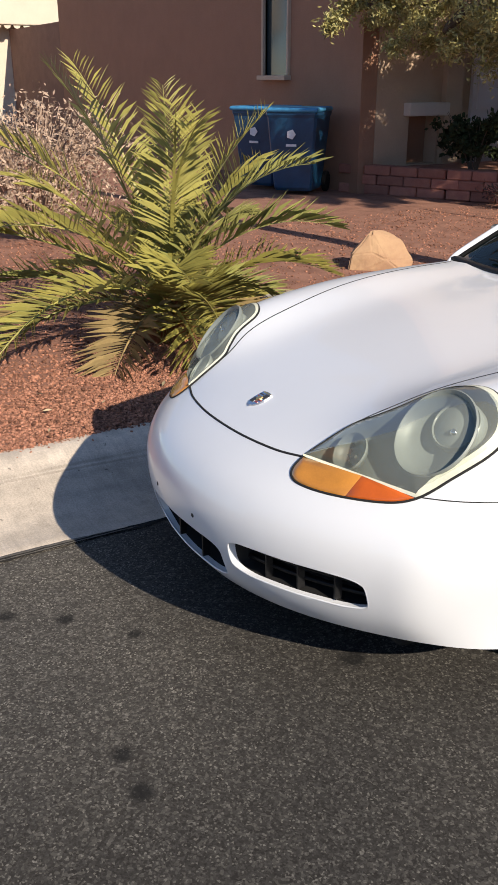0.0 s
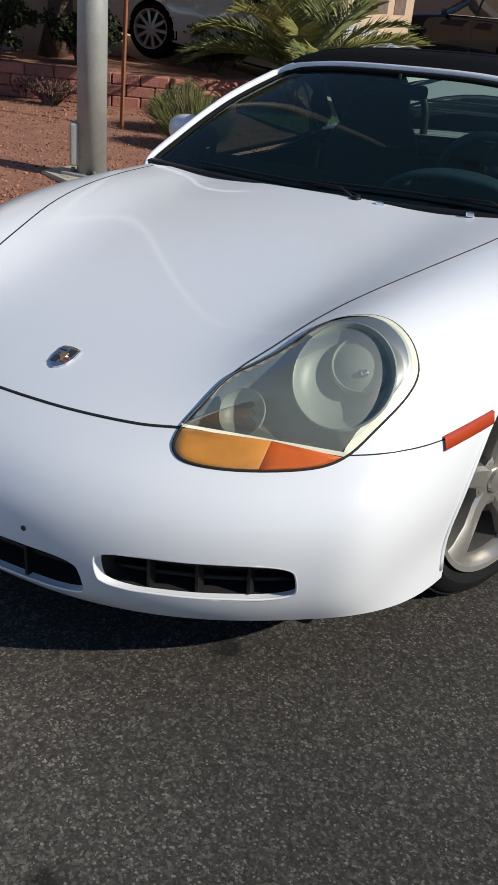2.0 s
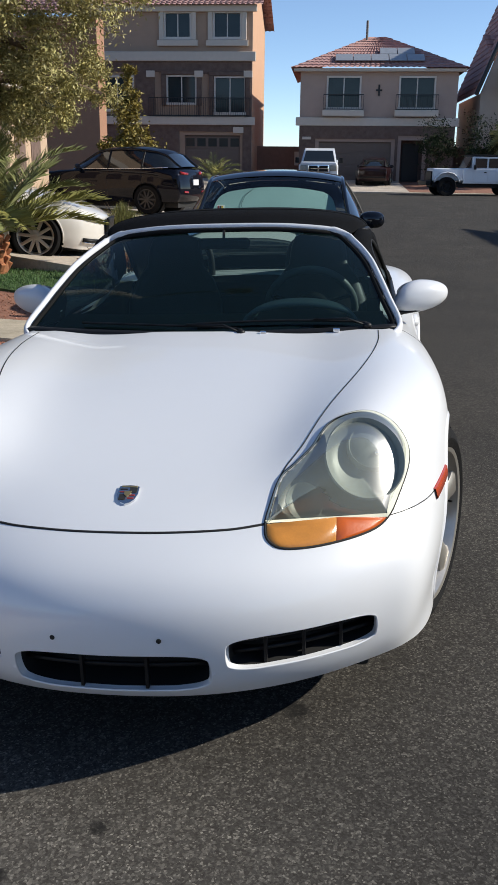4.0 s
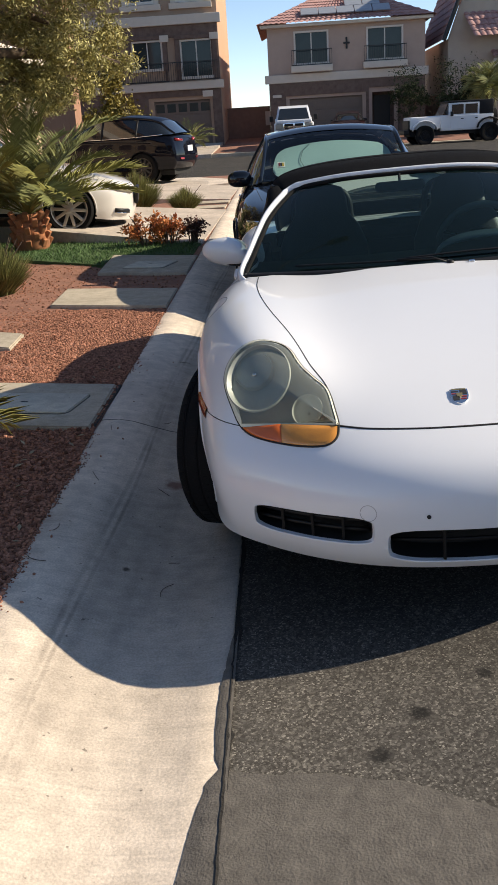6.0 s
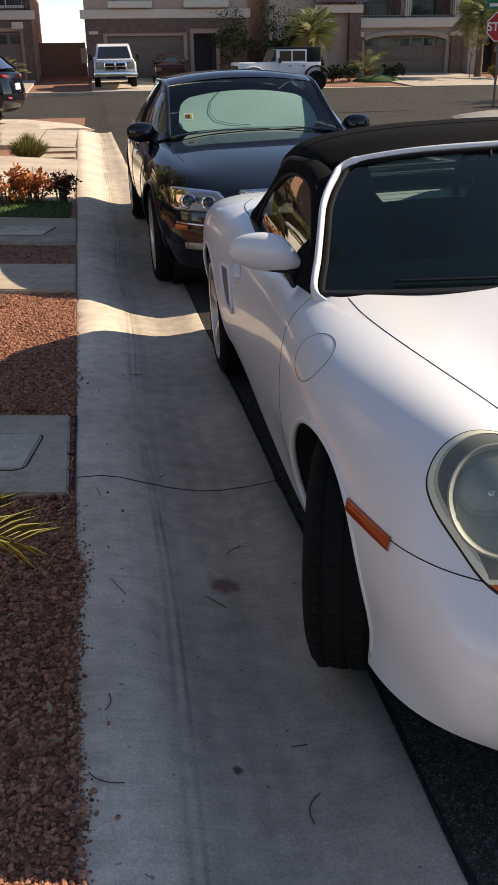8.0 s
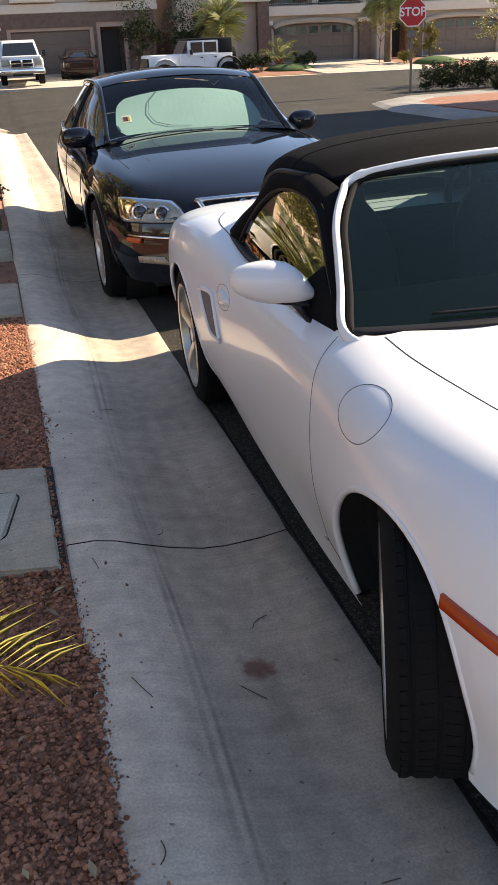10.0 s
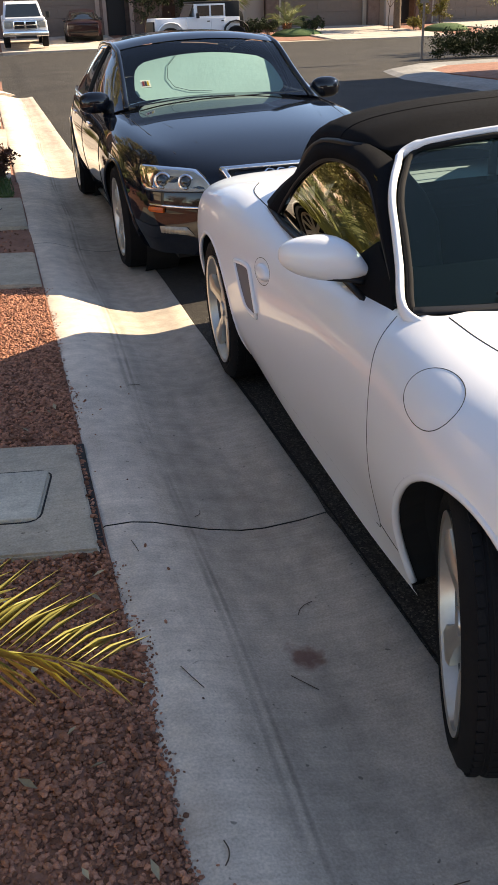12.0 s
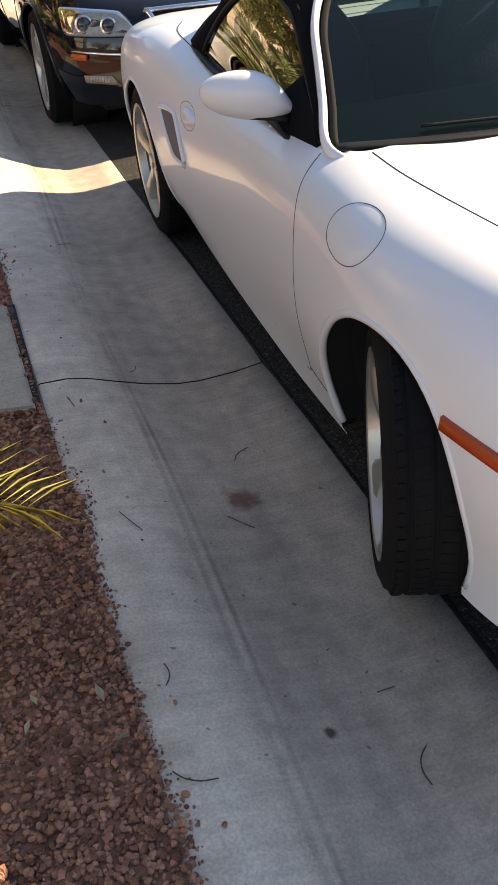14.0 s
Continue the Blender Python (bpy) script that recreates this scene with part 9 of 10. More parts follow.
def wall_with_holes(name, x0, x1, z0, z1, y, holes, mat, parent, depth=0.25):
    """A wall that faces -y, made of pieces round its openings."""
    xs = sorted({x0, x1, *[h[0] for h in holes], *[h[1] for h in holes]})
    zs = sorted({z0, z1, *[h[2] for h in holes], *[h[3] for h in holes]})
    bm = bmesh.new()
    for xa, xb in zip(xs, xs[1:]):
        for za, zb in zip(zs, zs[1:]):
            cx, cz = (xa + xb) / 2, (za + zb) / 2
            if not any(h[0] < cx < h[1] and h[2] < cz < h[3] for h in holes):
                b_box(bm, xa, y, za, xb, y + depth, zb)
    bmesh.ops.remove_doubles(bm, verts=bm.verts, dist=0.001)
    return part(name, bm, mat, parent)


def house(name, label, lift=0.0):
    return tagged(empty(name, pose(0, 0, lift)), label, "house")


# house A: three storeys, peach
Y = 51.0
hA = house("house", "three-storey peach stucco house with dark stone base and tile roof", 0.52)
wA = wall_with_holes("wall", -13.5, -4.28, -0.6, 9.2, Y, [(-9.2, -7.84, 7.72, 8.93), (-6.42, -5.0, 7.72, 8.93), (-9.12, -7.56, 4.26, 5.64), (-6.37, -4.73, 3.75, 5.58), (-8.2, -4.95, -0.6, 2.5), (-13.0, -11.2, 3.9, 5.6)], M_STUCCO_A, hA)
# sunlight is put into the side wall's colour: a lighter peach than the front
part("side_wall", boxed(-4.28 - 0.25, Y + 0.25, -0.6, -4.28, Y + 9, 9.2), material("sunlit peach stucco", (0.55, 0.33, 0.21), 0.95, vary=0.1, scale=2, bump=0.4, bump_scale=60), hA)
part("back_wall", boxed(-13.5, Y + 9, -0.6, -4.28, Y + 9.25, 9.2), M_STUCCO_A, hA)
for z0, z1, m, dx in ((6.45, 6.95, M_TRIM, 0.25), (3.05, 3.5, M_TRIM, 0.25), (9.0, 9.35, M_TRIM, 0.3)):
    part("band", boxed(-13.5, Y - dx, z0, -4.28 + dx * 0.8, Y - 0.003, z1, 0.04), m, hA)
wall_with_holes("stone_facing", -13.5, -4.3, 3.5, 6.44, Y - 0.10, [(-9.9, -7.4, 3.6, 5.9), (-7.25, -4.7, 3.5, 5.8), (-13.2, -11.0, 3.6, 5.9)], M_LEDGE, hA, 0.095)
wall_with_holes("stone_facing", -13.5, -4.3, -0.6, 3.04, Y - 0.10, [(-8.5, -4.8, -0.6, 2.7)], M_LEDGE, hA, 0.095)
for x0, x1, z0, z1 in ((-9.2, -7.84, 7.72, 8.93), (-6.42, -5.0, 7.72, 8.93), (-9.12, -7.56, 4.26, 5.64), (-6.37, -4.73, 3.75, 5.58)):
    win = window(wA, x0, x1, z0, z1, Y)
    for xa, xb in ((x0 - 0.38, x0 - 0.11), (x1 + 0.11, x1 + 0.38)):
        part("window_trim", boxed(xa, Y - 0.15, z0 - 0.16, xb, Y - 0.004, z1 + 0.11, 0.02), M_TRIM if z0 > 7 else M_LEDGE, win)
    part("window_trim", boxed(x0 - 0.38, Y - 0.16, z1 + 0.115, x1 + 0.38, Y - 0.004, z1 + 0.34, 0.02), M_TRIM if z0 > 7 else M_LEDGE, win)
    if z0 > 7:
        part("window_trim", boxed(x0 - 0.48, Y - 0.22, z0 - 0.48, x1 + 0.48, Y - 0.004, z0 - 0.17, 0.03), M_TRIM, win)
window(wA, -13.0, -11.2, 3.9, 5.6, Y)
for x in (-10.1, -7.32, -4.5):
    part("pier_cap", boxed(x - 0.25, Y - 0.22, 5.6, x + 0.25, Y - 0.11, 5.95, 0.02), M_TRIM, hA)
railing(wA, -10.2, -4.4, 3.55, 4.5, Y - 0.35)
garage_door(wA, -8.2, -4.95, -0.3, 2.45, Y + 0.12)
part("house_number", boxed(-5.35, Y - 0.16, 2.62, -4.75, Y - 0.11, 2.95, 0.01), M_TRIM, hA)
tile_roof("roof", ((-14, Y - 0.6, 9.25), (-3.7, Y - 0.6, 9.25), (-3.7, Y + 4.6, 11.2), (-14, Y + 4.6, 11.2)), hA)
tile_roof("roof", ((-3.7, Y + 9.8, 9.25), (-14, Y + 9.8, 9.25), (-14, Y + 4.6, 11.2), (-3.7, Y + 4.6, 11.2)), hA)
bm = bmesh.new()
g = [bm.verts.new(p) for p in ((-4.28, Y, 9.2), (-4.28, Y + 9.25, 9.2), (-4.28, Y + 4.6, 11.1))]
g2 = [bm.verts.new((v.co.x - 0.2, v.co.y, v.co.z)) for v in g]
bm.faces.new(g), bm.faces.new(g2[::-1])
for k in range(3):
    bm.faces.new((g[k], g[(k + 1) % 3], g2[(k + 1) % 3], g2[k]))
# gable shares the side wall's painted-in sunlight
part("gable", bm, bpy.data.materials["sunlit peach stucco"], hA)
for x in (-9.0, -6.2):
    part("vent_pipe", lathe_bm([(0.06, 10.9), (0.06, 11.9)], 10, Matrix.Translation((x, Y + 4.0, 0))), M_STEEL, hA)

# house B: two storeys with two railed windows and a hipped roof with panels
hB = house("house", "two-storey rosy stucco house with hipped tile roof and solar panels", 0.58)
wB = wall_with_holes("wall", -1.53, 7.27, -0.6, 6.0, Y, [(0.05, 1.80, 4.0, 5.55), (4.1, 5.95, 4.0, 5.55), (-0.4, 3.75, -0.6, 2.15), (4.3, 5.55, -0.6, 2.25)], M_STUCCO_B, hB)
for x, nm in ((-1.53, "side_wall"), (7.02, "side_wall")):
    part(nm, boxed(x, Y + 0.25, -0.6, x + 0.25, Y + 9, 6.0), M_STUCCO_B, hB)
part("back_wall", boxed(-1.53, Y + 9, -0.6, 7.27, Y + 9.2, 6.0), M_STUCCO_B, hB)
part("band", boxed(-1.75, Y - 0.14, 3.0, 7.45, Y - 0.003, 3.45, 0.04), M_TRIM, hB)
part("eave_board", boxed(-1.9, Y - 0.40, 5.86, 7.65, Y - 0.003, 6.02, 0.02), M_TRIM, hB)
wall_with_holes("stone_facing", -1.53, 7.27, -0.6, 2.99, Y - 0.10, [(-0.6, 3.95, -0.6, 2.3), (4.1, 5.75, -0.6, 2.5)], M_LEDGE, hB, 0.095)
for x0, x1 in ((0.05, 1.80), (4.1, 5.95)):
    window(wB, x0, x1, 4.0, 5.55, Y)
    part("balcony_shelf", boxed(x0 - 0.3, Y - 0.45, 3.50, x1 + 0.3, Y - 0.12, 3.85, 0.05), M_TRIM, wB)
    railing(wB, x0 - 0.25, x1 + 0.25, 3.88, 4.65, Y - 0.38)
garage_door(wB, -0.4, 3.75, -0.3, 2.1, Y + 0.12, False)
part("front_door", boxed(4.45, Y + 0.9, -0.4, 5.4, Y + 0.95, 2.1, 0.01), M_IRON, wB)
# one dark sheet closes the porch
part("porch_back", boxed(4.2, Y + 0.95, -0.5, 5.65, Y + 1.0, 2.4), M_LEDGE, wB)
part("wall_ornament", boxed(2.85, Y - 0.06, 4.6, 2.95, Y - 0.003, 5.2, 0.01), M_IRON, wB)
part("wall_ornament", boxed(2.72, Y - 0.075, 4.85, 3.08, Y - 0.062, 4.95, 0.005), M_IRON, wB)
part("house_number", boxed(-1.35, Y - 0.13, 2.25, -0.85, Y - 0.11, 2.4, 0.01), M_TRIM, wB)
ap = 8.15
tile_roof("roof", ((-2.05, Y - 0.55, 6.0), (7.8, Y - 0.55, 6.0), (3.3, Y + 4.2, ap), (2.4, Y + 4.2, ap)), hB)
tile_roof("roof", ((7.8, Y - 0.55, 6.0), (7.8, Y + 9.5, 6.0), (3.3, Y + 4.3, ap), (3.3, Y + 4.2, ap)), hB)
tile_roof("roof", ((-2.05, Y + 9.5, 6.0), (-2.05, Y - 0.55, 6.0), (2.4, Y + 4.2, ap), (2.4, Y + 4.3, ap)), hB)
slope = math.degrees(math.atan2(ap - 6.0, 4.75))
for x0, x1, s0, s1 in ((0.4, 5.9, 0.7, 1.7), (2.9, 4.9, 1.75, 2.75)):
    n = int((x1 - x0) / 1.0)
    for k in range(n):
        part("solar_panel", boxed(x0 + k, s0, 0.10, x0 + k + 0.96, s1, 0.16, 0.01, Matrix.Translation((0, Y - 0.55, 6.05)) @ pose(0, 0, 0, slope, 0, 0)), M_SOLAR, hB)
part("vent_pipe", lathe_bm([(0.07, 7.6), (0.07, 9.0)], 10, Matrix.Translation((2.2, Y + 3.6, 0))), M_STEEL, hB)

# house at the right of B, seen in part; houses C and D with balconies
hE = house("house", "beige stucco house with tile gable beyond the off-road car", 0.5)
part("wall", boxed(8.55, Y, -0.6, 13.0, Y + 9, 4.85), M_STUCCO_C, hE)
bm = bmesh.new()
g = [bm.verts.new(p) for p in ((8.55, Y, 4.85), (13.0, Y, 4.85), (10.75, Y, 11.0))]
g2 = [bm.verts.new((v.co.x, v.co.y + 0.25, v.co.z)) for v in g]
bm.faces.new(g), bm.faces.new(g2[::-1])
for k in range(3):
    bm.faces.new((g[k], g[(k + 1) % 3], g2[(k + 1) % 3], g2[k]))
part("gable", bm, M_STUCCO_C, hE)
part("barge_board", tube_bm([(8.25, Y - 0.25, 4.75), (10.75, Y - 0.25, 11.25)], 0.13, 6), M_IRON, hE)
tile_roof("roof", ((8.2, Y + 9.2, 4.75), (8.2, Y - 0.3, 4.75), (10.75, Y - 0.3, 11.2), (10.75, Y + 9.2, 11.2)), hE)
tile_roof("roof", ((9.75, Y - 1.4, 4.75), (13.3, Y - 1.4, 4.75), (13.3, Y + 2.2, 8.1), (8.7, Y + 2.2, 8.1)), hE)


def balcony_house(x0, x1, gx0, gx1, label, tower=True):
    h = house("house", label, 0.45)
    w = wall_with_holes("wall", x0, x1, -0.6, 7.2, Y, [(gx0, gx1, -0.6, 2.15), (gx0 - 0.2, (gx0 + gx1) / 2 - 0.3, 3.2, 5.6), ((gx0 + gx1) / 2 + 0.3, gx1 + 0.2, 3.2, 5.6)], M_STUCCO_C, h)
    # one dark sheet closes the recess behind the balcony
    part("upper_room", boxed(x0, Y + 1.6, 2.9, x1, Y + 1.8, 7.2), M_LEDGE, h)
    for a, b in ((gx0 + 0.2, gx0 + 1.7), (gx1 - 1.7, gx1 - 0.2)):
        part("glass_door", boxed(a, Y + 1.52, 3.1, b, Y + 1.585, 5.2, 0.01), M_PANE, h)
    part("balcony_floor", boxed(x0, Y - 0.35, 2.55, x1 + 0.1, Y - 0.003, 3.05, 0.05), M_TRIM, h)
    railing(w, gx0 - 0.4, gx1 + 0.4, 3.12, 4.05, Y - 0.20)
    for x in (gx0 - 0.45, (gx0 + gx1) / 2, gx1 + 0.45):
        part("balcony_column", boxed(x - 0.17, Y - 0.18, 3.05, x + 0.17, Y - 0.004, 5.7, 0.02), M_TRIM, h)
    garage_door(w, gx0, gx1, -0.3, 2.1, Y + 0.12)
    arch = [((gx0 + gx1) / 2 + (gx1 - gx0) / 2 * math.cos(a), Y - 0.10, 1.95 + 0.35 * math.sin(a)) for a in np.linspace(0, math.pi, 17)]
    part("garage_arch", tube_bm(arch, 0.13, 6), M_STUCCO_C, h)
    for x in (gx0 - 0.55, gx1 + 0.55):
        part("stone_pier", boxed(x - 0.35, Y - 0.30, -0.6, x + 0.35, Y - 0.005, 2.1, 0.03), M_LEDGE, h)
        part("pier_cap", boxed(x - 0.42, Y - 0.36, 2.1, x + 0.42, Y - 0.005, 2.35, 0.03), M_TRIM, h)
    if tower:
        part("entry_back", boxed(x0 - 2.1, Y + 1.0, -0.5, x0 + 1.2, Y + 1.2, 3.6), M_LEDGE, h)
        part("entry_gate", boxed(x0 - 1.2, Y + 0.5, -0.4, x0 - 0.3, Y + 0.55, 2.6, 0.01), M_IRON, h)
        part("entry_pier", boxed(x0 - 0.35, Y - 0.6, -0.6, x0 + 0.30, Y - 0.32, 3.3, 0.03), M_LEDGE, h)
        tile_roof("roof", ((x0 - 2.4, Y - 0.9, 3.75), (x0 + 0.6, Y - 0.9, 3.75), (x0 + 0.6, Y + 0.9, 4.5), (x0 - 2.4, Y + 0.9, 4.5)), h)
        part("entry_pier", boxed(x0 - 2.2, Y - 0.6, -0.6, x0 - 1.6, Y - 0.32, 3.6, 0.03), M_STUCCO_C, h)
        part("entry_beam", boxed(x0 - 2.3, Y - 0.65, 3.3, x0 + 0.4, Y - 0.30, 3.72, 0.03), M_TRIM, h)
    tile_roof("roof", ((x0 - 0.4, Y - 0.6, 7.2), (x1 + 0.4, Y - 0.6, 7.2), (x1 + 0.4, Y + 4, 9.0), (x0 - 0.4, Y + 4, 9.0)), h)
    return h


balcony_house(13.3, 20.2, 14.0, 18.85, "grey-beige house with railed balcony over a brown garage")
balcony_house(22.2, 29.5, 23.2, 28.0, "grey-beige house with railed balcony behind palms")
for x0, x1, z1 in ((-4.2, -1.6, 2.0), (7.3, 8.9, 2.0), (20.25, 22.15, 2.2)):
    tag(part("block_fence", boxed(x0, Y + 3.0, -0.1, x1, Y + 3.2, z1 + 0.5), M_BLOCKWALL), "brown block fence between the far houses", "fence", "structure")
part_gate = part("wall_plaque", boxed(-1.9, Y + 2.9, 1.4, -1.55, Y + 2.95, 2.2, 0.01), M_TRIM)
tagged(part_gate, "small pale plaque on the block fence", "plaque")
# far pavement, kerb and drives
FAR = -0.10          # the cross street's slant
def far_strip(name, x0, x1, ya, yb, za, zb, mat, label, category):
    """A sheet of ground between two lines that slant with the cross street, rising away from it."""
    bm = bmesh.new()
    q = [(x0, ya + FAR * x0, za), (x1, ya + FAR * x1, za), (x1, yb, zb), (x0, yb, zb)]
    top = [bm.verts.new(p) for p in q]
    low = [bm.verts.new((x, y, z - 0.3)) for x, y, z in q]
    bm.faces.new(top)
    for k in range(4):
        bm.faces.new((low[k], low[(k + 1) % 4], top[(k + 1) % 4], top[k]))
    return tag(part(name, bm, mat), label, category, "structure")


far_strip("far_pavement", -40, 45, 42.3, 48.0, 0.19, 0.19, M_SLAB, "pale concrete pavement of the cross street", "pavement")
far_strip("far_yard", -40, 45, 43.5, 55.0, 0.205, 0.80, M_SOIL, "red gravel yards before the far houses", "yard")
for x0, x1 in ((-8.6, -4.4), (-1.4, 4.2), (13.6, 19.4), (23.0, 28.4)):
    far_strip("far_driveway", x0, x1, 42.2, 51.2, 0.21, 0.62, M_DRIVE, "pale concrete driveway of a far house", "driveway")
tag(part("corner_pavement", tube_bm([(40, 23.2, 0.03), (14, 23.0, 0.03), (9.5, 22.0, 0.03), (8.2, 20.6, 0.03), (7.6, 18, 0.03), (7.5, 6, 0.03), (7.5, -30, 0.03)], 0.65, 8, flat=0.12), concrete_material("grey pavement", (0.27, 0.265, 0.25))), "grey concrete kerb and pavement round the corner", "pavement", "structure")
slab_of(((8.4, -30), (8.4, 20.4), (10.2, 22.3), (14.5, 23.3), (40, 23.3), (40, -30)), -0.1, 0.06, M_SOIL, "corner_yard", "red gravel yard on the street corner")
tag(part("near_pavement", tube_bm([(-2.1, 19.8, 0.0), (-2.4, 21.5, 0.0), (-3.6, 23.6, 0.0), (-6, 24.6, 0.0), (-30, 27, 0.0)], 0.75, 8, flat=0.10), M_KERB), "sunlit concrete pavement turning the corner", "pavement", "structure")

# stop sign with two green name plates above
stop = tagged(empty("stop_sign", pose(10.12, 24.0, 0.09, 0, 0, -14)), "red octagonal stop sign on a steel post, green plates above", "road sign")
part("post", boxed(-0.03, -0.03, -0.1, 0.03, 0.03, 2.95, 0.004), M_STEEL, stop)
plate = part("plate", lathe_bm([(0.405, 0.0), (0.405, 0.006)], 8, pose(0, -0.05, 2.10, 90, 0, 0) @ Matrix.Rotation(radians(22.5), 4, "Z")), M_SIGNWHITE, stop)
part("red_field", lathe_bm([(0.375, 0.0062), (0.375, 0.009)], 8, pose(0, -0.05, 2.10, 90, 0, 0) @ Matrix.Rotation(radians(22.5), 4, "Z")), M_STOPRED, stop)
txt = bpy.data.curves.new("lettering", "FONT")
txt.body, txt.size, txt.align_x, txt.align_y, txt.extrude, txt.offset = "STOP", 0.31, "CENTER", "CENTER", 0.002, 0.006
txt.materials.append(M_SIGNWHITE)
letters = new("lettering", txt)
letters.parent = stop
letters.matrix_local = pose(0, -0.062, 2.10, 90, 0, 0)
for z, rot, w in ((2.66, 12, 0.46), (2.86, -14, 0.50)):
    nm = part("name_plate", boxed(-w, -0.008, z - 0.10, w, 0.008, z + 0.10, 0.004, pose(0, 0, 0, 0, 0, rot)), M_SIGNGREEN, stop)
    for a, b in ((-0.8, -0.1), (0.0, 0.55), (0.65, 0.85)):
        part("print_bar", boxed(a * w, -0.0125, z - 0.04, b * w, -0.0085, z + 0.04, 0, pose(0, 0, 0, 0, 0, rot)), M_SIGNWHITE, nm)
part("small_plate", boxed(-0.12, -0.045, 1.45, 0.12, -0.032, 1.62, 0.003), M_STEEL, stop)

# ---- the near houses on the kerb's side ----
hN = house("house", "shaded brown stucco house with a shaded side wall and sunlit front")
hN.matrix_world = pose(0.17, 0.26, 0.0)
wN = wall_with_holes("wall", -20.6, -8.3, -0.2, 6.4, 5.2, [(-10.80, -10.12, 1.50, 2.75)], M_STUCCO_SHADED, hN, 0.25)
window(wN, -10.80, -10.12, 1.50, 2.75, 5.2, bpy.data.materials["tan window frame"] if "tan window frame" in bpy.data.materials else material("tan window frame", (0.55, 0.42, 0.30), 0.7, vary=0.1, scale=6), slim=True)
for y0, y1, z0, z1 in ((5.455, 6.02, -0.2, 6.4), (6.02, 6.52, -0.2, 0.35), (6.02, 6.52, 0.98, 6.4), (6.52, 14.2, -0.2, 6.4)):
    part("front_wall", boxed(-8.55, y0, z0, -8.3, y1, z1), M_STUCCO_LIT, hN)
# niche's shade is put into its colour: back takes the shaded tone
part("niche_back", boxed(-8.75, 5.9, -0.1, -8.56, 6.7, 1.2), M_STUCCO_SHADED, hN)
part("niche_ledge", boxed(-8.31, 5.92, 0.98, -8.16, 6.62, 1.15, 0.02), M_TRIM, hN)
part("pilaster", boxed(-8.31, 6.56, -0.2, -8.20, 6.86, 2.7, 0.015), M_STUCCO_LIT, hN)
gd = empty("panel_door")
gd.parent = hN
part("door_leaf", boxed(-8.28, 7.05, 0.30, -8.22, 7.68, 2.35, 0.008), M_PALEDOOR, gd)
for z0, z1 in ((0.45, 0.95), (1.05, 1.55), (1.65, 2.2)):
    part("raised_field", boxed(-8.222, 7.14, z0, -8.208, 7.59, z1, 0.006), M_PALEDOOR, gd)
part("cornice", boxed(-8.75, 5.0, 3.0, -8.05, 14.2, 3.3, 0.05), M_TRIM, hN)
tile_roof("roof", ((-7.8, 4.7, 6.4), (-7.8, 14.5, 6.4), (-14, 14.5, 8.4), (-14, 4.7, 8.4)), hN)
# next house: sunlit arched loggia towards the street
h2 = house("house", "tan stucco house with small arches and a pale cornice")
h2.matrix_world = pose(0.42, 0, 0)
part("wall", boxed(-14, 15.2, -0.2, -7.3, 20.6, 2.95), M_STUCCO_LIT, h2)
part("cornice", boxed(-14, 15.0, 2.95, -7.0, 20.9, 3.38, 0.06), M_TRIM, h2)
part("upper_wall", boxed(-14, 16.0, 3.38, -8.2, 20.2, 6.4), M_STUCCO_LIT, h2)
tile_roof("roof", ((-7.7, 15.6, 6.4), (-7.7, 20.6, 6.4), (-12, 20.6, 7.8), (-12, 15.6, 7.8)), h2)
for k in range(4):
    y = 16.2 + 1.15 * k
    ol = [(y - 0.36, 1.15), (y + 0.36, 1.15)] + [(y + 0.36 * math.cos(a), 2.0 + 0.36 * math.sin(a)) for a in np.linspace(0, math.pi, 11)]
    bm = bmesh.new()
    a = [bm.verts.new((-7.285, p, z)) for p, z in ol]
    b = [bm.verts.new((-7.5, p, z)) for p, z in ol]
    bm.faces.new(a)
    for i in range(len(ol)):
        bm.faces.new((a[i], a[(i + 1) % len(ol)], b[(i + 1) % len(ol)], b[i]))
    # arch filled with one dark plate on the wall's face
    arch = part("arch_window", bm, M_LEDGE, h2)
    part("arch_trim", tube_bm([(-7.28, p, z) for p, z in ol[2:]], 0.05, 6), M_TRIM, arch)
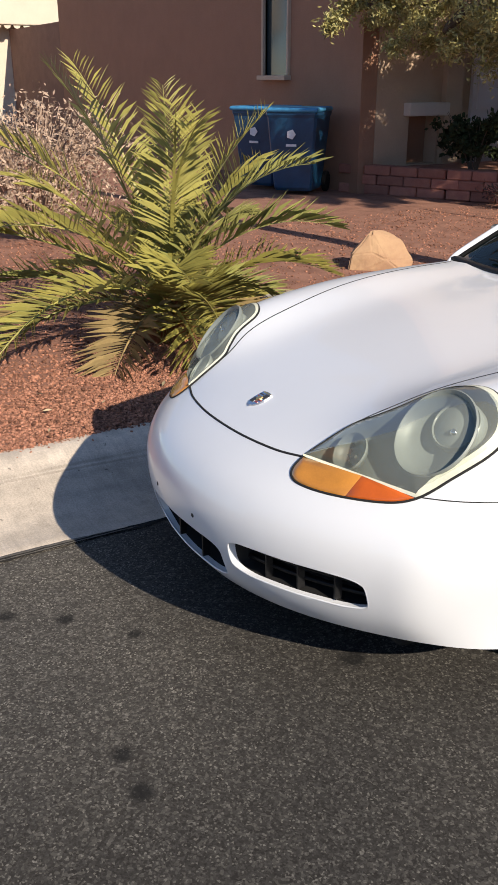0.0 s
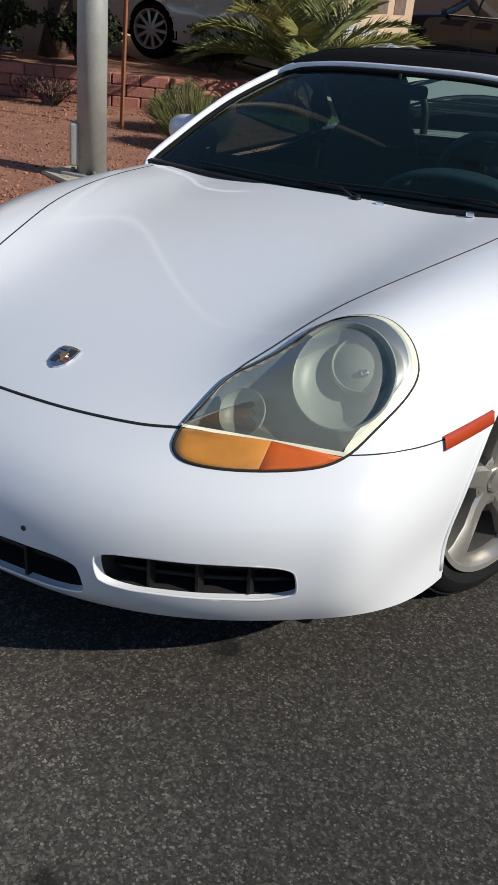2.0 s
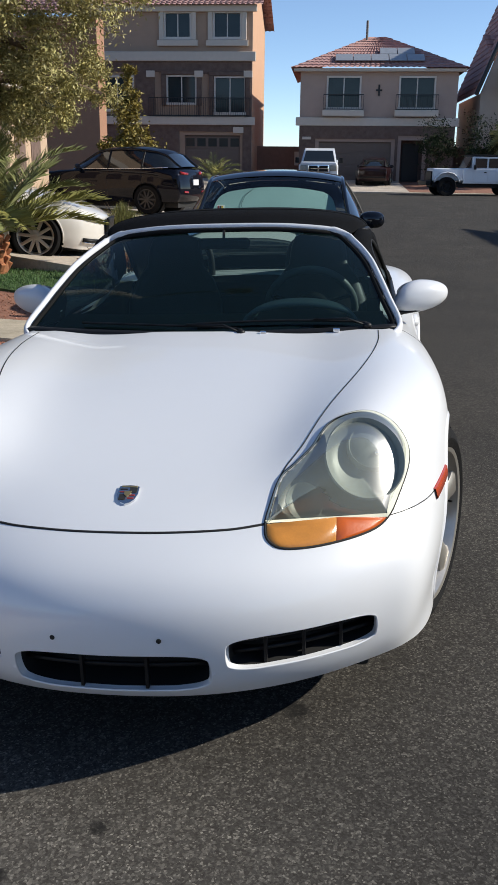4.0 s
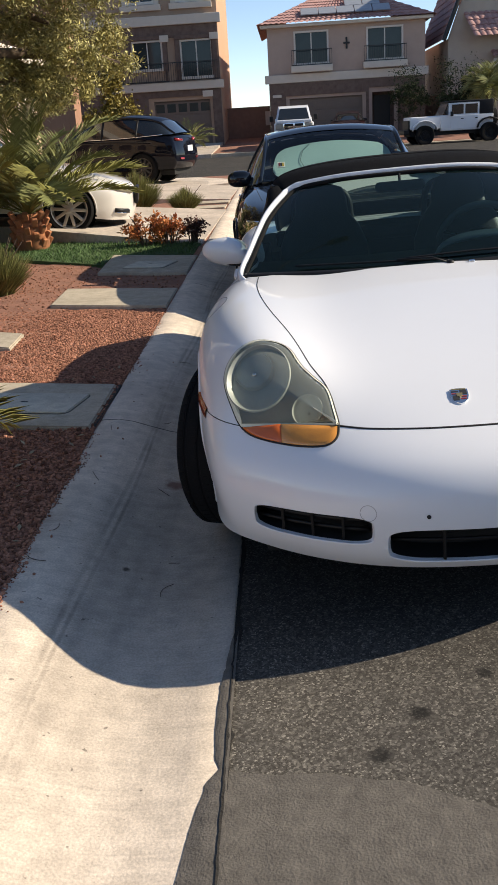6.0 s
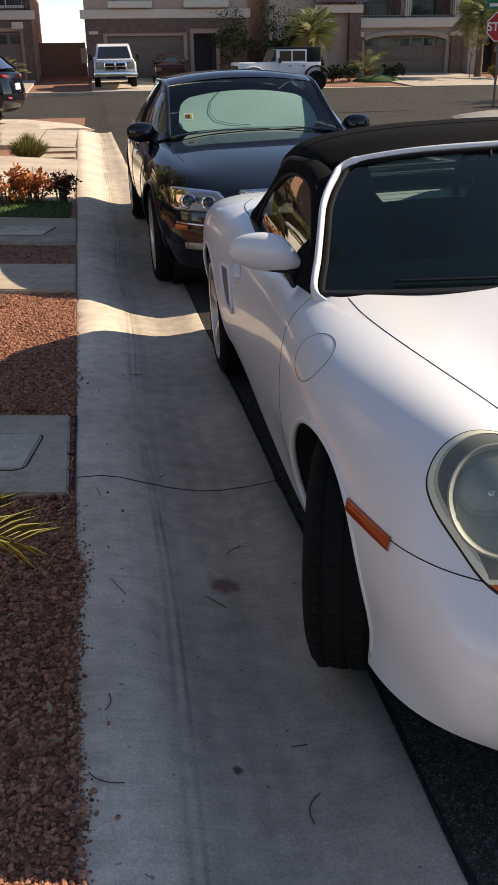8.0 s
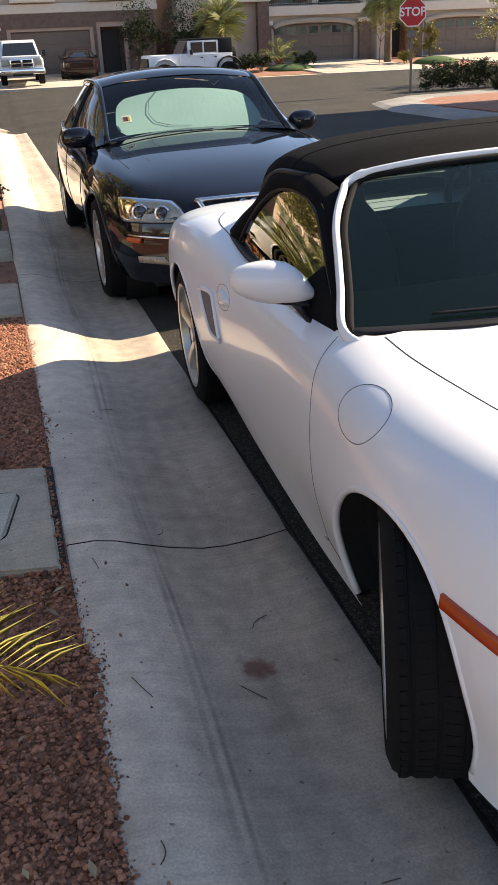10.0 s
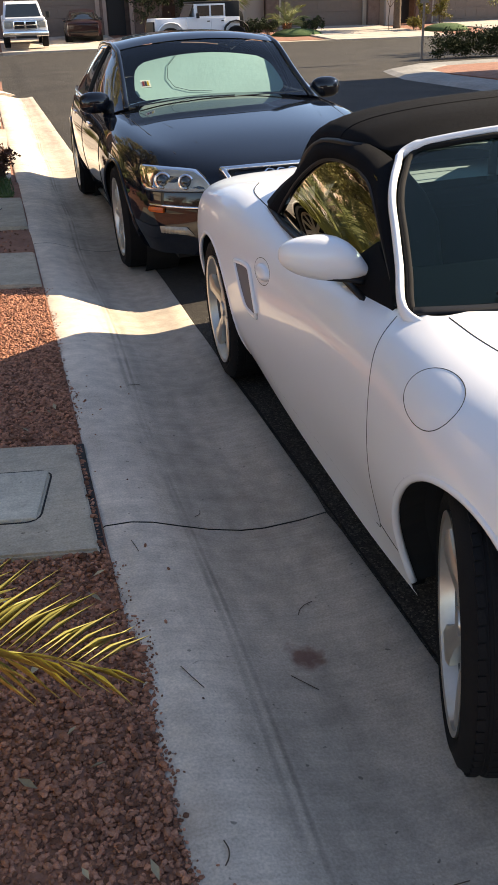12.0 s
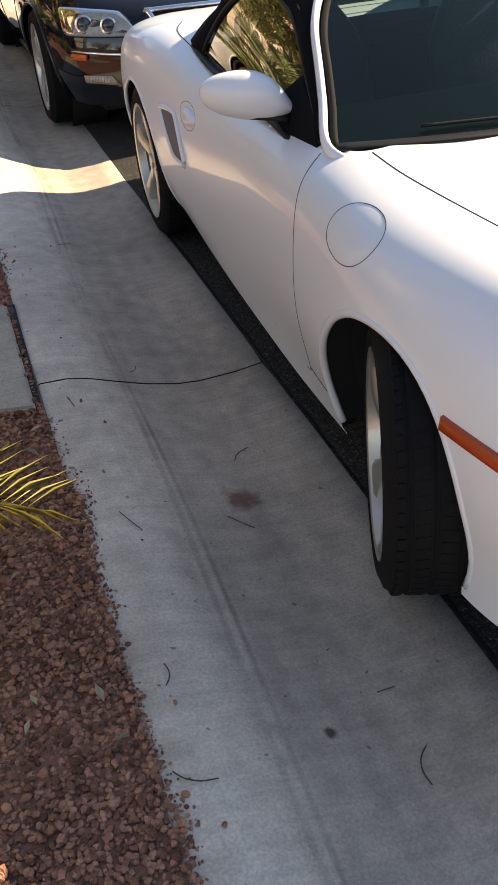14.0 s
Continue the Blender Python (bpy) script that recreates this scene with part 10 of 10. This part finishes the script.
h3 = house("house", "tall shaded brown stucco house in shade with narrow windows")
w3 = wall_with_holes("wall", -24, -9.9, -0.4, 7.4, 38.0, [(-12.4, -11.9, 3.4, 5.0), (-15.9, -15.4, 3.4, 5.0)], M_STUCCO_SHADED, h3)
for x in (-12.4, -15.9):
    part("pane", boxed(x, 38.15, 3.4, x + 0.5, 38.18, 5.0), M_PANE, w3)
# faces the sun, yet is painted in the shaded tone
part("front_wall", boxed(-10.1, 38.25, -0.4, -9.9, 39.3, 7.4), M_STUCCO_SHADED, h3)
tile_roof("roof", ((-24.5, 37.6, 7.4), (-9.4, 37.6, 7.4), (-13, 42, 9.4), (-20, 42, 9.4)), h3)
# block wall and pale house far to the side
# raised so that it stands in for the shaded band under the eave
tag(part("yard_wall", boxed(-40, 5.9, -0.2, -20.7, 6.1, 2.8), M_BLOCKWALL), "brown block yard wall in shade", "wall", "structure")
hP = house("house", "cream stucco house beyond the yard wall")
part("wall", boxed(-38, -4, -0.2, -26.5, 13, 5.0), material("cream stucco", (0.66, 0.58, 0.46), 0.95, vary=0.1, scale=2, bump=0.4, bump_scale=60), hP)
bm = bmesh.new()
b_box(bm, -26.5, -4, 2.92, -25.9, 13, 4.9, 0.03)
for k in range(60):
    lathe_bm([(0.11, -0.06), (0.11, 0.0)], 8, Matrix.Translation((-25.95, -3.8 + 0.28 * k, 2.92)) @ Matrix.Rotation(radians(90), 4, "Y"), bm)
part("scalloped_eave", bm, bpy.data.materials["cream stucco"], hP)
# houses across the street and behind the walk, which close the place
# unseen; placed so that its shadow falls across the far street
hX = house("house", "tan stucco house across the street")
part("wall", boxed(13.5, 8.5, -0.2, 24, 19.5, 6.0), M_STUCCO_C, hX)
tile_roof("roof", ((13.0, 19.9, 6.0), (13.0, 8.1, 6.0), (18.7, 12.5, 8.2), (18.7, 15.5, 8.2)), hX)
hY = house("house", "beige stucco house across the street")
part("wall", boxed(16.0, -9.5, -0.2, 26, 3.5, 6.0), M_STUCCO_B, hY)
hZ = house("house", "tan stucco house behind the walk")
part("wall", boxed(-9, -32, -0.2, 10, -24, 6.0), M_STUCCO_A, hZ)
